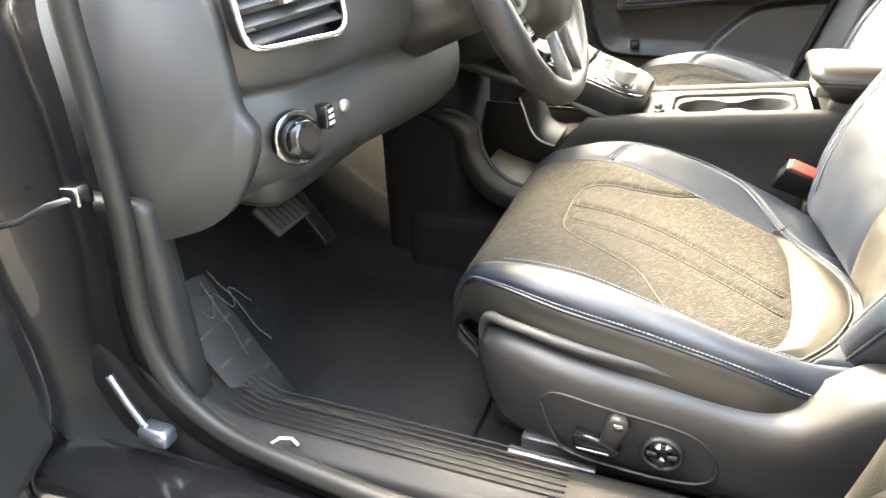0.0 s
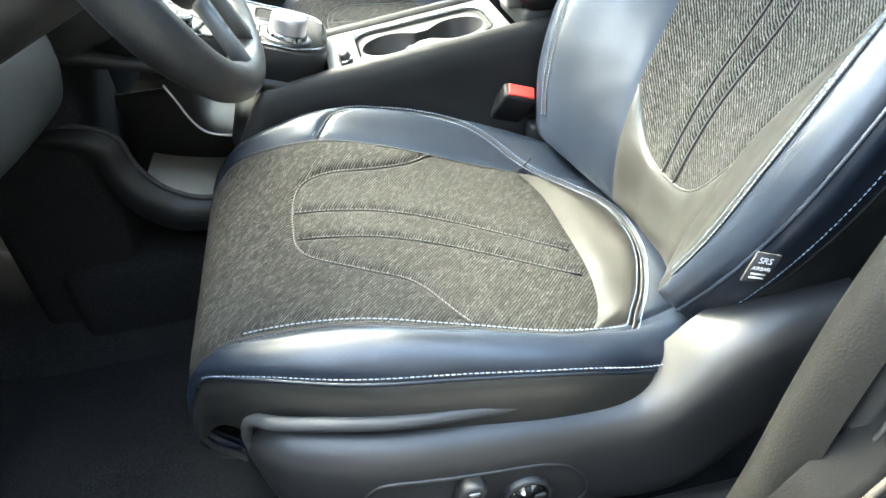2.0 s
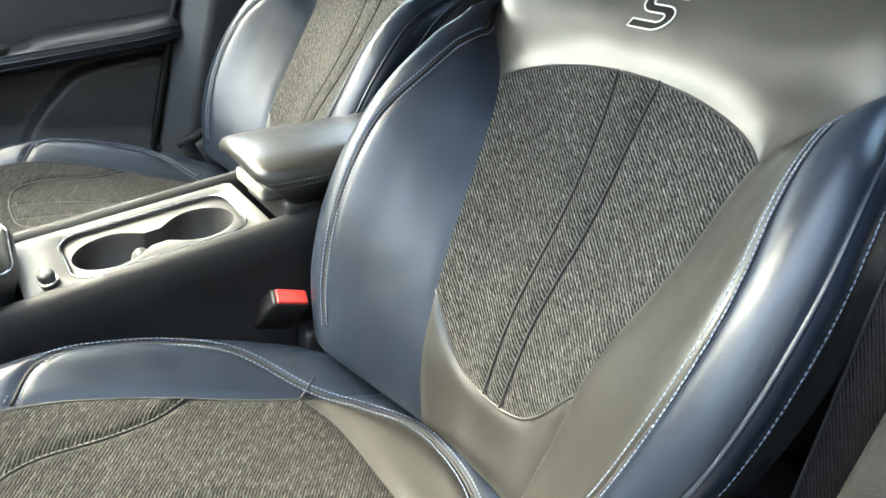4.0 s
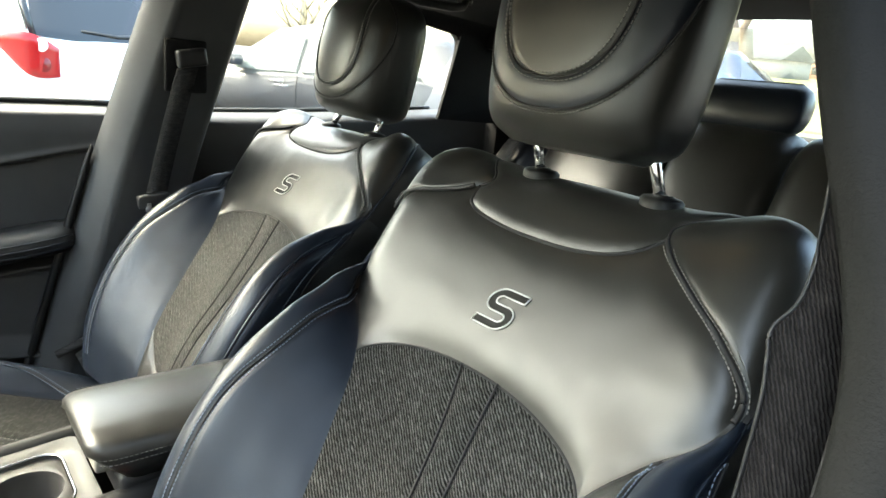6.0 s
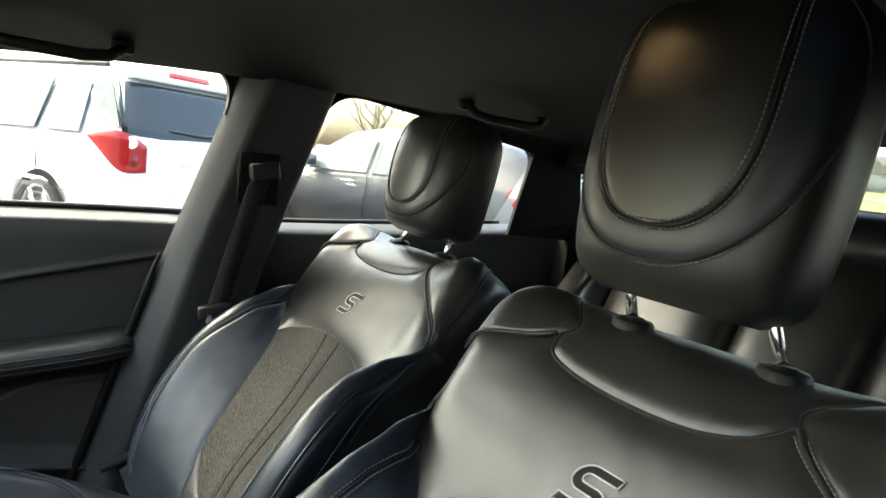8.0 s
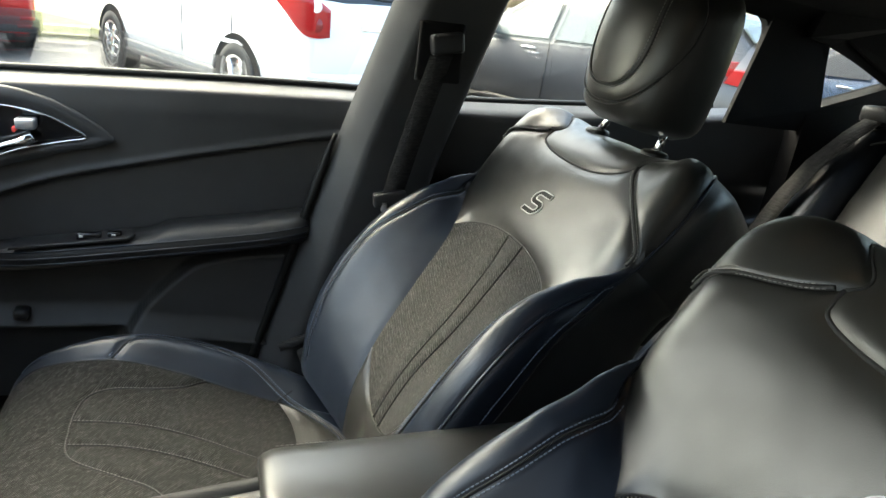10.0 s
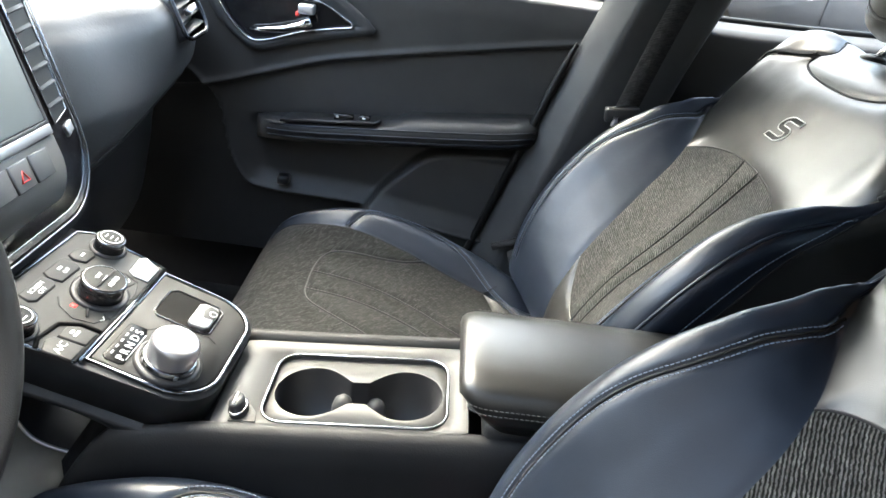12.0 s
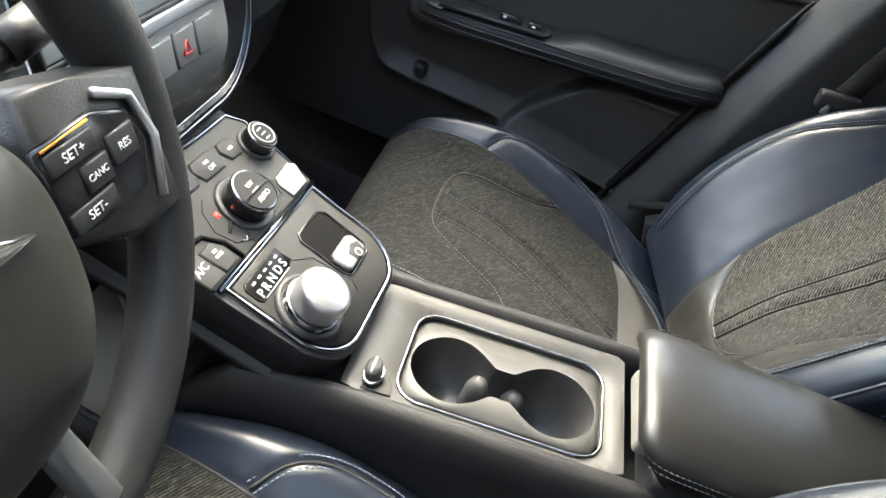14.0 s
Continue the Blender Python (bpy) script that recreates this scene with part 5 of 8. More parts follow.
# silver cup plate with two joined cups
plate_z = lambda x: console_top(x) - 0.001
CX, CY = 0.2035, 0.000
hole = polar(rounded(0.100, 0.306, CY - 0.062, CY + 0.062, 0.026), (CX, CY))
ledge = polar(rounded(0.101, 0.305, CY - 0.0525, CY + 0.061, 0.022), (CX, CY))
edge = polar(rounded(0.050, 0.330, YC - 0.079, YC + 0.079, 0.006), (CX, CY))
bm = loft([[Vector((x, y, plate_z(x))) for x, y in edge], [Vector((x, y, plate_z(x) + 0.0015)) for x, y in hole], [Vector((x, y, plate_z(x) - 0.006)) for x, y in hole]], False)
part("cup_plate", bm, SILVER_PLATE, console, "brushed silver cup holder plate")
part("cup_frame", tube([Vector((x, y, plate_z(x) + 0.0015)) for x, y in hole], 0.0018, 8, True), TRIM_CHROME, console, "chrome cup holder rim")
def cups(k, shrink=1.0):
    out = []
    for i in range(96):
        a = 2 * math.pi * i / 96
        c, s = math.cos(a), math.sin(a)
        best = 0.0
        for cx, r in ((-0.0535, 0.0440 * shrink), (0.0535, 0.0440 * shrink)):
            d = c * cx
            q = r * r - (cx * cx - d * d)
            if q > 0:
                best = max(best, d + math.sqrt(q))
        waist = 0.019 / max(0.25, abs(s)) if abs(s) > 0.2 else 0
        best = max(best, min(waist, 0.04))
        out.append(best)
    for _ in range(2):
        out = [(out[i - 1] + out[i] + out[(i + 1) % 96]) / 3 for i in range(96)]
    return [(CX + r * math.cos(2 * math.pi * i / 96), CY - 0.001 + r * math.sin(2 * math.pi * i / 96)) for i, r in enumerate(out)]
lip, well = cups(0), cups(0, 0.9)
bm = loft([[Vector((x, y, plate_z(x) - 0.012)) for x, y in ledge], [Vector((x, y, plate_z(x) - 0.004)) for x, y in ledge], [Vector((x, y, plate_z(x) - 0.0035)) for x, y in lip]], False)
part("cup_surround", bm, SILVER_PLATE, console)
bm = loft([[Vector((x, y, plate_z(x) - 0.0035)) for x, y in lip], [Vector((x, y, plate_z(x) - 0.009)) for x, y in cups(0, 0.96)], [Vector((x, y, 0.585)) for x, y in well]], False)
bm.faces.new([v for v in bm.verts[-96:]])
cup = part("cup_well", bm, HARD_BLACK, console, "black double cup holder")
for sx in (-0.019, 0.021):
    part("cup_finger", turned([(0.013, -0.03), (0.013, 0.0), (0.010, 0.010), (0.005, 0.015), (0, 0.0165)], pose(CX + sx, CY + 0.012, 0.622), 18), TRIM_GREY, cup, "grey sprung cup finger")
# small power outlet cap ahead of the cups
bm = prism([Vector((x, y, plate_z(x))) for x, y in [(0.070, -0.064), (0.100, -0.064), (0.098, -0.050), (0.088, -0.036), (0.080, -0.036)]], (0, 0, 0.0025), 0.001)
part("outlet_base", bm, PANEL_GREY, console)
cap_m = Matrix.Translation((0.078, -0.048, 0.650)) @ Euler((0, radians(-12), 0)).to_matrix().to_4x4()
cap = part("outlet_cap", turned([(0.0125, -0.004), (0.0125, 0.004), (0.0110, 0.006), (0.0110, 0.013), (0.0095, 0.016), (0, 0.0165)], cap_m @ Matrix.Diagonal((0.8, 1.15, 1, 1)), 28), HARD_BLACK, console, "small black outlet cap")
part("cap_ring", turned([(0.0128, 0.004), (0.0132, 0.005), (0.0128, 0.0062), (0.0112, 0.0062)], cap_m @ Matrix.Diagonal((0.8, 1.15, 1, 1)), 28), CHROME, cap)
bm = box(-0.0012, 0.0012, -0.010, 0.010, 0.0145, 0.0185, 0.0008, 1)
bm.transform(cap_m)
part("cap_grip", bm, SATIN, cap)

# padded armrest lid
arm = thing("armrest", "black leather armrest lid with grey double stitching on the console", "armrest")
def arm_ring(x, grow):
    zt = 0.751 + 0.004 * (x - 0.32) / 0.3
    pts = []
    for y, z in ((-0.083, 0.695), (-0.090, 0.712), (-0.092, 0.727), (-0.089, 0.740), (-0.076, 0.750), (-0.05, 0.755), (-0.01, 0.757), (0.04, 0.755), (0.062, 0.750), (0.074, 0.740), (0.077, 0.727), (0.075, 0.712), (0.068, 0.695)):
        back = 0.75 * max(0.0, 0.742 - z) * max(0.0, min(1.0, (0.42 - x) / 0.10))
        pts.append(Vector((x + back, -0.008 + (y + 0.008) * (0.80 + 0.20 * grow), 0.722 + (z + (zt - 0.751) - 0.722) * (0.62 + 0.38 * grow))))
    return pts
stations = [(0.310, 0.0), (0.312, 0.45), (0.317, 0.75), (0.326, 0.93), (0.340, 1.0)] + [(0.34 + 0.32 * i / 12, 1.0) for i in range(1, 13)] + [(0.668, 0.9), (0.675, 0.5)]
part("lid_pad", loft([arm_ring(x, g) for x, g in stations]), BLACK_LEATHER, arm)
part("lid_base", box(0.345, 0.68, -0.080, 0.066, 0.660, 0.698, 0.01, 3), TRIM, arm)
part("lid_latch", box(0.324, 0.352, -0.055, 0.040, 0.694, 0.7135, 0.006, 3), shader("pale_latch", (0.11, 0.11, 0.10), 0.5), arm, "pale grey latch plate")
for z0 in (0.7235, 0.7305):
    row = [arm_ring(x, g)[2] + Vector((-0.0012 if g < 0.9 else 0.0, -0.0010, z0 - 0.7265)) for x, g in stations[1:-2]]
    part("lid_stitching", stitches(row, 0.0054, 0.0040, 0.0007), DARK_THREAD, arm)
    front = [Vector((0.3090 + 0.75 * (0.742 - z0) + 0.02 * (y / 0.08) ** 4, y - 0.008, z0)) for y in [-0.07 + 0.14 * i / 20 for i in range(21)]]
    part("lid_stitching", stitches(front, 0.0054, 0.0040, 0.0007), DARK_THREAD, arm)
part("lid_stitching", stitches([Vector((0.33 + 0.32 * i / 20, 0.064, 0.7505)) for i in range(21)], 0.0054, 0.0040, 0.0007), DARK_THREAD, arm)

# open tray below the bridge, with its raised rim
tray = thing("console_tray", "open dark storage tray under the console bridge", "storage tray")
rimline = [(-0.40, -0.085, 0.635), (-0.31, -0.098, 0.635), (-0.262, -0.10, 0.612), (-0.251, -0.10, 0.57), (-0.232, -0.104, 0.535), (-0.205, -0.106, 0.512), (-0.17, -0.108, 0.497), (-0.11, -0.108, 0.492), (0.02, -0.108, 0.488)]
fine = [tuple(table([(j, p[a]) for j, p in enumerate(rimline)], i / 60 * (len(rimline) - 1)) for a in range(3)) for i in range(61)]
bm = sheet(lambda u, v: tuple(Vector(fine[int(round(u * 60))]) + Vector((-0.045 * v * (1 if u < 0.75 else 1 - (u - 0.75) * 4 * 0.6), -0.015 * math.sin(v * math.pi) - 0.004 * v, -0.06 * v ** 1.3 * (u * 0.7 + 0.3)))), 60, 10, ends=0)
part("tray_rim", bm, TRIM, tray, "raised blue-black tray rim")
part("tray_lip", tube(fine, 0.0045, 8), TRIM_GREY, tray)
bm = sheet(lambda u, v: (-0.27 + 0.30 * u, -0.10 + 0.18 * v, 0.455 + 0.04 * (1 - u) ** 3), 12, 8, ends=0)
part("tray_floor", bm, moulded("tray_mat_grey", (0.34, 0.34, 0.31), 0.6), tray, "pale grey tray mat")
part("tray_wall", box(-0.34, 0.02, 0.085, 0.10, 0.36, 0.60, 0.01, 2), HARD_BLACK, tray)
shelf = [(-0.185, 0.660), (-0.174, 0.633), (-0.164, 0.605), (-0.149, 0.582), (-0.125, 0.571), (-0.09, 0.565), (-0.04, 0.560), (0.02, 0.556)]
shelf = [(table([(j, p[0]) for j, p in enumerate(shelf)], i / 30 * 7), table([(j, p[1]) for j, p in enumerate(shelf)], i / 30 * 7)) for i in range(31)]
part("tray_shelf", sheet(lambda u, v: (shelf[int(round(u * 30))][0], -0.06 + 0.145 * v, shelf[int(round(u * 30))][1]), 30, 6, ends=0), TRIM, tray, "curved inner shelf")
part("shelf_lip", tube([(x, -0.06, z) for x, z in shelf], 0.0022, 6), SATIN, tray)
part("tray_front", box(-0.48, -0.30, -0.10, 0.13, 0.24, 0.74, 0.03, 3), CARPET, tray)
part("tray_base", box(-0.42, 0.0, -0.122, 0.135, 0.22, 0.405, 0.03, 3), CARPET, tray)

# ---- dashboard ----
dash = thing("dashboard", "grained dark grey dashboard with a wide central display", "dashboard")
def dash_x(y):
    return table([(-0.72, -0.365), (-0.68, -0.33), (-0.62, -0.292), (-0.50, -0.27), (-0.24, -0.228), (-0.17, -0.262), (0.0, -0.265), (0.2, -0.262), (0.26, -0.226), (0.33, -0.204), (0.5, -0.195), (0.62, -0.205), (0.68, -0.225), (0.72, -0.26)], y)
def dash_drop(y):
    return table([(0.15, 0.090), (0.24, 0.080), (0.36, 0.045), (0.50, 0.012), (0.60, 0.0), (0.72, 0.0)], y)
def dash_pt(profile):
    def f(u, v):
        y = f.y0 + (f.y1 - f.y0) * u
        k = v * (len(profile) - 1)
        dx = table([(j, p[0]) for j, p in enumerate(profile)], k)
        z = table([(j, p[1]) for j, p in enumerate(profile)], k)
        if y > 0.15:
            z -= dash_drop(y) * max(0.0, min(1.0, (0.93 - z) / 0.08)) * max(0.0, min(1.0, (z - 0.5) / 0.25))
            dx -= 0.040 * max(0.0, min(1.0, (z - 0.84) / 0.11)) * table([(0.15, 1.0), (0.36, 1.0), (0.50, 0.0), (0.8, 0.0)], y)
        return (dash_x(y) + dx, y, z)
    return f
left = dash_pt([(-0.45, 1.03), (-0.22, 1.01), (-0.10, 0.995), (-0.035, 0.985), (-0.008, 0.965), (0.0, 0.93), (-0.002, 0.88), (-0.010, 0.845), (-0.028, 0.828), (-0.022, 0.812), (-0.016, 0.785), (-0.020, 0.745), (-0.040, 0.712), (-0.10, 0.675), (-0.22, 0.65), (-0.34, 0.64)])
left.y0, left.y1 = -0.705, -0.16
part("dash_driver", sheet(left, 50, 90, ends=0, flip=True), DASH, dash)
right = dash_pt([(-0.45, 1.03), (-0.22, 1.01), (-0.10, 0.99), (-0.035, 0.97), (-0.006, 0.94), (0.0, 0.90), (-0.002, 0.868), (-0.010, 0.846), (-0.024, 0.838)])
right.y0, right.y1 = 0.20, 0.715
part("dash_passenger", sheet(right, 50, 70, ends=0, flip=True), DASH, dash)
right_low = dash_pt([(-0.030, 0.842), (-0.020, 0.834), (-0.026, 0.822), (-0.050, 0.808), (-0.072, 0.785), (-0.085, 0.74), (-0.098, 0.66), (-0.13, 0.54), (-0.20, 0.46), (-0.34, 0.42)])
right_low.y0, right_low.y1 = 0.17, 0.715
part("glovebox_panel", sheet(right_low, 50, 60, ends=0, flip=True), TRIM, dash, "black lower dashboard with the glovebox")
cap = [(-0.80, 1.01), (-0.48, 1.0), (-0.385, 0.985), (-0.347, 0.942), (-0.338, 0.88), (-0.333, 0.827), (-0.316, 0.795), (-0.346, 0.728), (-0.400, 0.674), (-0.503, 0.634), (-0.60, 0.606), (-0.80, 0.59)]
fine_cap = [(table([(j, p[0]) for j, p in enumerate(cap)], i / 40 * (len(cap) - 1)), table([(j, p[1]) for j, p in enumerate(cap)], i / 40 * (len(cap) - 1))) for i in range(41)]
part("dash_end", prism([Vector((x, -0.728, z)) for x, z in fine_cap], (0, 0.022, 0), 0.0), TRIM_GREY, dash, "smooth grey end panel of the dashboard")
part("dash_core", box(-0.80, -0.345, -0.66, 0.69, 0.66, 0.98, 0.04, 3), TRIM, dash)
part("end_button", turned([(0.014, 0), (0.014, 0.003), (0.010, 0.004), (0.009, 0.001), (0, 0.001)], pose(-0.485, -0.724, 0.952, 90, 0, 0), 24), HARD_BLACK, dash)

# side air vent with chrome frame
def vent_frame(parent, place, w, h, slats, tilt, bright=CHROME):
    ring = [place(a, b, 0.006) for a, b in rounded(-w, w, -h, h, min(w, h) * 0.45)]
    part("vent_frame", tube(ring, 0.0042, 8, True), bright, parent)
    back = [place(a, b, -0.02) for a, b in rounded(-w, w, -h, h, min(w, h) * 0.45)]
    bm = bmesh.new()
    bm.faces.new([bm.verts.new(p) for p in back])
    part("vent_back", bm, GLOSS_BLACK, parent)
    part("vent_wall", loft([back, ring], False), HARD_BLACK, parent)
    for k in range(slats):
        b = -h + 2 * h * (k + 0.5) / slats
        pts = [place(-w * 0.96, b - tilt, 0.004), place(w * 0.96, b + tilt, 0.004), place(w * 0.96, b + tilt + 0.012, -0.012), place(-w * 0.96, b - tilt + 0.012, -0.012)]
        n = (pts[1] - pts[0]).cross(pts[3] - pts[0]).normalized() * 0.0022
        part("vent_slat", prism(pts, n, 0.0006, seg=1), TRIM_GREY, parent)
    part("vent_tab", prism([place(-0.014, -0.006, 0.004), place(0.014, -0.002, 0.004), place(0.014, 0.008, 0.004), place(-0.014, 0.004, 0.004)], place(0, 0, 0.016) - place(0, 0, 0.004), 0.002), SATIN, parent)
vl = thing("air_vent", "slatted side air vent with a bright chrome frame", "air vent", "dashboard vents")
def vent_left(a, b, d):
    return Vector((-0.300, -0.645, 0.935)) + Vector((0.42, 0.91, 0)).normalized() * a + Vector((-0.18, 0.04, 0.98)).normalized() * b + Vector((0.90, -0.40, 0.16)).normalized() * (d + 0.004)
vent_frame(vl, vent_left, 0.068, 0.048, 5, 0.006)
vr = thing("air_vent", "small slatted air vent at the dashboard's end", "air vent", "dashboard vents")
def vent_right(a, b, d):
    return Vector((-0.206, 0.572, 0.943)) + Vector((0.06, 0.995, 0.08)).normalized() * a + Vector((-0.46, 0.22, 0.86)).normalized() * b + Vector((0.86, -0.10, 0.50)).normalized() * (d + 0.010)
vent_frame(vr, vent_right, 0.043, 0.042, 4, 0.004, GLOSS_BLACK)

# headlamp switch and dimmer
hl = thing("headlamp_switch", "black and silver rotary headlamp switch on the dashboard", "switch")
hm = Matrix.Translation((-0.312, -0.645, 0.770)) @ Vector((0.90, -0.36, 0.10)).to_track_quat("Z", "Y").to_matrix().to_4x4()
part("switch_bezel", turned([(0.035, -0.004), (0.035, 0.004), (0.032, 0.006), (0.027, 0.004)], hm), DARK_CHROME, hl, "thin silver bezel")
part("switch_knob", turned([(0.025, 0.0), (0.0245, 0.020), (0.022, 0.024), (0.012, 0.025), (0, 0.025)], hm), GLOSS_BLACK, hl)
part("knob_band", turned([(0.0252, 0.012), (0.0262, 0.014), (0.0262, 0.018), (0.0252, 0.020)], hm), TRIM_CHROME, hl)
for z0, s in ((0.794, 1), (0.747, -1)):
    part("switch_mark", box(-0.302, -0.298, -0.660, -0.642, z0 - 0.0015, z0 + 0.0015), WHITE_PRINT, hl)
part("dimmer", box(-0.312, -0.288, -0.606, -0.588, 0.768, 0.800, 0.004, 2), GLOSS_BLACK, hl)
for k in range(3):
    part("dimmer_mark", box(-0.288, -0.2865, -0.603, -0.591, 0.774 + 0.008 * k, 0.778 + 0.008 * k), WHITE_PRINT, hl)
part("lamp_button", turned([(0.008, 0), (0.008, 0.005), (0, 0.006)], Matrix.Translation((-0.292, -0.556, 0.786)) @ Vector((0.93, -0.3, 0.1)).to_track_quat("Z", "Y").to_matrix().to_4x4(), 20), SATIN, hl)
bm = box(-0.345, -0.30, -0.52, -0.43, 0.715, 0.735, 0.006, 2)
tagged(part("bonnet_release", bm, HARD_BLACK), "black plastic bonnet release lever under the dashboard", "lever")
bm = sheet(lambda u, v: (-0.36 - 0.16 * u - 0.03 * math.sin(v * 3.14), -0.56 + 0.46 * v, 0.70 - 0.09 * u + 0.03 * math.cos(v * 3.14)), 16, 16, ends=0, flip=True)
tagged(part("knee_panel", bm, TRIM), "dark curved knee panel under the steering column", "trim panel")

# central display and its surround
SU, SN = Vector((-0.30, 0, 0.954)).normalized(), Vector((0.954, 0, 0.30)).normalized()
S0 = Vector((-0.186, 0.020, 0.785))
def stk(b, u, h=0.0):
    return S0 + SU * u + Vector((0, b, 0)) + SN * h
def u_shape(w, low, top, r):
    out = [(w, top)]
    for k in range(13):
        t = math.pi / 2 * k / 12
        out.append((w - r + r * math.cos(t), low + r - r * math.sin(t)))
    return out + [(-b, u) for b, u in out[::-1]]
stack = thing("display_unit", "central display unit with chrome edging and side vents", "car display")
part("stack_body", prism([stk(b, u, -0.10) for b, u in u_shape(0.198, -0.030, 0.27, 0.10)], SN * 0.098, 0.008), DASH, stack)
part("stack_panel", prism([stk(b, u, -0.01) for b, u in u_shape(0.184, -0.014, 0.268, 0.092)], SN * 0.016, 0.003), GLOSS_BLACK, stack)
part("stack_chrome", tube([stk(b, u, 0.006) for b, u in u_shape(0.187, -0.018, 0.27, 0.095)], 0.0014, 8), DARK_CHROME, stack)
part("stack_chrome", tube([stk(b, u, 0.007) for b, u in u_shape(0.176, -0.006, 0.27, 0.088)], 0.0010, 8), DARK_CHROME, stack)
part("lower_panel", prism([stk(b, u, 0.004) for b, u in u_shape(0.126, 0.012, 0.082, 0.045)], SN * 0.004, 0.002), STACK_GREY, stack, "satin grey panel with keys")
part("display", prism([stk(b, u, 0.004) for b, u in [(-0.122, 0.100), (0.122, 0.100), (0.122, 0.262), (-0.122, 0.262)]], SN * 0.004, 0.002), SCREEN, stack, "glossy blank display")
part("display_frame", tube([stk(b, u, 0.007) for b, u in [(-0.125, 0.097), (0.125, 0.097), (0.125, 0.265), (-0.125, 0.265)]], 0.003, 8, True), HARD_BLACK, stack)
part("display_bar", prism([stk(b, u, 0.005) for b, u in [(-0.124, 0.083), (0.124, 0.083), (0.124, 0.095), (-0.124, 0.095)]], SN * 0.006, 0.002), SATIN, stack, "satin silver bar")
for i, (b0, b1) in enumerate(((-0.100, -0.062), (-0.058, -0.020), (-0.016, 0.022), (0.026, 0.060), (0.064, 0.100))):
    key = part("panel_key", prism([stk(b, u, 0.007) for b, u in [(b0, 0.042), (b1, 0.042), (b1, 0.074), (b0, 0.074)]], SN * 0.004, 0.0015), STACK_GREY, stack)
    if i == 3:
        bm = bmesh.new()
        tri = [stk(b, u, 0.0116) for b, u in [(0.036, 0.052), (0.050, 0.052), (0.043, 0.064)]]
        part("hazard_mark", tube(tri, 0.0011, 5, True), RED_PLASTIC, key, "red triangle")
for s in (-1, 1):
    side = [stk(s * b, u, 0.0072) for b, u in [(0.136, 0.090), (0.170, 0.100), (0.176, 0.262), (0.136, 0.262)]]
    bm = bmesh.new()
    bm.faces.new([bm.verts.new(p) for p in side])
    part("vent_back", bm, shader("vent_dark", (0.005, 0.005, 0.005), 0.6), stack)
    part("vent_edge", tube(side, 0.0014, 6, True), DARK_CHROME, stack)
    for k in range(7):
        u = 0.108 + 0.022 * k
        pts = [stk(s * 0.138, u, 0.008), stk(s * 0.172, u + 0.004, 0.008), stk(s * 0.172, u + 0.012, 0.003), stk(s * 0.138, u + 0.008, 0.003)]
        n = (pts[1] - pts[0]).cross(pts[3] - pts[0]).normalized() * 0.002
        part("vent_slat", prism(pts, n, 0.0005, seg=1), TRIM_GREY, stack)
    part("vent_wheel", prism([stk(s * b, u, 0.007) for b, u in [(0.150, 0.070), (0.164, 0.076), (0.164, 0.088), (0.150, 0.084)]], SN * 0.005, 0.001), SATIN, stack)

# ---- steering wheel ----
wheel = thing("steering_wheel", "black leather steering wheel with silver spokes and control keys", "steering wheel")
W0, WU, WN = Vector((-0.103, -0.351, 0.934)), Vector((-0.40, 0, 0.917)).normalized(), Vector((0.917, 0, 0.40)).normalized()
def whl(b, u, h=0.0):
    return W0 + Vector((0, b, 0)) + WU * u + WN * h
bm = bmesh.new()
rings = []
for i in range(120):
    a = 2 * math.pi * i / 120
    thick = 0.0185 + 0.002 * max(0, math.cos(2 * (a - math.radians(45)))) * 0 + 0.0025 * math.exp(-(((math.degrees(a) % 180) - 22) / 18) ** 2)
    ring = []
    for k in range(16):
        t = 2 * math.pi * k / 16
        r = 0.178 + thick * math.cos(t)
        ring.append(bm.verts.new(whl(r * math.cos(a), r * math.sin(a), thick * 1.05 * math.sin(t))))
    rings.append(ring)
for i in range(120):
    for k in range(16):
        bm.faces.new((rings[i][k], rings[(i + 1) % 120][k], rings[(i + 1) % 120][(k + 1) % 16], rings[i][(k + 1) % 16]))
rim_ob = part("rim", bm, WHEEL_LEATHER, wheel)
for deg in (-43, 223, 48, 132):
    a = radians(deg)
    pts = [whl((0.178 + 0.0172 * math.cos(t)) * math.cos(a), (0.178 + 0.0172 * math.cos(t)) * math.sin(a), 0.018 * math.sin(t)) for t in (2 * math.pi * k / 20 for k in range(20))]
    part("rim_seam", tube(pts, 0.0008, 5, True), SEAM_DARK, rim_ob)
lace = [whl(0.1645 * math.cos(radians(d)), 0.1645 * math.sin(radians(d)), 0.010) for d in range(-80, -5, 2)]
part("rim_stitching", stitches(lace, 0.005, 0.004, 0.0009), DARK_THREAD, rim_ob)
lace = [whl(0.1645 * math.cos(radians(d)), 0.1645 * math.sin(radians(d)), 0.010) for d in range(186, 262, 2)]
part("rim_stitching", stitches(lace, 0.005, 0.004, 0.0009), DARK_THREAD, rim_ob)
def hub_pt(u, v):
    a = 2 * math.pi * v
    c, s = math.cos(a), math.sin(a)
    e = 2 / 2.6
    k = u
    return whl(0.086 * k * abs(c) ** e * (1 if c > 0 else -1), -0.010 + (0.078 if s > 0 else 0.092) * k * abs(s) ** e * (1 if s > 0 else -1), 0.020 + 0.026 * (1 - k**3.5) - 0.02 * max(0, k - 0.9) * 10)
hub = part("airbag_cover", sheet(hub_pt, 16, 64, ends=0), BLACK_LEATHER, wheel, "padded dark airbag cover")
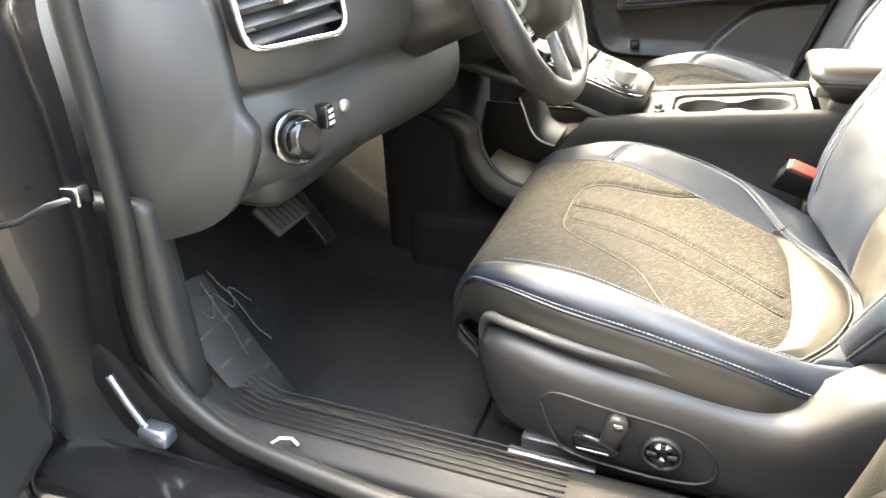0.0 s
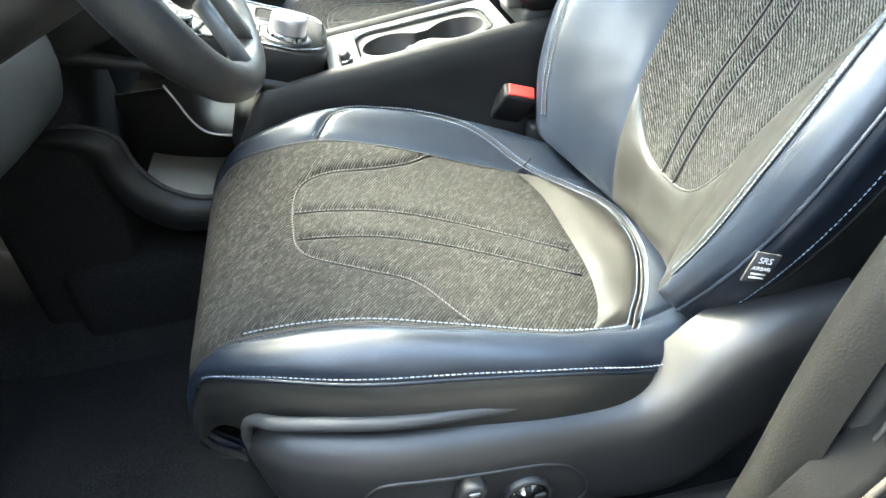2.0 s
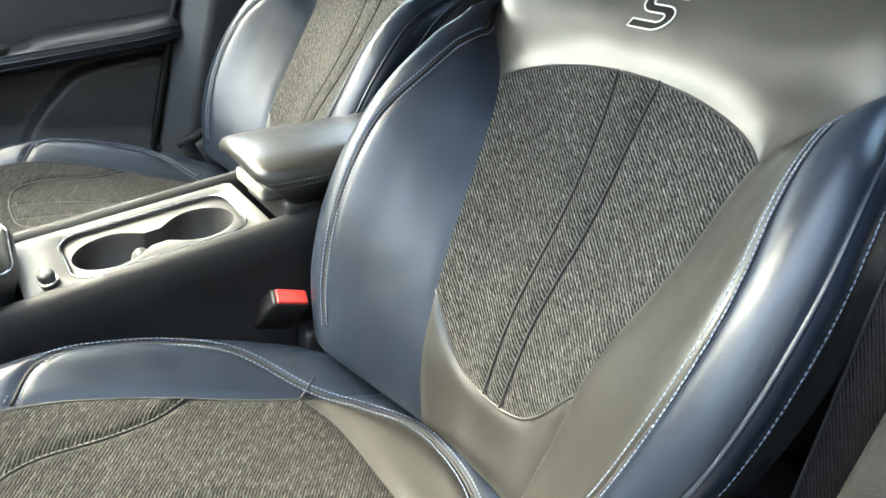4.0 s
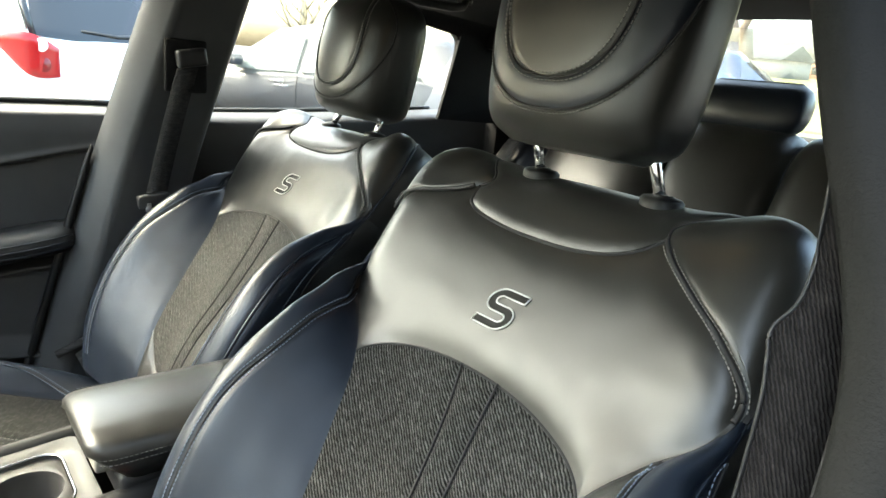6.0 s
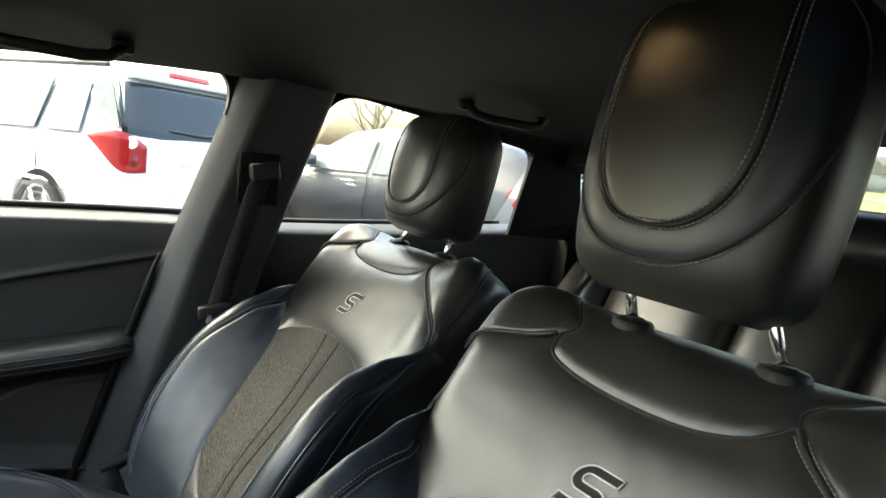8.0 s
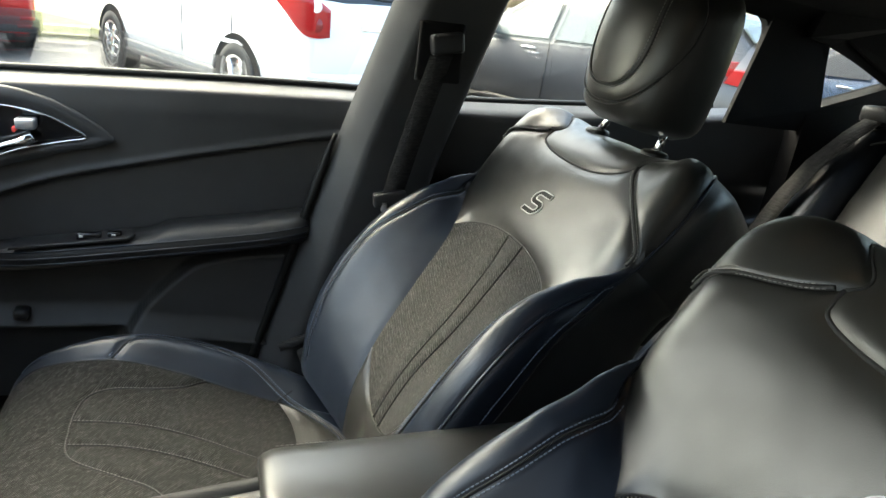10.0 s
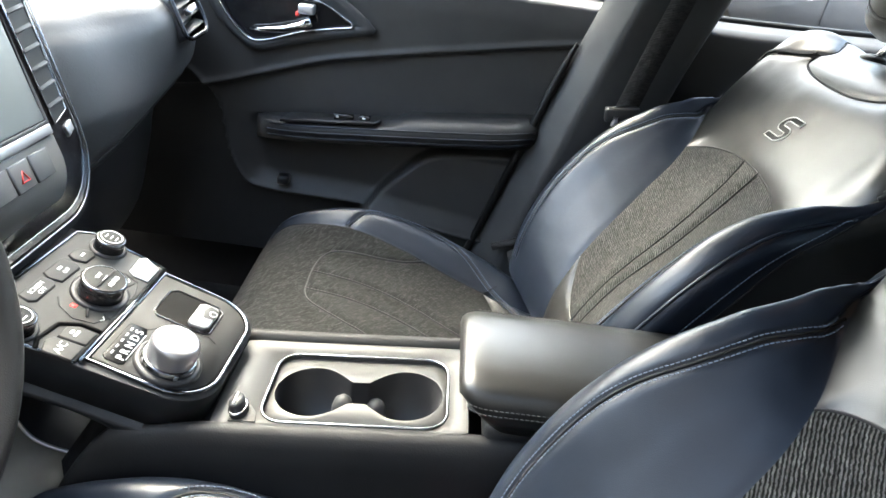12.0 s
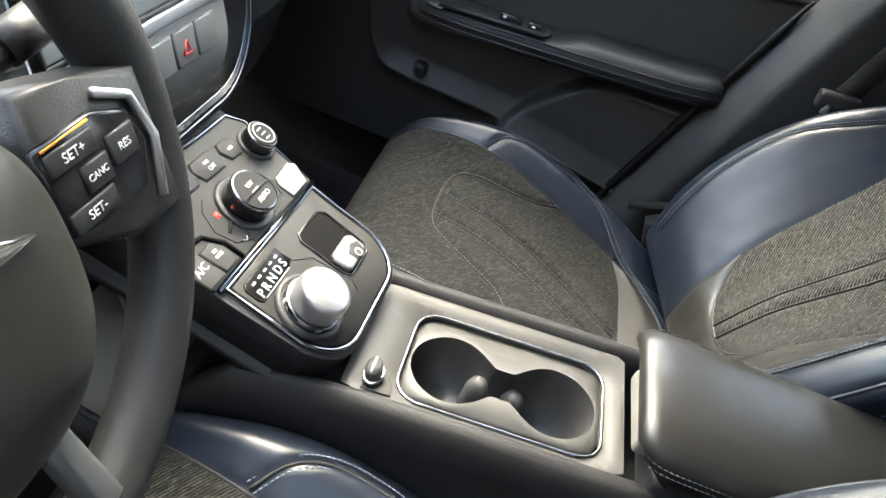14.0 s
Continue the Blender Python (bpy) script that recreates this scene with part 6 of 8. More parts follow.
wing = [(-0.052, 0.012), (-0.03, 0.021), (0.0, 0.024), (0.03, 0.021), (0.052, 0.012), (0.028, 0.012), (0.0, 0.014), (-0.028, 0.012)]
part("hub_emblem", prism([whl(b * 0.92, u - 0.006, 0.0455 - abs(b) * 0.06) for b, u in wing], WN * 0.003, 0.0008), CHROME, hub, "bright winged emblem shape")
for s in (-1, 1):
    sp = [(0.085, 0.046), (0.12, 0.040), (0.166, 0.030), (0.168, -0.052), (0.125, -0.050), (0.085, -0.030)]
    spoke = part("side_spoke", prism([whl(s * b, u, -0.010) for b, u in sp], WN * 0.030, 0.006), WHEEL_LEATHER, wheel)
    kp = [(0.080, 0.022), (0.12, 0.024), (0.143, 0.016), (0.150, -0.004), (0.141, -0.027), (0.115, -0.028), (0.082, -0.022)]
    pad = part("key_pad", prism([whl(s * b, u, 0.019) for b, u in kp], WN * 0.005, 0.002), GLOSS_BLACK, spoke, "gloss black control key pad")
    part("pad_trim", tube([whl(s * b, u, 0.022) for b, u in [(0.128, 0.030), (0.150, 0.020), (0.159, -0.006), (0.150, -0.038)]], 0.0028, 8), SATIN, spoke)
    for b0, b1, u0, u1 in ((0.084, 0.116, 0.008, 0.019), (0.122, 0.142, -0.006, 0.010), (0.100, 0.119, -0.009, 0.005), (0.084, 0.116, -0.022, -0.011)):
        part("wheel_key", prism([whl(s * b, u, 0.023) for b, u in [(b0, u0), (b1, u0), (b1, u1), (b0, u1)]], WN * 0.0025, 0.001), HARD_BLACK, pad)
    part("lower_spoke", prism([whl(s * b, u, 0.004) for b, u in [(0.022, -0.085), (0.036, -0.082), (0.048, -0.160), (0.030, -0.166)]], WN * 0.014, 0.004), STACK_GREY, wheel, "satin silver lower spoke")
def label_on_wheel(words, b, u, size):
    m = Matrix.Identity(4)
    m.col[0], m.col[1], m.col[2], m.col[3] = (0, 1, 0, 0), (*WU, 0), (*WN, 0), (*whl(b, u, 0.0258), 1)
    text(words, m, size, WHITE_PRINT, wheel, 0.0002)
label_on_wheel("SET+", 0.100, 0.0135, 0.0070)
label_on_wheel("RES", 0.132, 0.002, 0.0060)
label_on_wheel("SET-", 0.100, -0.0165, 0.0070)
label_on_wheel("CANC", 0.109, -0.002, 0.0050)
part("pad_light", prism([whl(b, u, 0.0242) for b, u in [(0.084, 0.0205), (0.116, 0.0215), (0.116, 0.0228), (0.084, 0.0218)]], WN * 0.0006), shader("amber_strip", (0.7, 0.22, 0.03), 0.3), wheel)
bm = tube([W0 - WN * 0.30, W0 - WN * 0.16, W0 - WN * 0.05], 0.055, 24)
part("column_cover", bm, HARD_BLACK, wheel)
for s in (-1, 1):
    st = tagged(part("control_stalk", tube([W0 - WN * 0.10 + Vector((0, s * 0.04, 0.01)), W0 - WN * 0.085 + Vector((0, s * 0.11, 0.03)), W0 - WN * 0.07 + Vector((0, s * 0.165, 0.045))], 0.0105, 12), HARD_BLACK), "black steering column stalk with pale markings", "stalk", "column stalks")
    part("stalk_tip", tube([W0 - WN * 0.07 + Vector((0, s * 0.160, 0.044)), W0 - WN * 0.066 + Vector((0, s * 0.185, 0.051))], 0.0118, 12), HARD_BLACK, st)
    part("stalk_mark", tube([W0 - WN * 0.068 + Vector((0, s * 0.12, 0.0425)), W0 - WN * 0.066 + Vector((0, s * 0.15, 0.051))], 0.0016, 5), WHITE_PRINT, st)

# ---- footwell ----
ped = thing("brake_pedal", "worn rubber brake pedal on a steel arm", "pedal")
pm = pose(-0.560, -0.368, 0.503, 0, 42, 0)
bm = box(-0.034, 0.034, -0.052, 0.052, -0.006, 0.006, 0.005, 2)
bm.transform(pm)
part("pedal_pad", bm, moulded("worn_rubber", (0.05, 0.047, 0.042), 0.7, 120, 0.8), ped)
for k in range(6):
    rib = box(-0.028, 0.028, -0.042 + 0.0155 * k, -0.036 + 0.0155 * k, 0.006, 0.0085, 0.001, 1)
    rib.transform(pm)
    part("pad_rib", rib, RUBBER, ped)
part("pedal_arm", tube([(-0.56, -0.365, 0.475), (-0.60, -0.365, 0.60), (-0.60, -0.365, 0.78)], 0.010, 8), HARD_BLACK, ped)
acc = thing("accelerator_pedal", "black accelerator pedal in the footwell", "pedal")
bm = box(-0.07, 0.07, -0.022, 0.022, -0.006, 0.006, 0.004, 2)
bm.transform(pose(-0.60, -0.215, 0.42, 0, 52, 0))
part("pedal_pad", bm, HARD_BLACK, acc)
fr = thing("footrest", "dark ribbed footrest beside the kick panel", "footrest")
bm = sheet(lambda u, v: (-0.56 + 0.14 * u, -0.695 + 0.095 * v, 0.50 - 0.20 * u + 0.01 * math.sin(v * 3.14)), 12, 8, ends=0)
part("footrest_pad", bm, TRIM, fr)
for k in range(4):
    part("footrest_rib", tube([(-0.545 + 0.03 * k, -0.685, 0.482 - 0.043 * k), (-0.545 + 0.03 * k, -0.61, 0.482 - 0.043 * k)], 0.004, 6), TRIM_GREY, fr)
def film_pt(u, v):
    w = 0.02 + 0.05 * u
    p = Vector((-0.535 + 0.09 * u + 0.03 * (2 * v - 1) * u, -0.665 + w * (2 * v - 1) * 0.8 + 0.02 * u, 0.595 - 0.19 * u))
    p += Vector((0.6, 0, 0.7)) * (0.012 * noise.noise(p * 22) + 0.010 * abs(noise.noise(p * 9)) + 0.012)
    return p
film = thing("plastic_film", "crumpled clear plastic sheet over the footrest", "plastic sheet")
part("sheet", sheet(film_pt, 40, 24, ends=0), PLASTIC_SHEET, film)
FOLD = shader("plastic_fold", (0.03, 0.032, 0.032), 0.3)
for v0, v1, u0, u1 in ((0.28, 0.36, 0.35, 1.0), (0.62, 0.68, 0.3, 0.97)):
    part("fold", tube([film_pt(u0 + (u1 - u0) * i / 24, v0 + (v1 - v0) * i / 24) for i in range(25)], 0.0009, 5), FOLD, film)
part("fold", tube([film_pt(0.55 + 0.08 * math.sin(i * 0.7), 0.1 + 0.8 * i / 20) for i in range(21)], 0.0007, 5), FOLD, film)
mat = part("floor_mat", sheet(lambda u, v: (-0.56 + 0.44 * u, -0.60 + 0.44 * v, floor_z(-0.56 + 0.44 * u, -0.60 + 0.44 * v) + 0.012 - 0.01 * max(0, abs(v - 0.5) - 0.46) * 20), 30, 30, ends=0.2), CARPET)
tagged(mat, "black carpet floor mat in the driver's footwell", "floor mat")
tagged(part("mat_hook", tube([(-0.515, -0.075, 0.287), (-0.505, -0.06, 0.296), (-0.496, -0.044, 0.294), (-0.488, -0.028, 0.286)], 0.003, 6), SATIN), "small bright metal hook on the tunnel carpet", "hook")
tagged(part("rail_clip", box(-0.13, -0.095, -0.60, -0.57, 0.225, 0.25, 0.004, 1), SATIN), "small bent metal clip at the seat rail's end", "clip")

# ---- passenger's door ----
def step(x, a, b):
    t = max(0.0, min(1.0, (x - a) / (b - a)))
    return t * t * (3 - 2 * t)


TRIM_LINE = [(-0.60, 0.74), (-0.30, 0.765), (-0.20, 0.785), (-0.109, 0.816), (0.02, 0.859), (0.181, 0.895), (0.33, 0.925), (0.474, 0.952), (0.60, 0.970)]
LOW_EDGE = [(-0.60, 0.82), (-0.30, 0.82), (-0.205, 0.75), (-0.185, 0.65), (-0.15, 0.580), (-0.09, 0.563), (0.0, 0.560), (0.14, 0.555), (0.40, 0.52), (0.60, 0.49)]


def belt_z(x):
    return table([(-0.7, 0.985), (-0.5, 1.012), (-0.06, 1.035), (0.5, 1.046), (0.78, 1.038), (1.4, 1.066), (1.6, 1.085)], x)


def door_y(x, z):
    y = 0.735
    y += 0.012 * (1 - step(z, table(TRIM_LINE, x) - 0.004, table(TRIM_LINE, x) + 0.004))
    y -= 0.005 * math.exp(-(((z - table(TRIM_LINE, x) - 0.006) / 0.006) ** 2))
    low = table(LOW_EDGE, x)
    y += 0.03 * (1 - step(z, low - 0.012, low + 0.006))
    y -= 0.006 * math.exp(-(((z - low - 0.004) / 0.009) ** 2))
    # raised lower pocket panel
    top = table([(0.08, 0.50), (0.144, 0.604), (0.19, 0.655), (0.242, 0.700), (0.30, 0.716), (0.414, 0.728), (0.55, 0.735)], x)
    y -= 0.042 * (1 - step(z, top - 0.012, top + 0.004)) * step(x, 0.08, 0.12)
    # dark hollow under the armrest
    y += 0.02 * (1 - step(z, 0.70, 0.74)) * step(z, low, low + 0.05) * step(x, -0.17, -0.10)
    # rolled upper edge
    e = belt_z(x)
    y += 0.06 * step(z, e - 0.022, e) ** 2 + 0.008 * step(z, e - 0.06, e)
    return y


door = thing("passenger_door", "closed black car door with armrest, chrome handle and storage pocket", "car door")
bm = sheet(lambda u, v: (-0.62 + 1.20 * u, door_y(-0.62 + 1.20 * u, 0.40 + (belt_z(-0.62 + 1.20 * u) - 0.40) * v), 0.40 + (belt_z(-0.62 + 1.20 * u) - 0.40) * v), 220, 170, ends=0, flip=True)
part("door_panel", bm, DOOR_TRIM, door)
bm = sheet(lambda u, v: (-0.62 + 1.20 * u, 0.800 + 0.03 * v, belt_z(-0.62 + 1.20 * u) + 0.001 + 0.004 * v), 60, 4, ends=0)
part("window_sill", bm, CAR_BLACK, door)
part("sill_strip", tube([(-0.62 + 1.18 * i / 40, 0.800, belt_z(-0.62 + 1.18 * i / 40) + 0.003) for i in range(41)], 0.006, 8), RUBBER, door)
part("door_skin", box(-0.75, 0.62, 0.815, 0.87, 0.22, 0.985, 0.02, 2), CAR_BLACK, door)
# armrest
def arm_sec(x):
    z = table([(-0.12, 0.728), (-0.09, 0.734), (0.05, 0.750), (0.2, 0.766), (0.35, 0.782), (0.43, 0.792), (0.47, 0.79)], x)
    d = table([(-0.12, 0.004), (-0.10, 0.03), (-0.05, 0.052), (0.05, 0.064), (0.38, 0.070), (0.43, 0.060), (0.465, 0.03), (0.475, 0.004)], x)
    up = 0.012 * step(x, 0.16, 0.20)
    return [Vector((x, y, zz)) for y, zz in ((0.765, z - 0.045), (0.745 - d * 0.75, z - 0.042), (0.745 - d, z - 0.028), (0.745 - d - 0.003, z - 0.016), (0.745 - d, z - 0.004), (0.745 - d * 0.85, z + 0.001 + up * 0.7), (0.745 - d * 0.4, z + 0.004 + up), (0.765, z + 0.006 + up))]
part("door_armrest", loft([arm_sec(-0.12 + 0.595 * i / 60) for i in range(61)]), TRIM, door, "padded black door armrest")
for k in (2, 3, 4):
    part("armrest_seam", tube([arm_sec(-0.09 + 0.54 * i / 50)[k] + Vector((0, -0.001, 0)) for i in range(51)], 0.0016, 6), NAVY_LEATHER, door)
bm = prism([Vector((x, y, table([(-0.06, 0.742), (0.13, 0.763)], x))) for x, y in ((-0.06, 0.685), (0.13, 0.676), (0.14, 0.70), (0.13, 0.73), (-0.05, 0.735))], (0, 0, 0.006), 0.002)
sw = part("switch_panel", bm, HARD_BLACK, door)
part("window_switch", box(0.045, 0.085, 0.690, 0.705, 0.758, 0.772, 0.003, 2), GLOSS_BLACK, sw, "window switch")
part("switch_mark", box(0.050, 0.056, 0.6885, 0.690, 0.765, 0.769), WHITE_PRINT, sw)
part("lock_switch", box(0.095, 0.118, 0.690, 0.705, 0.764, 0.774, 0.003, 2), GLOSS_BLACK, sw)
part("lock_mark", box(0.102, 0.109, 0.6885, 0.690, 0.768, 0.771), WHITE_PRINT, sw)
# handle bezel and lever
def smooth_loop(pts, n=80):
    m = len(pts)
    ext = pts[-2:] + pts + pts[:3]
    return [tuple(table([(j - 2, p[a]) for j, p in enumerate(ext)], i / n * m) for a in range(len(pts[0]))) for i in range(n)]
outer = smooth_loop([(-0.225, 0.990), (-0.205, 0.935), (-0.160, 0.888), (-0.115, 0.868), (-0.04, 0.890), (0.04, 0.912), (0.105, 0.928), (0.100, 0.945), (0.060, 0.975), (0.01, 1.000), (-0.06, 1.016), (-0.15, 1.016)])
inner = smooth_loop([(-0.190, 0.972), (-0.180, 0.935), (-0.140, 0.893), (-0.105, 0.888), (-0.03, 0.914), (0.03, 0.928), (0.066, 0.937), (0.040, 0.955), (0.0, 0.974), (-0.06, 0.985), (-0.14, 0.985)])
bezel_rings = [[Vector((x, 0.738, z)) for x, z in outer], [Vector((x * 0.99, 0.722, z * 0.999)) for x, z in outer], [Vector((x, 0.724, z)) for x, z in inner], [Vector((x, 0.752, z)) for x, z in inner]]
part("handle_bezel", loft(bezel_rings, False), TRIM_GREY, door, "raised charcoal handle surround")
bm = bmesh.new()
bm.faces.new([bm.verts.new((x, 0.733, z)) for x, z in inner])
part("handle_recess", bm, GLOSS_BLACK, door)
part("handle_chrome", tube([Vector((x, 0.722, z)) for x, z in inner], 0.0019, 8, True), CHROME, door, "thin chrome line")
lev = [(-0.130, 0.907, 0.724), (-0.10, 0.910, 0.714), (-0.06, 0.918, 0.707), (-0.03, 0.928, 0.705), (-0.012, 0.938, 0.707)]
part("door_handle", tube([(x, y, z) for x, z, y in lev], 0.0085, 12, taper=lambda t: 0.45 + 0.75 * t), CHROME, door, "chrome inner door handle")
part("lock_button", box(-0.036, -0.006, 0.700, 0.726, 0.950, 0.968, 0.004, 2), SATIN, door)
part("lock_flag", box(-0.041, -0.036, 0.704, 0.722, 0.944, 0.953, 0.001, 1), RED_PLASTIC, door, "small red lock flag")
part("pocket_stop", box(-0.075, -0.05, 0.73, 0.76, 0.585, 0.605, 0.004, 1), HARD_BLACK, door)

# rear door, passenger side
rdoor = thing("rear_door", "closed black rear car door panel", "car door")
def rear_y(x, z):
    y = 0.742 - 0.02 * step(z, 0.86, 0.90)
    y += 0.06 * step(z, belt_z(x) - 0.022, belt_z(x)) ** 2
    y -= 0.02 * (1 - step(z, 0.79, 0.81)) * step(z, 0.72, 0.76)
    return y
bm = sheet(lambda u, v: (0.70 + 0.91 * u, rear_y(0.70 + 0.91 * u, 0.40 + (belt_z(0.70 + 0.91 * u) - 0.40) * v), 0.40 + (belt_z(0.70 + 0.91 * u) - 0.40) * v), 60, 80, ends=0, flip=True)
part("door_panel", bm, TRIM, rdoor)
part("sill_strip", tube([(0.74 + 0.68 * i / 20, 0.800, belt_z(0.74 + 0.68 * i / 20) + 0.003) for i in range(21)], 0.006, 8), RUBBER, rdoor)
part("door_skin", box(0.62, 1.60, 0.815, 0.87, 0.22, 0.985, 0.02, 2), CAR_BLACK, rdoor)
loop = smooth_loop([(0.86, 0.965), (0.875, 0.985), (0.95, 0.992), (1.02, 0.985), (1.0, 0.965), (0.93, 0.955)], 40)
part("handle_ring", tube([Vector((x, 0.716, z)) for x, z in loop], 0.004, 8, True), GLOSS_BLACK, rdoor)

# seat belt on the pillar
belt = thing("seat_belt", "black seat belt hanging on the door pillar", "seat belt")
top_c, low_c = Vector((0.657, 0.612, 1.140)), Vector((0.597, 0.640, 0.865))
ax = Vector((0.0225, 0.004, 0.002))
pts = []
for i in range(21):
    p = top_c.lerp(low_c, i / 20) + Vector((0, 0.006 * math.sin(i / 20 * 3.14), 0))
    pts.append([p - ax, p + ax, p + ax + Vector((0, 0.0016, 0)), p - ax + Vector((0, 0.0016, 0))])
part("webbing", loft(pts), BELT, belt)
bm = box(-0.030, 0.030, -0.012, 0.012, -0.018, 0.018, 0.008, 3)
bm.transform(Matrix.Translation((0.664, 0.612, 1.160)) @ Euler((0, radians(-10), 0)).to_matrix().to_4x4())
part("belt_guide", bm, HARD_BLACK, belt)
bm = box(-0.034, 0.030, -0.010, 0.010, -0.014, 0.014, 0.006, 2)
bm.transform(Matrix.Translation((0.594, 0.636, 0.866)) @ Euler((0, radians(-8), 0)).to_matrix().to_4x4())
part("belt_tongue", bm, HARD_BLACK, belt)
part("tongue_metal", box(0.575, 0.586, 0.626, 0.632, 0.842, 0.862, 0.001, 1), SATIN, belt)
part("guide_slot", box(0.615, 0.700, 0.622, 0.634, 1.09, 1.195, 0.005, 2), HEADLINER, belt)
tagged(part("lap_belt", tube([(0.40, 0.655, 0.545), (0.46, 0.65, 0.572), (0.52, 0.648, 0.60), (0.60, 0.645, 0.86)], 0.009, 6), BELT), "black lap belt running down beside the seat", "seat belt")
for s, x0 in ((1, 0.094), (-1, 0.0)):
    bm = prism([Vector((x0 + 0.335, s * 0.62, 0.555)), Vector((x0 + 0.40, s * 0.62, 0.60)), Vector((x0 + 0.46, s * 0.62, 0.62)), Vector((x0 + 0.47, s * 0.62, 0.50)), Vector((x0 + 0.36, s * 0.62, 0.49))], (0, -s * 0.03, 0), 0.006)
    if s > 0:
        tagged(part("seat_side_cover", bm, TRIM), "black plastic side cover at the seat hinge", "trim panel")

# ---- greenhouse: rails, pillars, glass ----
def win_top(x):
    return table([(-0.75, 1.06), (-0.5, 1.19), (-0.2, 1.30), (0.0, 1.335), (0.27, 1.345), (0.62, 1.352), (0.85, 1.342), (1.43, 1.268), (1.62, 1.225), (1.80, 1.16)], x)
for s, nm in ((1, "rail_passenger"), (-1, "rail_driver")):
    bm = sheet(lambda u, v: (-0.30 + 2.13 * u, s * (0.665 - 0.075 * v + 0.02 * math.sin(v * 3.14)), win_top(-0.30 + 2.13 * u) + (roof_z(-0.30 + 2.13 * u, 0.585) + 0.012 - win_top(-0.30 + 2.13 * u)) * v), 50, 8, ends=0, flip=s > 0)
    wall(nm, bm, HEADLINER, "dark roof rail lining above the side windows", "roof rail")
    bm = sheet(lambda u, v: (-0.80 + 0.78 * u, s * (0.70 - 0.07 * u - 0.05 * v), win_top(-0.80 + 0.78 * u) - 0.01 + 0.05 * v), 20, 6, ends=0, flip=s > 0)
    wall("pillar_windscreen", bm, TRIM, "dark windscreen pillar trim", "car pillar")
def panel(name, pts, thick, mat_, label):
    b = prism([Vector(p) for p in pts], thick, 0.0)
    return wall(name, b, mat_, label, "car pillar", smooth=False)
panel("pillar_rear", [(1.357, 0.672, 1.05), (1.409, 0.662, 1.29), (1.505, 0.66, 1.30), (1.575, 0.655, 1.240), (1.588, 0.66, 1.19), (1.613, 0.665, 1.10), (1.613, 0.68, 1.04)], (0, 0.010, 0), HEADLINER, "dark trim between rear door and quarter window")
panel("quarter_lower", [(1.58, 0.68, 0.60), (1.58, 0.668, 1.10), (1.613, 0.665, 1.103), (1.807, 0.65, 1.167), (1.95, 0.62, 1.15), (1.95, 0.66, 0.60)], (0, 0.05, 0), HEADLINER, "dark trim below the quarter window")
panel("quarter_upper", [(1.50, 0.64, 1.25), (1.575, 0.650, 1.238), (1.615, 0.648, 1.256), (1.807, 0.645, 1.170), (1.95, 0.60, 1.15), (1.95, 0.50, 1.22), (1.75, 0.56, 1.31), (1.50, 0.60, 1.36)], (0, 0.05, 0), HEADLINER, "dark trim above the quarter window")
panel("rear_side", [(0.66, -0.72, 0.30), (0.70, -0.72, 1.04), (1.60, -0.70, 1.08), (1.95, -0.66, 1.14), (1.95, -0.70, 0.40)], (0, -0.05, 0), TRIM, "dark rear side panel behind the driver")
panel("pillar_rear_driver", [(1.40, -0.68, 1.06), (1.44, -0.655, 1.28), (1.75, -0.60, 1.24), (1.95, -0.58, 1.14)], (0, -0.05, 0), TRIM, "dark rear roof pillar trim")
def corner(name, c, a, b, y, label):
    """Fills a sharp window corner c with a hollow curve from a to b (x, z)."""
    pts = [c]
    for k in range(11):
        t = k / 10
        pts.append(tuple((1 - t) ** 2 * a[i] + 2 * t * (1 - t) * (0.85 * c[i] + 0.075 * (a[i] + b[i])) + t * t * b[i] for i in range(2)))
    return wall(name, prism([Vector((x, y, z)) for x, z in pts], (0, 0.02, 0)), HEADLINER, label, "window frame", smooth=False)
corner("trim_1", (0.625, 1.362), (0.535, 1.353), (0.590, 1.262), 0.662, "dark rounded corner of the front window frame")
corner("trim_2", (0.815, 1.352), (0.900, 1.338), (0.795, 1.270), 0.664, "dark rounded corner of the rear window frame")
corner("trim_3", (1.425, 1.278), (1.370, 1.284), (1.402, 1.215), 0.668, "dark rounded corner of the rear window frame")
def glass(name, pts, label):
    bm = bmesh.new()
    bm.faces.new([bm.verts.new(p) for p in pts])
    bmesh.ops.solidify(bm, geom=bm.faces[:], thickness=0.004)
    ob = part(name, bm, GLASS, None, "", False)
    ob.visible_shadow = False
    return tagged(ob, label, "car window", "", "structure")
glass("window_1", [(-0.60, 0.815, 1.00), (0.52, 0.805, 1.05), (0.62, 0.70, 1.352), (0.0, 0.69, 1.335), (-0.45, 0.72, 1.21)], "clear side window of the front door")
glass("window_2", [(0.75, 0.80, 1.04), (1.39, 0.79, 1.065), (1.43, 0.69, 1.27), (0.86, 0.69, 1.342)], "clear side window of the rear door")
glass("window_3", [(1.61, 0.70, 1.10), (1.81, 0.69, 1.165), (1.62, 0.69, 1.26), (1.57, 0.69, 1.24)], "small clear quarter window")
glass("windscreen", [(-1.02, -0.66, 0.98), (-1.02, 0.66, 0.98), (0.03, 0.56, 1.374), (0.03, -0.56, 1.374)], "clear windscreen")
glass("rear_window", [(1.80, -0.52, 1.345), (1.80, 0.52, 1.345), (2.22, 0.58, 1.10), (2.22, -0.58, 1.10)], "clear rear window")
wall("scuttle", box(-1.10, -0.55, -0.72, 0.72, 0.90, 0.99, 0.03, 2), TRIM, "dark scuttle panel behind the windscreen", "car body")
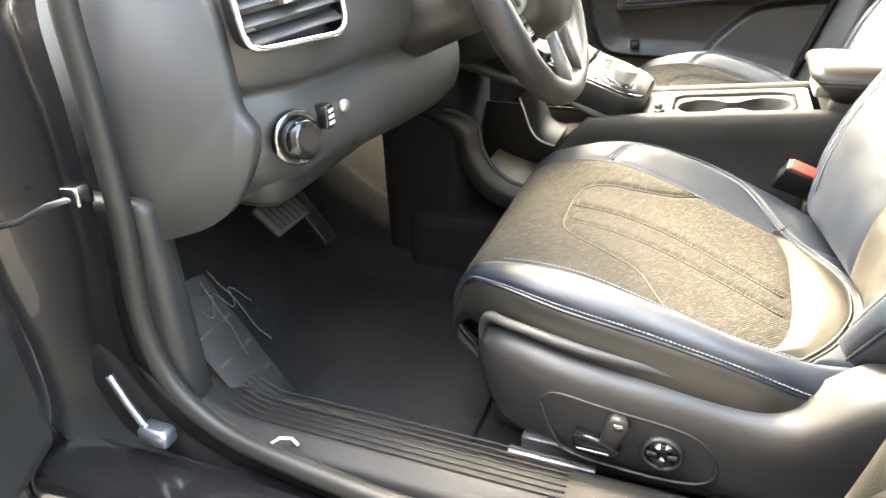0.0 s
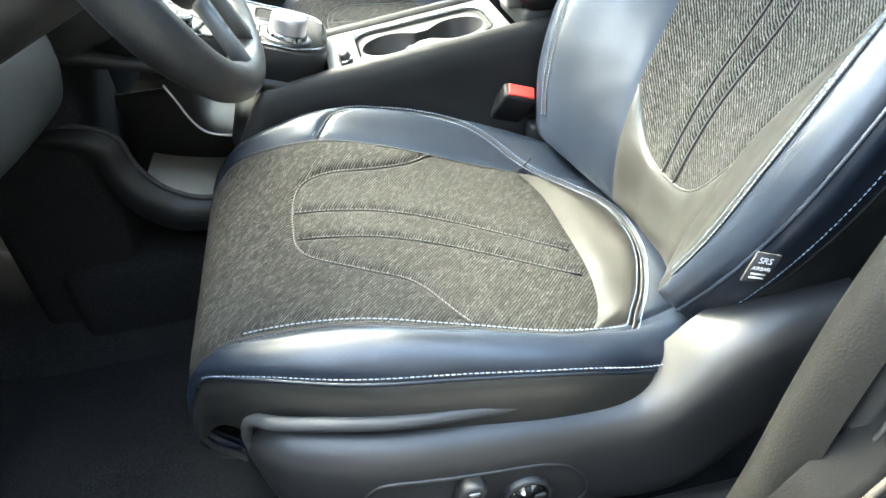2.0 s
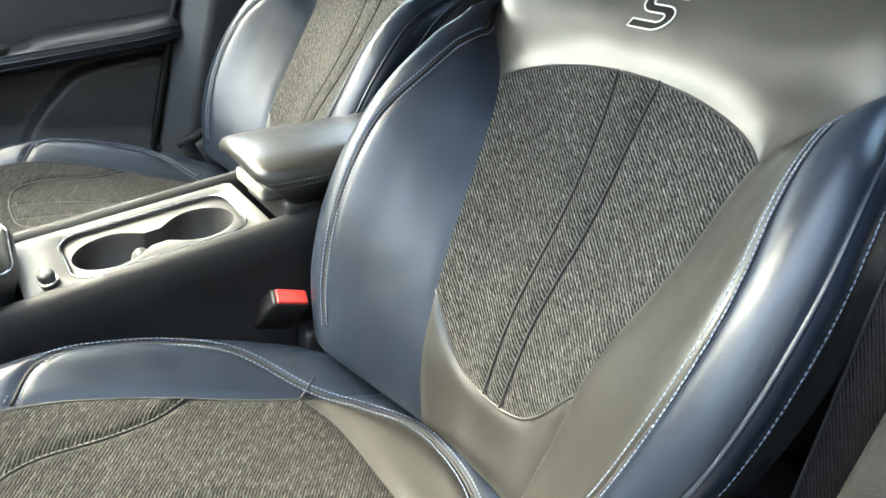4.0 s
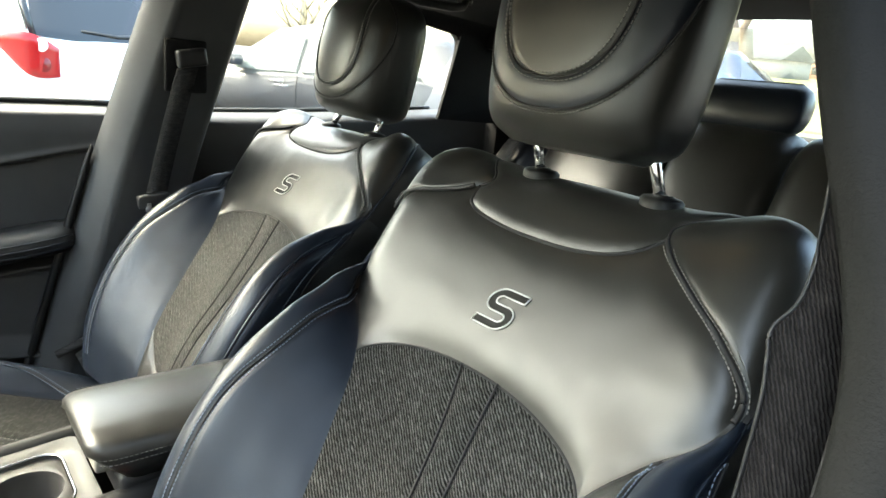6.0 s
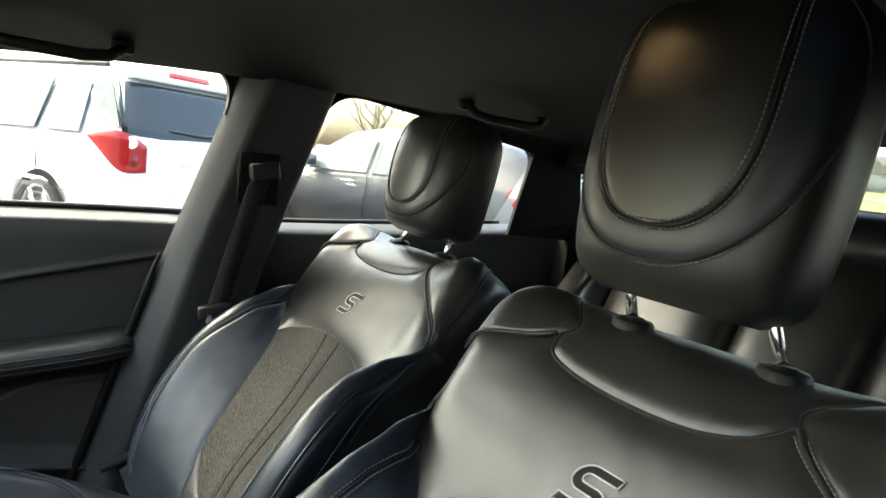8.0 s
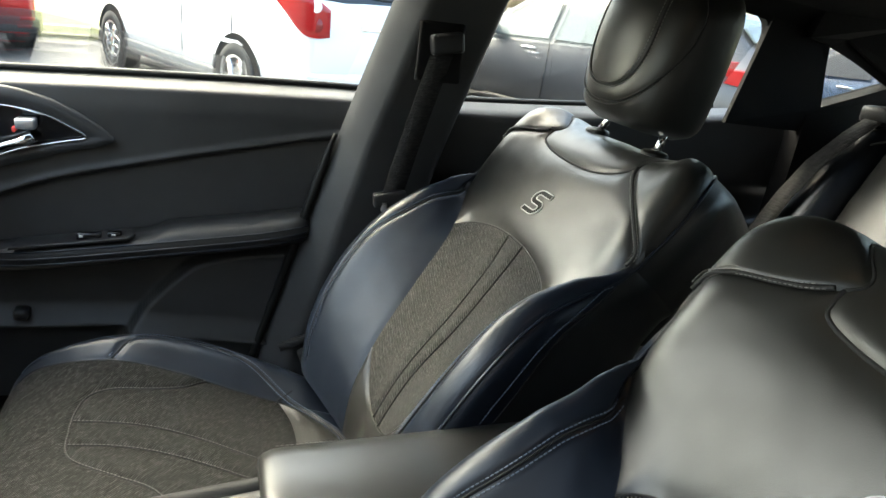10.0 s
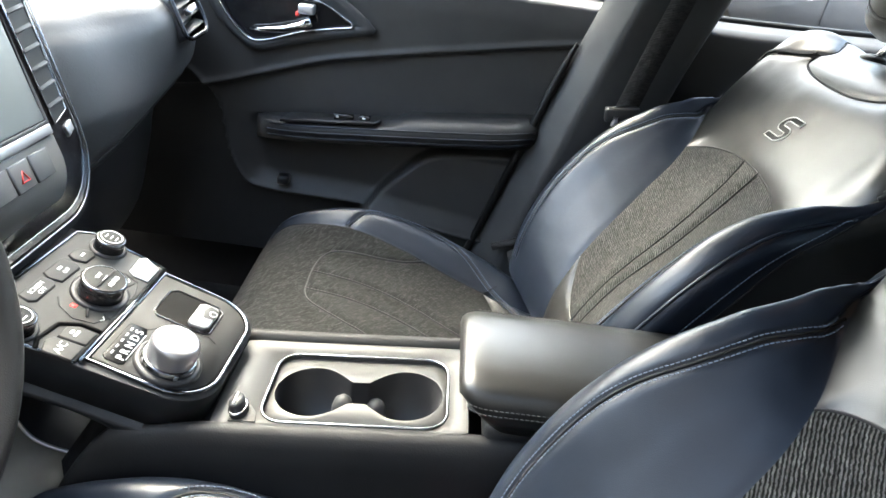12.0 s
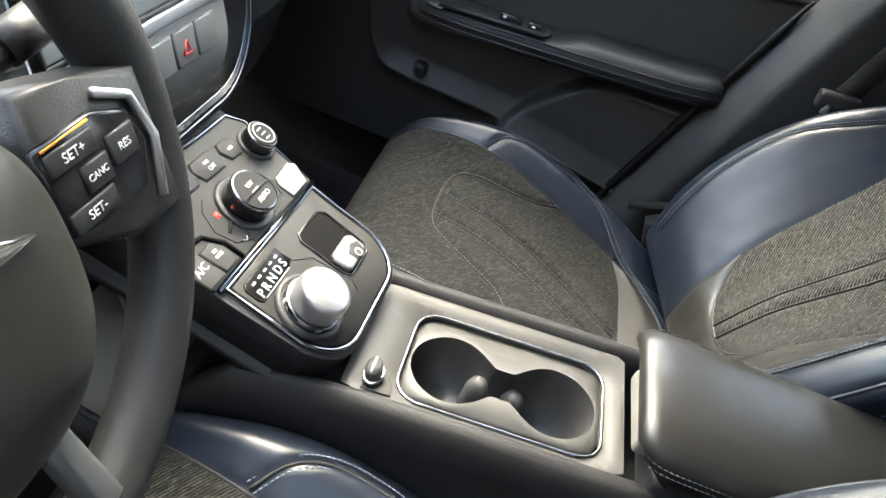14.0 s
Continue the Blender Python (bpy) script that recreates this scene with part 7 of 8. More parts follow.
wall("bonnet", sheet(lambda u, v: (-1.95 + 0.92 * u, -0.78 + 1.56 * v, 0.86 + 0.10 * u - 0.05 * (2 * v - 1) ** 4), 12, 12, ends=0), CAR_BLACK, "black painted car bonnet", "car bonnet")
wall("bulkhead", box(-0.98, -0.90, -0.72, 0.72, 0.20, 0.95, 0.02, 1), TRIM, "dark bulkhead ahead of the footwells", "car body")
wall("parcel_shelf", box(1.78, 2.25, -0.66, 0.66, 1.05, 1.09, 0.01, 1), HEADLINER, "black parcel shelf below the rear window", "parcel shelf")
wall("boot_wall", box(2.22, 2.28, -0.72, 0.72, 0.30, 1.08, 0.02, 1), CAR_BLACK, "black painted rear body", "car body")
wall("underside", box(-0.98, 2.25, -0.78, 0.80, 0.16, 0.19, 0.01, 1), HARD_BLACK, "dark underbody of the car", "car body")

# dome lamp and grab handles
dome = thing("dome_lamp", "lit warm dome lamp in the black roof lining", "ceiling lamp")
zc = roof_z(0.665, -0.16)
loop = smooth_loop([(0.620, -0.130), (0.636, -0.190), (0.680, -0.250), (0.715, -0.255), (0.718, -0.185), (0.668, -0.118)], 40)
part("lens", prism([Vector((x, y, zc - 0.008)) for x, y in loop][::-1], (0, 0, -0.006), 0.002), DOME, dome, "glowing warm lens")
part("lamp_frame", tube([Vector((x, y, zc - 0.008)) for x, y in loop], 0.006, 8, True), HARD_BLACK, dome)
bulb = new("dome_bulb", dome_data)
bulb.location = (0.67, -0.185, zc - 0.045)
bulb.parent = dome
HANDLE_DARK = moulded("dark_handle_plastic", (0.006, 0.006, 0.0065), 0.6, 400, 0.3, 0.2)
for x in (0.16, 1.08):
    y = 0.535
    g = thing("grab_handle", "folded black grab handle under the roof rail", "grab handle", "grab handles")
    z = roof_z(x + 0.12, y) - 0.004
    part("grip", tube([(x, y - 0.005, z), (x + 0.02, y - 0.02, z - 0.018), (x + 0.06, y - 0.026, z - 0.024), (x + 0.16, y - 0.026, z - 0.026), (x + 0.20, y - 0.02, z - 0.020), (x + 0.22, y - 0.005, z - 0.004)], 0.010, 10), HANDLE_DARK, g)
    for d in (0.0, 0.22):
        part("mount", box(x + d - 0.018, x + d + 0.018, y - 0.012, y + 0.01, z - 0.012, z + 0.01, 0.005, 2), HANDLE_DARK, g)

# ---- rear bench ----
bench = thing("rear_bench", "black leather rear bench seat with blue-black headrests", "car seat")
def bench_pt(y0, y1):
    def f(u, v):
        y = y0 + (y1 - y0) * v
        t = u
        x = table([(0, 1.42), (0.2, 1.47), (0.8, 1.66), (0.92, 1.715), (1, 1.77)], t)
        z = table([(0, 0.56), (0.2, 0.68), (0.8, 1.05), (0.92, 1.105), (1, 1.11)], t)
        edge = (2 * v - 1)
        return (x + 0.03 * edge**4, y, z - 0.02 * edge**6 - (0.0 if abs(y) < 0.5 else 0.05 * (abs(y) - 0.5) / 0.12) * t)
    return f
for y0, y1 in ((-0.62, -0.14), (-0.14, 0.14), (0.14, 0.525)):
    part("bench_back", sheet(bench_pt(y0, y1), 40, 30, 0.018, 0.03, 0.002, flip=False), BLACK_LEATHER, bench)
    part("bench_cushion", sheet(lambda u, v: (1.02 + 0.46 * u, y0 + (y1 - y0) * v, 0.50 + 0.06 * math.sin(min(1, u * 1.4) * 2.2) - 0.03 * u), 24, 20, 0.02, 0.03, 0.002), BLACK_LEATHER, bench)
for y in (-0.14, 0.14):
    part("bench_stitching", stitches([Vector(bench_pt(-0.14, 0.14)(0.1 + 0.85 * i / 30, 0.0 if y < 0 else 1.0)) + Vector((-0.004, 0, 0.003)) for i in range(31)], 0.008, 0.006, 0.001), BLUE_THREAD, bench)
part("bench_seam", tube([Vector(bench_pt(0.14, 0.62)(0.80, i / 20)) + Vector((-0.014, 0, 0.010)) for i in range(21)], 0.003, 6), SEAM_DARK, bench)
part("bench_bolster", sheet(lambda u, v: tuple(Vector(bench_pt(0.525, 0.66)(0.93 * u, v)) + Vector((-0.035 * math.sin(math.pi * v), 0, -0.02 * v))), 40, 16, 0.010, 0.02, 0.001), NAVY_LEATHER, bench, "blue-black leather side bolster")
part("bench_base", box(1.02, 1.75, -0.64, 0.64, 0.24, 0.52, 0.03, 2), TRIM, bench)
part("bench_rear", box(1.70, 1.80, -0.64, 0.64, 0.40, 1.07, 0.03, 2), TRIM, bench)
for y in (-0.38, 0.0, 0.38):
    def rest(u, v):
        a = 2 * math.pi * v
        c, s = math.cos(a), math.sin(a)
        w = table([(0, 0.10), (0.15, 0.125), (0.5, 0.135), (0.85, 0.125), (1, 0.10)], u)
        d = table([(0, 0.02), (0.15, 0.045), (0.5, 0.055), (0.85, 0.045), (1, 0.015)], u)
        e = 0.65
        return (1.745 + d * abs(s) ** e * (1 if s > 0 else -1) + 0.03 * u - (0.045 if y > 0.2 else 0.0), y + w * abs(c) ** e * (1 if c > 0 else -1), (1.105 if y < 0.2 else 1.025) + 0.12 * u)
    bm = sheet(rest, 20, 48, ends=0.5)
    bm.faces.new(bm.verts[-49:-1])
    part("headrest", bm, BLACK_LEATHER if y > 0.2 else NAVY_LEATHER, bench, "black leather headrest" if y > 0.2 else "blue-black leather headrest")
rb = thing("rear_belt", "black rear seat belt lying over the bench back", "seat belt")
part("webbing", loft([[Vector((x, y - 0.024, z)), Vector((x, y + 0.024, z)), Vector((x, y + 0.024, z + 0.002)), Vector((x, y - 0.024, z + 0.002))] for x, y, z in ((1.76, 0.56, 1.130), (1.69, 0.555, 1.118), (1.61, 0.560, 1.060), (1.56, 0.590, 0.985), (1.52, 0.610, 0.90), (1.44, 0.63, 0.72))]), BELT, rb)
part("belt_outlet", box(1.655, 1.73, 0.515, 0.60, 1.085, 1.125, 0.012, 2), HARD_BLACK, rb)
db = thing("driver_belt", "black seat belt hanging beside the driver's seat", "seat belt")
strap = [((0.640, -0.640, 1.20), (0.655, -0.650, 1.22)), ((0.592, -0.664, 1.088), (0.603, -0.682, 1.104)), ((0.573, -0.657, 1.056), (0.590, -0.690, 1.070)), ((0.568, -0.660, 1.038), (0.586, -0.695, 1.050)),
         ((0.560, -0.665, 1.00), (0.578, -0.700, 1.01)), ((0.535, -0.668, 0.86), (0.553, -0.703, 0.87)), ((0.50, -0.672, 0.60), (0.52, -0.706, 0.60))]
rows = []
for i in range(41):
    k = i / 40 * (len(strap) - 1)
    a, b = (Vector([table([(j, p[e][c]) for j, p in enumerate(strap)], k) for c in range(3)]) for e in (0, 1))
    n = Vector((-0.0012, -0.0006, 0.0004))
    rows.append([a, a.lerp(b, 0.5) + n * 1.5, b, b - n, a - n])
part("webbing", loft(rows), DRIVER_BELT, db)
for e in (0, 2):
    part("selvage", tube([r[e] for r in rows], 0.0014, 6), HARD_BLACK, db)

# opened driver's door, hinged ahead of the pillar
ddoor = thing("driver_door", "black driver's door standing open", "car door", at=(-0.70, -0.84, 0))
ddoor.rotation_euler = (0, 0, radians(-66))
part("door_panel", box(0.0, 1.12, -0.06, 0.02, 0.32, 1.00, 0.03, 3), TRIM, ddoor)
part("door_skin", box(-0.02, 1.14, -0.10, -0.06, 0.22, 0.98, 0.02, 2), CAR_BLACK, ddoor)
part("door_armrest", box(0.35, 0.95, 0.02, 0.09, 0.70, 0.76, 0.02, 3), BLACK_LEATHER, ddoor)

# labels on the driver's door pillar
lab = thing("pillar_label", "white printed labels on the door pillar", "sticker")
def lab_m(x, y, z, rz, rot):
    return Matrix.Translation((x, y, z)) @ Euler((0, 0, radians(rz))).to_matrix().to_4x4() @ Euler((radians(90), 0, 0)).to_matrix().to_4x4() @ Euler((0, 0, radians(rot))).to_matrix().to_4x4()
def sticker(x, z, w, h, rot, bars):
    m = lab_m(x, -0.8105, z, 0, rot)
    outline = []
    for sx, sy in ((1, 1), (-1, 1), (-1, -1), (1, -1)):
        for k in range(5):
            a = math.atan2(sy, sx) + radians(-45 + 22.5 * k)
            outline.append(Vector((sx * (w - 0.004) + 0.004 * math.cos(a), sy * (h - 0.004) + 0.004 * math.sin(a), -0.0006)))
    bm = prism(outline, (0, 0, 0.0012))
    bm.transform(m)
    sheet_ob = part("label_sheet", bm, LABEL_WHITE, lab, smooth=False)
    bm = bmesh.new()
    for x0, x1, y0, y1 in bars:
        box(x0, x1, y0, y1, 0.0006, 0.0009, bm=bm)
    bm.transform(m)
    part("label_print", bm, INK, sheet_ob)
rnd = random.Random(5)
lines = []
for k, (col, end) in enumerate(((-0.027, 0.9), (-0.0225, 0.35), (-0.016, 0.1), (-0.0115, 0.75), (-0.007, 0.0), (0.008, 0.6), (0.0125, 0.65), (0.017, 0.3), (0.0215, 0.2))):
    y = -0.034
    while y < -0.034 + 0.068 * end * 0.5 + 0.030:
        step = rnd.uniform(0.003, 0.009)
        lines.append((col, col + 0.0021, y, y + step))
        y += step + 0.0013
sticker(0.4375, 0.507, 0.0345, 0.0415, -31, lines)
lines = []
y = -0.048
while y < 0.044:
    step = rnd.choice((0.0008, 0.0008, 0.0016, 0.0024))
    lines.append((-0.016, 0.006, y, y + step))
    y += step + rnd.choice((0.0008, 0.0012, 0.0016))
for y in (-0.03, -0.012, 0.004, 0.024):
    lines.append((0.011, 0.014, y, y + 0.012))
sticker(0.3755, 0.417, 0.0255, 0.054, -31, lines)

# striker loop on the same pillar
st = thing("striker_loop", "bare metal striker loop on the door jamb", "striker")
part("loop", tube([(0.455, -0.806, 0.640), (0.430, -0.824, 0.640), (0.420, -0.828, 0.640), (0.418, -0.830, 0.632), (0.434, -0.830, 0.600), (0.443, -0.824, 0.592), (0.470, -0.806, 0.592)], 0.0052, 8), SATIN, st)
part("plate", prism([Vector((x, -0.806, z)) for x, z in ((0.452, 0.650), (0.470, 0.648), (0.486, 0.570), (0.462, 0.575))], (0, -0.004, 0), 0.001), SATIN, st)

# ---- outside ----
def ground_mat():
    m = shader("asphalt", (0.10, 0.10, 0.10), 0.9)
    nt, nodes, links, b = tools(m)
    v = coords(nt)
    links.new(ramp(nt, noise_tex(nt, v, 0.6, 6), [(0.35, (0.10, 0.10, 0.098)), (0.65, (0.17, 0.168, 0.16))]), b.inputs["Base Color"])
    bp = bump(nt, noise_tex(nt, v, 90, 3), 0.6, 0.01)
    links.new(bp.outputs[0], b.inputs["Normal"])
    return m
# added wall, never in view: cuts low sky light through the open door
BLOCKER_DARK = moulded("dark_wall_paint", (0.045, 0.046, 0.048), 0.7, 60, 0.4)
tagged(part("wall_side", box(-2.4, 2.8, -2.35, -2.15, 0.0, 2.5, 0.02, 2), BLOCKER_DARK), "plain dark painted wall beside the parking space", "wall", "", "structure")
tagged(part("ground", sheet(lambda u, v: (-400 + 800 * u, -400 + 800 * v, 0.0), 8, 8, ends=0), ground_mat()), "grey asphalt car park", "ground", "", "structure")
GRASS = shader("grass", (0.16, 0.17, 0.06), 0.95)
nt, nodes, links, b = tools(GRASS)
links.new(ramp(nt, noise_tex(nt, coords(nt), 3.0, 8, 0.7), [(0.3, (0.20, 0.17, 0.08)), (0.55, (0.13, 0.15, 0.045)), (0.75, (0.26, 0.23, 0.12))]), b.inputs["Base Color"])
def strip(name, mat_, label, pts, z):
    return tagged(part(name, prism([Vector((x, y, z - 0.12)) for x, y in pts], (0, 0, 0.12), 0.0), mat_, smooth=False), label, "ground", "", "structure")
strip("grass_verge", GRASS, "dry winter grass verge beyond the parked cars", [(-40, 10.6), (-4, 10.2), (10, 14.5), (40, 24), (40, 30), (-40, 24)], 0.14)
strip("far_field", GRASS, "flat dry grass field in the distance", [(14, 2), (90, -30), (300, -60), (300, 160), (30, 40), (14, 12)], 0.10)
KERB = moulded("concrete", (0.42, 0.40, 0.37), 0.85, 40, 0.6)
strip("kerb", KERB, "pale concrete kerb along the verge", [(-40, 10.4), (-4, 10.0), (10, 14.3), (10, 14.5), (-4, 10.2), (-40, 10.6)], 0.17)

PAINT_WHITE = shader("white_car_paint", (0.66, 0.66, 0.67), 0.25, Coat_Weight=0.5)
PAINT_GREY = shader("grey_car_paint", (0.055, 0.057, 0.062), 0.32, 0.2, Coat_Weight=0.3)
PAINT_RED = shader("red_car_paint", (0.35, 0.02, 0.02), 0.25, Coat_Weight=0.5)
PAINT_BLUE = shader("blue_car_paint", (0.06, 0.09, 0.15), 0.25, Coat_Weight=0.5)
TINT = shader("dark_tinted_glass", (0.02, 0.022, 0.025), 0.06)
LIGHT_GLASS = shader("grey_car_glass", (0.10, 0.125, 0.13), 0.06)
TYRE = moulded("tyre", (0.025, 0.025, 0.026), 0.8, 80, 0.5)
LAMP_RED = shader("red_lamp", (0.30, 0.008, 0.01), 0.12)
LAMP_DEEP = shader("deep_red_lamp", (0.16, 0.004, 0.006), 0.15)
SIDE_GLASS = shader("suv_side_glass", (0.13, 0.14, 0.14), 0.25, 0.0, 0.08)
LAMP_CLEAR = shader("clear_lamp", (0.85, 0.80, 0.78), 0.15)
PLATE = shader("yellow_plate", (0.75, 0.62, 0.10), 0.5)


def car_body(length, width, profile, sill):
    """Half-sections along the length; x from the rear (0) to the front."""
    rings = []
    for x, zb, belt, roof, wl, wr in profile:
        half = [(wl * 0.86, sill), (wl * 0.97, sill + 0.10), (wl, zb), (wl * 0.985, belt - 0.03), (wl * 0.965, belt)]
        half += [(wl * 0.965 + (wr - wl * 0.965) * t, belt + (roof - belt) * t) for t in (0.25, 0.5, 0.75, 0.92)]
        half += [(wr * 0.80, roof + 0.028), (wr * 0.4, roof + 0.045), (0, roof + 0.05)]
        rings.append([Vector((x, y, z)) for y, z in half] + [Vector((x, -y, z)) for y, z in half[-2::-1]])
    return loft(rings, True, True)


def car(name, label, paint, glassm, m, profile, wheels, r, length, windows, lamps, plate=None, extras=(), sill=0.24):
    c = thing(name, label, "car")
    c.matrix_world = m
    part("body", car_body(length, 0, profile, sill), paint, c)
    def outward(pts):
        n = (Vector(pts[1]) - Vector(pts[0])).cross(Vector(pts[2]) - Vector(pts[0])).normalized()
        return n if n.dot(Vector(pts[0]) - Vector((length / 2, 0, 0.8))) > 0 else -n
    for pts in windows:
        part("window", prism([Vector(p) for p in pts], outward(pts) * 0.012, 0.0), glassm, c, smooth=False)
    for pts, mat_ in lamps:
        part("lamp", prism([Vector(p) for p in pts], outward(pts) * 0.03, 0.008), mat_, c)
    for x in wheels:
        for s in (-1, 1):
            wm = pose(x, s * (profile[3][4] - 0.10), r, -90 * s, 0, 0)
            part("wheel_arch", turned([(0, 0.104), (r * 1.17, 0.104), (r * 1.17, 0.09)], wm, 40), HARD_BLACK, c)
            w = part("wheel", turned([(r * 0.66, -0.10), (r * 0.92, -0.10), (r, -0.06), (r, 0.08), (r * 0.94, 0.112), (r * 0.70, 0.116), (r * 0.66, 0.10)], wm, 48), TYRE, c, "black tyre")
            part("rim", turned([(r * 0.68, 0.114), (r * 0.64, 0.118), (r * 0.60, 0.095), (r * 0.2, 0.09), (0, 0.09)], wm, 48), SATIN, w, "silver alloy rim")
            for k in range(5):
                bm = box(r * 0.05, r * 0.65, -r * 0.10, r * 0.10, 0.088, 0.122, 0.008, 1)
                bm.transform(wm @ pose(0, 0, 0, 0, 0, 72 * k + 18))
                part("spoke", bm, CHROME, w)
    for nm, bmx, mat_ in extras:
        part(nm, bmx, mat_, c)
    if plate:
        p = part("number_plate", box(*plate), PLATE, c, "yellow plate with dark bars")
        x0, x1, y0, y1, z0, z1 = plate
        part("plate_bars", box(x0 - 0.004, x0, y0 * 0.75, y1 * 0.75, z0 + 0.03, z1 - 0.03), PRINT_GREY, p)
    return c


# white SUV: rear towards +x of our car, nose away from us
suv_profile = [(0.0, 0.55, 1.00, 1.02, 0.80, 0.70), (0.06, 0.62, 1.06, 1.10, 0.86, 0.74), (0.16, 0.66, 1.08, 1.235, 0.89, 0.72), (0.42, 0.68, 1.09, 1.585, 0.915, 0.66), (0.95, 0.70, 1.08, 1.63, 0.92, 0.68), (2.2, 0.70, 1.04, 1.63, 0.92, 0.69), (2.75, 0.70, 1.02, 1.55, 0.92, 0.67),
               (3.35, 0.70, 1.00, 1.12, 0.92, 0.66), (3.5, 0.68, 0.99, 1.01, 0.92, 0.80), (4.35, 0.62, 0.92, 0.93, 0.88, 0.74), (4.70, 0.52, 0.74, 0.75, 0.74, 0.60), (4.77, 0.48, 0.60, 0.61, 0.66, 0.52)]
suv_win = [[(0.50, 0.893, 1.12), (1.05, 0.90, 1.11), (1.05, 0.74, 1.52), (0.62, 0.73, 1.50)], [(1.12, 0.90, 1.11), (2.0, 0.90, 1.08), (2.0, 0.745, 1.54), (1.12, 0.745, 1.53)], [(2.06, 0.90, 1.08), (3.1, 0.90, 1.05), (2.65, 0.74, 1.50), (2.06, 0.745, 1.54)],
           [(0.15, 0.785, 1.185), (0.46, 0.818, 1.27), (0.66, 0.724, 1.50), (0.42, 0.690, 1.53)]]
LAMP_RUN = [(-0.012, 0.66, 0.87, 1.07), (-0.010, 0.78, 0.86, 1.135), (0.03, 0.86, 0.875, 1.165), (0.10, 0.898, 0.93, 1.17), (0.20, 0.920, 1.01, 1.165), (0.34, 0.934, 1.10, 1.13)]
def lamp_pt(u, v):
    x, y, lo, hi = (table([(j, p[c]) for j, p in enumerate(LAMP_RUN)], u * 5) for c in range(4))
    return (x, y, lo + (hi - lo) * v)
def rear_glass_pt(u, v):
    y = (-0.72 + 1.50 * u) * (1 - 0.20 * v)
    return (0.052 + 0.275 * v + 0.05 * abs((2 * u - 1)) ** 5, y, 1.125 + 0.43 * v + 0.03 * (1 - v) * abs(2 * u - 1) ** 4)
lamp_face = Vector((-0.86, 0.50, 0.05)).to_track_quat("Z", "Y").to_matrix().to_4x4()
suv_lamps = [([(0.02, -0.80, 0.90), (0.02, -0.60, 0.86), (0.08, -0.64, 1.12), (0.10, -0.82, 1.16)], LAMP_RED), ([(0.40, -0.20, 1.635), (0.40, 0.20, 1.635), (0.44, 0.20, 1.675), (0.44, -0.20, 1.675)], LAMP_RED)]
suv_extra = [("tail_lamp", sheet(lamp_pt, 36, 16, 0.022, 0.02, ends=0.2, flip=True), LAMP_RED), ("reversing_lamp", turned([(0.046, 0.0), (0.046, 0.022), (0.040, 0.027), (0, 0.029)], Matrix.Translation((-0.002, 0.795, 1.085)) @ lamp_face, 28), LAMP_CLEAR), ("brake_lamp", turned([(0.056, 0.0), (0.056, 0.018), (0.050, 0.024), (0, 0.026)], Matrix.Translation((-0.004, 0.79, 0.955)) @ lamp_face, 28), LAMP_DEEP),
             ("rear_window", sheet(rear_glass_pt, 24, 14, 0.012, 0.02, ends=0.2, flip=True), TINT), ("spoiler", box(0.30, 0.46, -0.60, 0.60, 1.585, 1.635, 0.02, 3), PAINT_WHITE), ("corner_post", tube([(0.10, 0.775, 1.15), (0.24, 0.74, 1.36), (0.38, 0.68, 1.54)], 0.022, 8), TINT), ("bumper", box(-0.04, 0.30, -0.86, 0.86, 0.36, 0.60, 0.05, 3), PAINT_WHITE), ("lower_trim", box(0.25, 4.6, -0.93, 0.93, 0.24, 0.38, 0.03, 2), TRIM_GREY), ("reflector", box(-0.05, -0.035, 0.55, 0.78, 0.42, 0.46), LAMP_RED), ("wiper", tube([(0.085, 0.40, 1.205), (0.075, 0.10, 1.185), (0.085, -0.16, 1.20)], 0.022, 8, taper=lambda q: 0.4 + 0.6 * q), HARD_BLACK),
             ("trim_bar", box(-0.005, 0.03, -0.35, 0.35, 0.93, 0.96, 0.005, 1), CHROME), ("door_gap", box(2.022, 2.027, 0.915, 0.9215, 0.45, 1.05), TRIM_GREY), ("door_gap", box(1.055, 1.060, 0.915, 0.9215, 0.75, 1.05), TRIM_GREY), ("handle", box(1.12, 1.30, 0.925, 0.945, 0.93, 0.96, 0.006, 1), PAINT_WHITE), ("handle", box(2.12, 2.30, 0.925, 0.945, 0.92, 0.95, 0.006, 1), PAINT_WHITE),
             ("roof_rail", box(0.6, 2.6, 0.60, 0.64, 1.66, 1.70, 0.01, 1), TRIM_GREY)]
HEAD = 115.5
car("suv", "white parked SUV with red tail lamps and tinted rear glass", PAINT_WHITE, SIDE_GLASS, pose(1.77, 5.18, 0, 0, 0, HEAD), suv_profile, (0.98, 3.84), 0.36, 4.77, suv_win, suv_lamps, (-0.045, -0.035, -0.14, 0.14, 0.80, 0.93), suv_extra)
hatch_profile = [(0.0, 0.50, 0.86, 0.88, 0.74, 0.62), (0.06, 0.56, 0.94, 1.00, 0.82, 0.66), (0.22, 0.60, 0.97, 1.13, 0.86, 0.62), (0.55, 0.62, 0.98, 1.39, 0.885, 0.60), (1.0, 0.64, 0.97, 1.44, 0.89, 0.62), (2.1, 0.64, 0.94, 1.45, 0.89, 0.63), (2.6, 0.64, 0.92, 1.36, 0.89, 0.61),
                 (3.2, 0.64, 0.90, 1.02, 0.89, 0.60), (3.35, 0.62, 0.89, 0.91, 0.88, 0.76), (4.1, 0.56, 0.80, 0.81, 0.84, 0.70), (4.40, 0.48, 0.66, 0.67, 0.72, 0.58), (4.46, 0.45, 0.55, 0.56, 0.62, 0.5)]
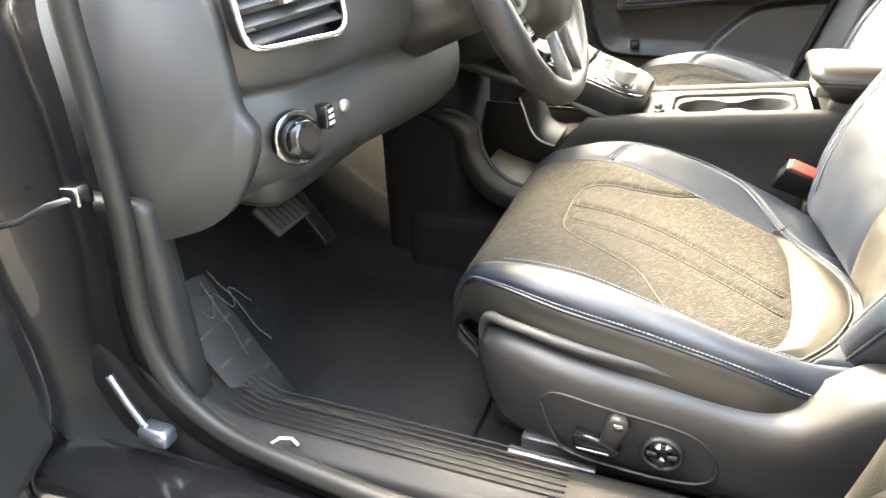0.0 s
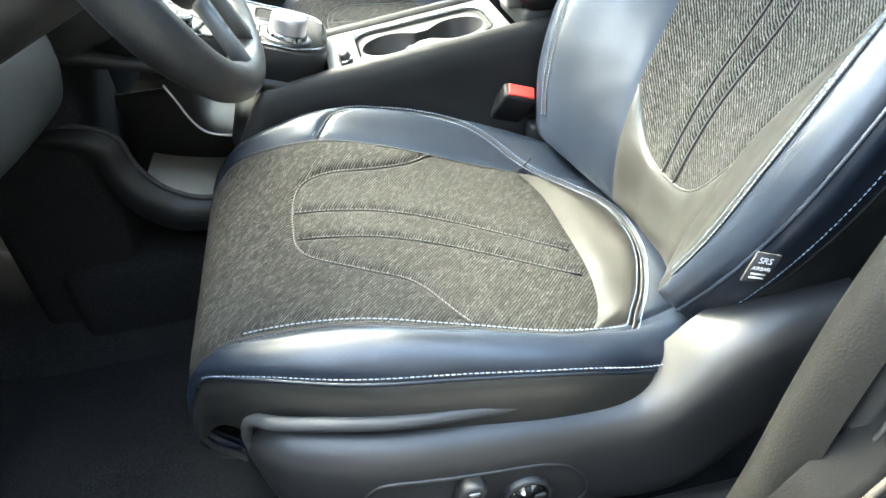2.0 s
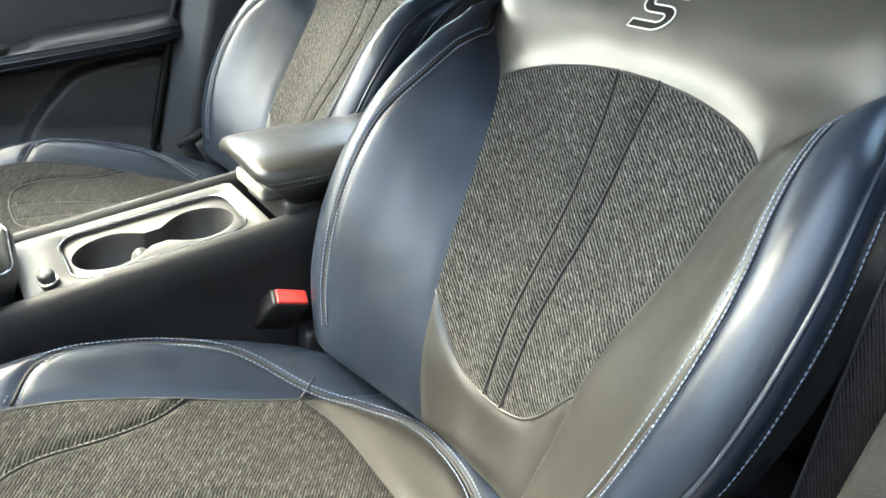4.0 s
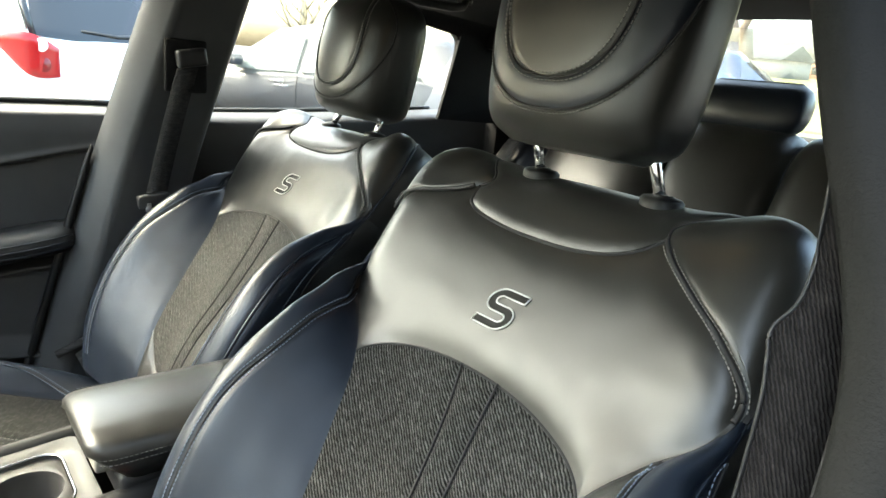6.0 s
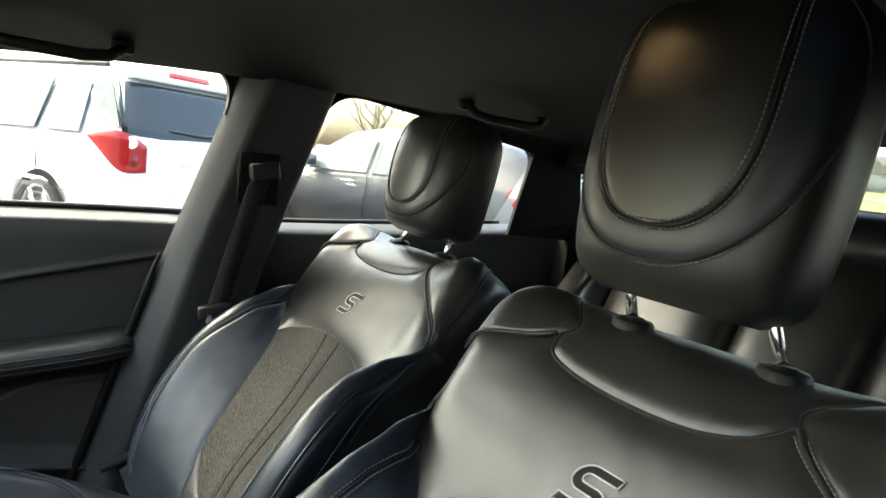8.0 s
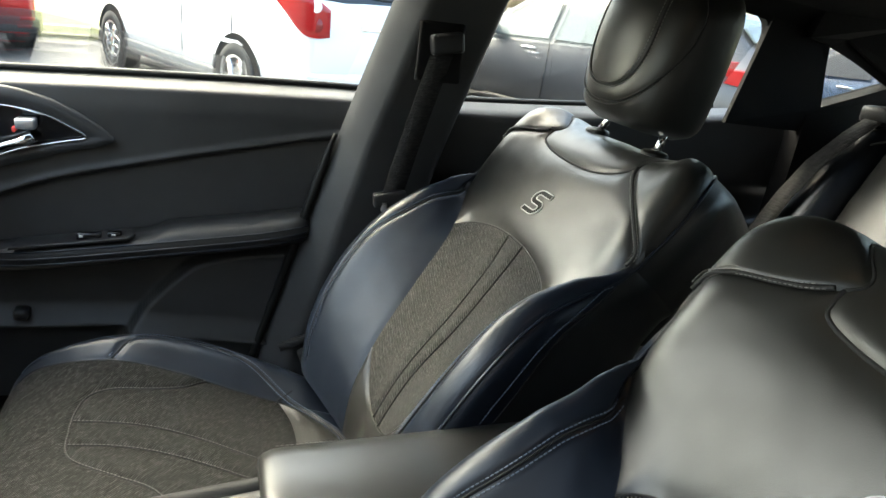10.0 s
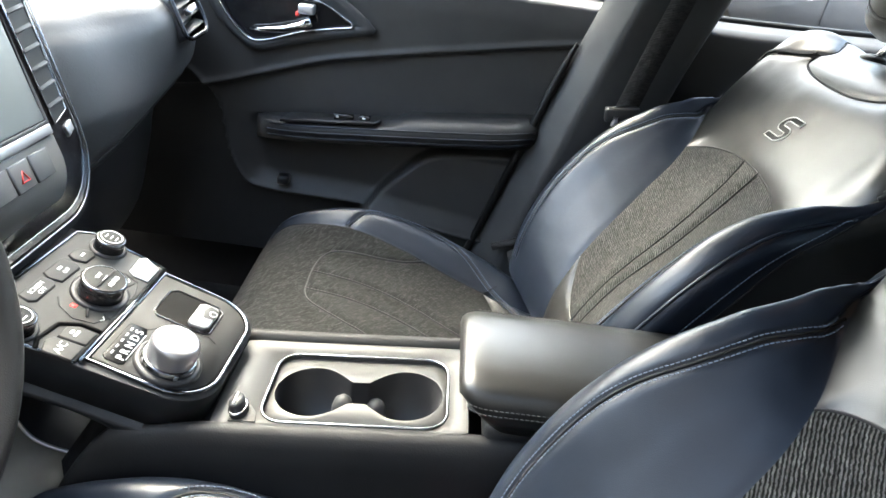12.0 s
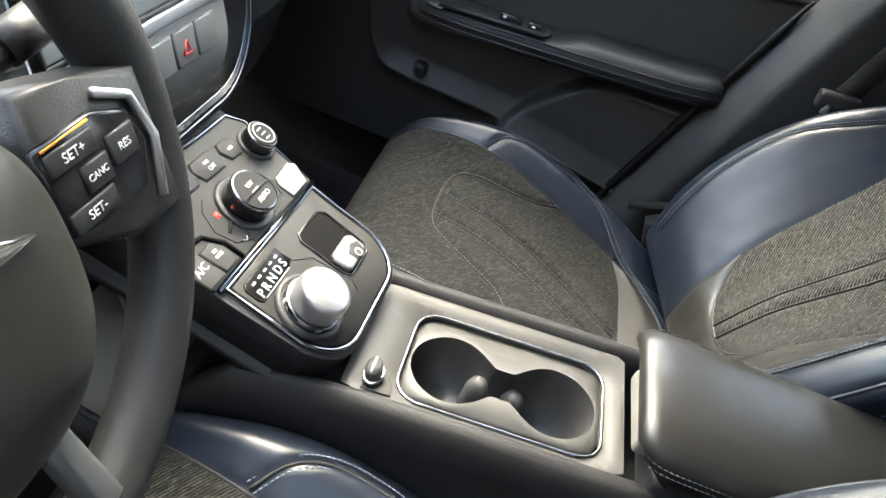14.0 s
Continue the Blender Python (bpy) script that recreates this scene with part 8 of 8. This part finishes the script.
hatch_win = [[(0.62, 0.865, 1.02), (1.22, 0.865, 0.99), (1.22, 0.70, 1.33), (0.95, 0.69, 1.32)], [(1.28, 0.865, 0.99), (2.02, 0.862, 0.97), (2.02, 0.70, 1.35), (1.28, 0.70, 1.345)], [(2.08, 0.862, 0.97), (2.98, 0.86, 0.94), (2.5, 0.69, 1.31), (2.08, 0.70, 1.35)],
             [(0.06, -0.58, 1.03), (0.06, 0.58, 1.03), (0.42, 0.53, 1.345), (0.42, -0.53, 1.345)]]
hatch_lamps = [([(0.05, 0.52, 0.86), (0.06, 0.80, 0.86), (0.14, 0.82, 1.00), (0.10, 0.56, 0.98)], LAMP_RED), ([(0.06, 0.80, 0.86), (0.42, 0.885, 0.90), (0.36, 0.885, 1.0), (0.14, 0.83, 1.0)], LAMP_RED), ([(0.05, -0.80, 0.86), (0.05, -0.52, 0.86), (0.10, -0.56, 0.98), (0.14, -0.82, 1.0)], LAMP_RED)]
def hatch_extra(paint):
    return [("bumper", box(-0.04, 0.28, -0.82, 0.82, 0.30, 0.56, 0.05, 3), paint), ("door_gap", box(1.245, 1.255, 0.886, 0.896, 0.35, 0.96), HARD_BLACK), ("door_gap", box(2.045, 2.055, 0.886, 0.896, 0.35, 0.94), HARD_BLACK), ("handle", box(1.30, 1.48, 0.89, 0.915, 0.86, 0.89, 0.006, 1), CHROME), ("handle", box(2.20, 2.38, 0.89, 0.915, 0.85, 0.88, 0.006, 1), CHROME), ("mirror", box(2.75, 2.92, 0.88, 1.06, 0.98, 1.10, 0.03, 2), paint),
            ("sill_trim", box(0.9, 3.4, 0.85, 0.90, 0.24, 0.32, 0.02, 1), HARD_BLACK), ("paper", box(-0.045, -0.04, 0.30, 0.55, 0.60, 0.72), LABEL_WHITE)]
car("hatchback", "grey parked hatchback seen side-on through the window", PAINT_GREY, LIGHT_GLASS, pose(5.15, 4.13, 0, 0, 0, HEAD), hatch_profile, (0.85, 3.45), 0.33, 4.46, hatch_win, hatch_lamps, None, hatch_extra(PAINT_GREY))
car("hatchback", "dark blue parked hatchback behind the grey one", PAINT_BLUE, TINT, pose(8.6, 3.3, 0, 0, 0, HEAD), hatch_profile, (0.85, 3.45), 0.33, 4.46, hatch_win, hatch_lamps, None, hatch_extra(PAINT_BLUE))
car("red_car", "red parked car with a dark lower bumper", PAINT_RED, TINT, pose(-2.27, 8.33, 0, 0, 0, HEAD), hatch_profile, (0.85, 3.45), 0.33, 4.46, hatch_win, hatch_lamps, None, [("bumper", box(-0.05, 0.28, -0.84, 0.84, 0.26, 0.52, 0.04, 3), TRIM_GREY), ("reflector", box(-0.06, -0.05, -0.75, -0.6, 0.40, 0.44), LAMP_RED)])
car("dark_car", "dark parked car far off on the road", PAINT_BLUE, TINT, pose(45.0, 37.5, 0, 0, 0, -45), hatch_profile, (0.85, 3.45), 0.33, 4.46, hatch_win, hatch_lamps, None, hatch_extra(PAINT_BLUE))
strip("far_road", KERB, "pale road across the distant field", [(30, 40), (60, 18), (62, 20), (32, 43)], 0.115)

BARK = shader("bark", (0.16, 0.13, 0.10), 0.9)
nt, nodes, links, b = tools(BARK)
links.new(bump(nt, noise_tex(nt, coords(nt, (1, 1, 0.3)), 30, 4), 0.8, 0.02).outputs[0], b.inputs["Normal"])
def bare_tree(x, y, height, seed):
    rng = random.Random(seed)
    t = thing("bare_tree", "leafless winter tree with thin spreading branches", "tree", at=(x, y, 0))
    trunk, twigs = bmesh.new(), bmesh.new()
    def grow(p, d, length, r, level):
        pts = [p]
        for k in range(5):
            d = (d + Vector((rng.uniform(-1, 1), rng.uniform(-1, 1), rng.uniform(-0.3, 0.6))) * (0.10 + 0.05 * level)).normalized()
            pts.append(pts[-1] + d * length / 5)
        tube(pts, r, 7 if level < 2 else 4, bm=trunk if level < 2 else twigs, taper=lambda s: 1 - 0.55 * s)
        if level < 4:
            for k in range(rng.randint(3, 5)):
                at = pts[rng.randint(2, 5)]
                a = rng.uniform(0, 6.28)
                side = Vector((math.cos(a), math.sin(a), rng.uniform(0.2, 0.9)))
                grow(at, (d * 0.6 + side * 0.8).normalized(), length * rng.uniform(0.5, 0.72), r * rng.uniform(0.38, 0.52), level + 1)
    grow(Vector((0, 0, -0.1)), Vector((0, 0, 1)), height * 0.42, height * 0.022, 0)
    part("trunk", trunk, BARK, t)
    part("twigs", twigs, BARK, t)
bare_tree(14.2, 6.9, 9.0, 3)
bare_tree(17.0, 18.0, 8.5, 5)
bare_tree(12.0, 22.0, 8.0, 8)
pole = thing("light_pole", "grey steel car park light pole", "light pole", at=(26, 34, 0))
part("pole", tube([(0, 0, 0), (0, 0, 4), (0, 0, 9)], 0.09, 12, taper=lambda s: 1 - 0.4 * s), SATIN, pole)
part("lamp_head", box(-0.35, 0.35, -0.2, 0.2, 9.0, 9.15, 0.03, 1), TRIM_GREY, pole)
post = thing("light_pole", "white post at the field's edge", "post", at=(41.0, 33.7, 0))
part("pole", tube([(0, 0, 0), (0, 0, 2), (0, 0, 4)], 0.35, 10), LABEL_WHITE, post)
BRICK = moulded("brick_wall", (0.30, 0.15, 0.10), 0.85, 6, 0.5)
bld = thing("building", "low brick commercial building far off", "building", at=(150, 68, 0))
part("wall", box(-4, 4, -9, 9, 0, 3.6, 0.02, 1), BRICK, bld)
part("roof", box(-4.3, 4.3, -9.3, 9.3, 3.6, 4.1, 0.02, 1), KERB, bld)
for k in range(5):
    part("window", box(-4.06, -4.0, -7.5 + 3.4 * k, -5.7 + 3.4 * k, 1.0, 2.6), TINT, bld)
bld = thing("house", "distant tan house with a grey roof", "building", at=(104, 55, 0))
part("wall", box(-5, 5, -6, 6, 0, 2.8), KERB, bld)
part("roof", loft([[Vector((-5.5, -6.5, 2.8)), Vector((5.5, -6.5, 2.8)), Vector((0, -6.5, 5.2))], [Vector((-5.5, 6.5, 2.8)), Vector((5.5, 6.5, 2.8)), Vector((0, 6.5, 5.2))]]), TRIM_GREY, bld, smooth=False)
bld = thing("building", "long low tan building beyond the dry field", "building", at=(120, 104, 0))
part("wall", box(-5, 5, -16, 16, 0, 3.2, 0.02, 1), KERB, bld)
part("roof", box(-5.4, 5.4, -16.4, 16.4, 3.2, 3.9, 0.02, 1), BRICK, bld)
for k in range(6):
    part("window", box(-5.06, -5.0, -13.5 + 4.8 * k, -11.0 + 4.8 * k, 0.8, 2.3), TINT, bld)
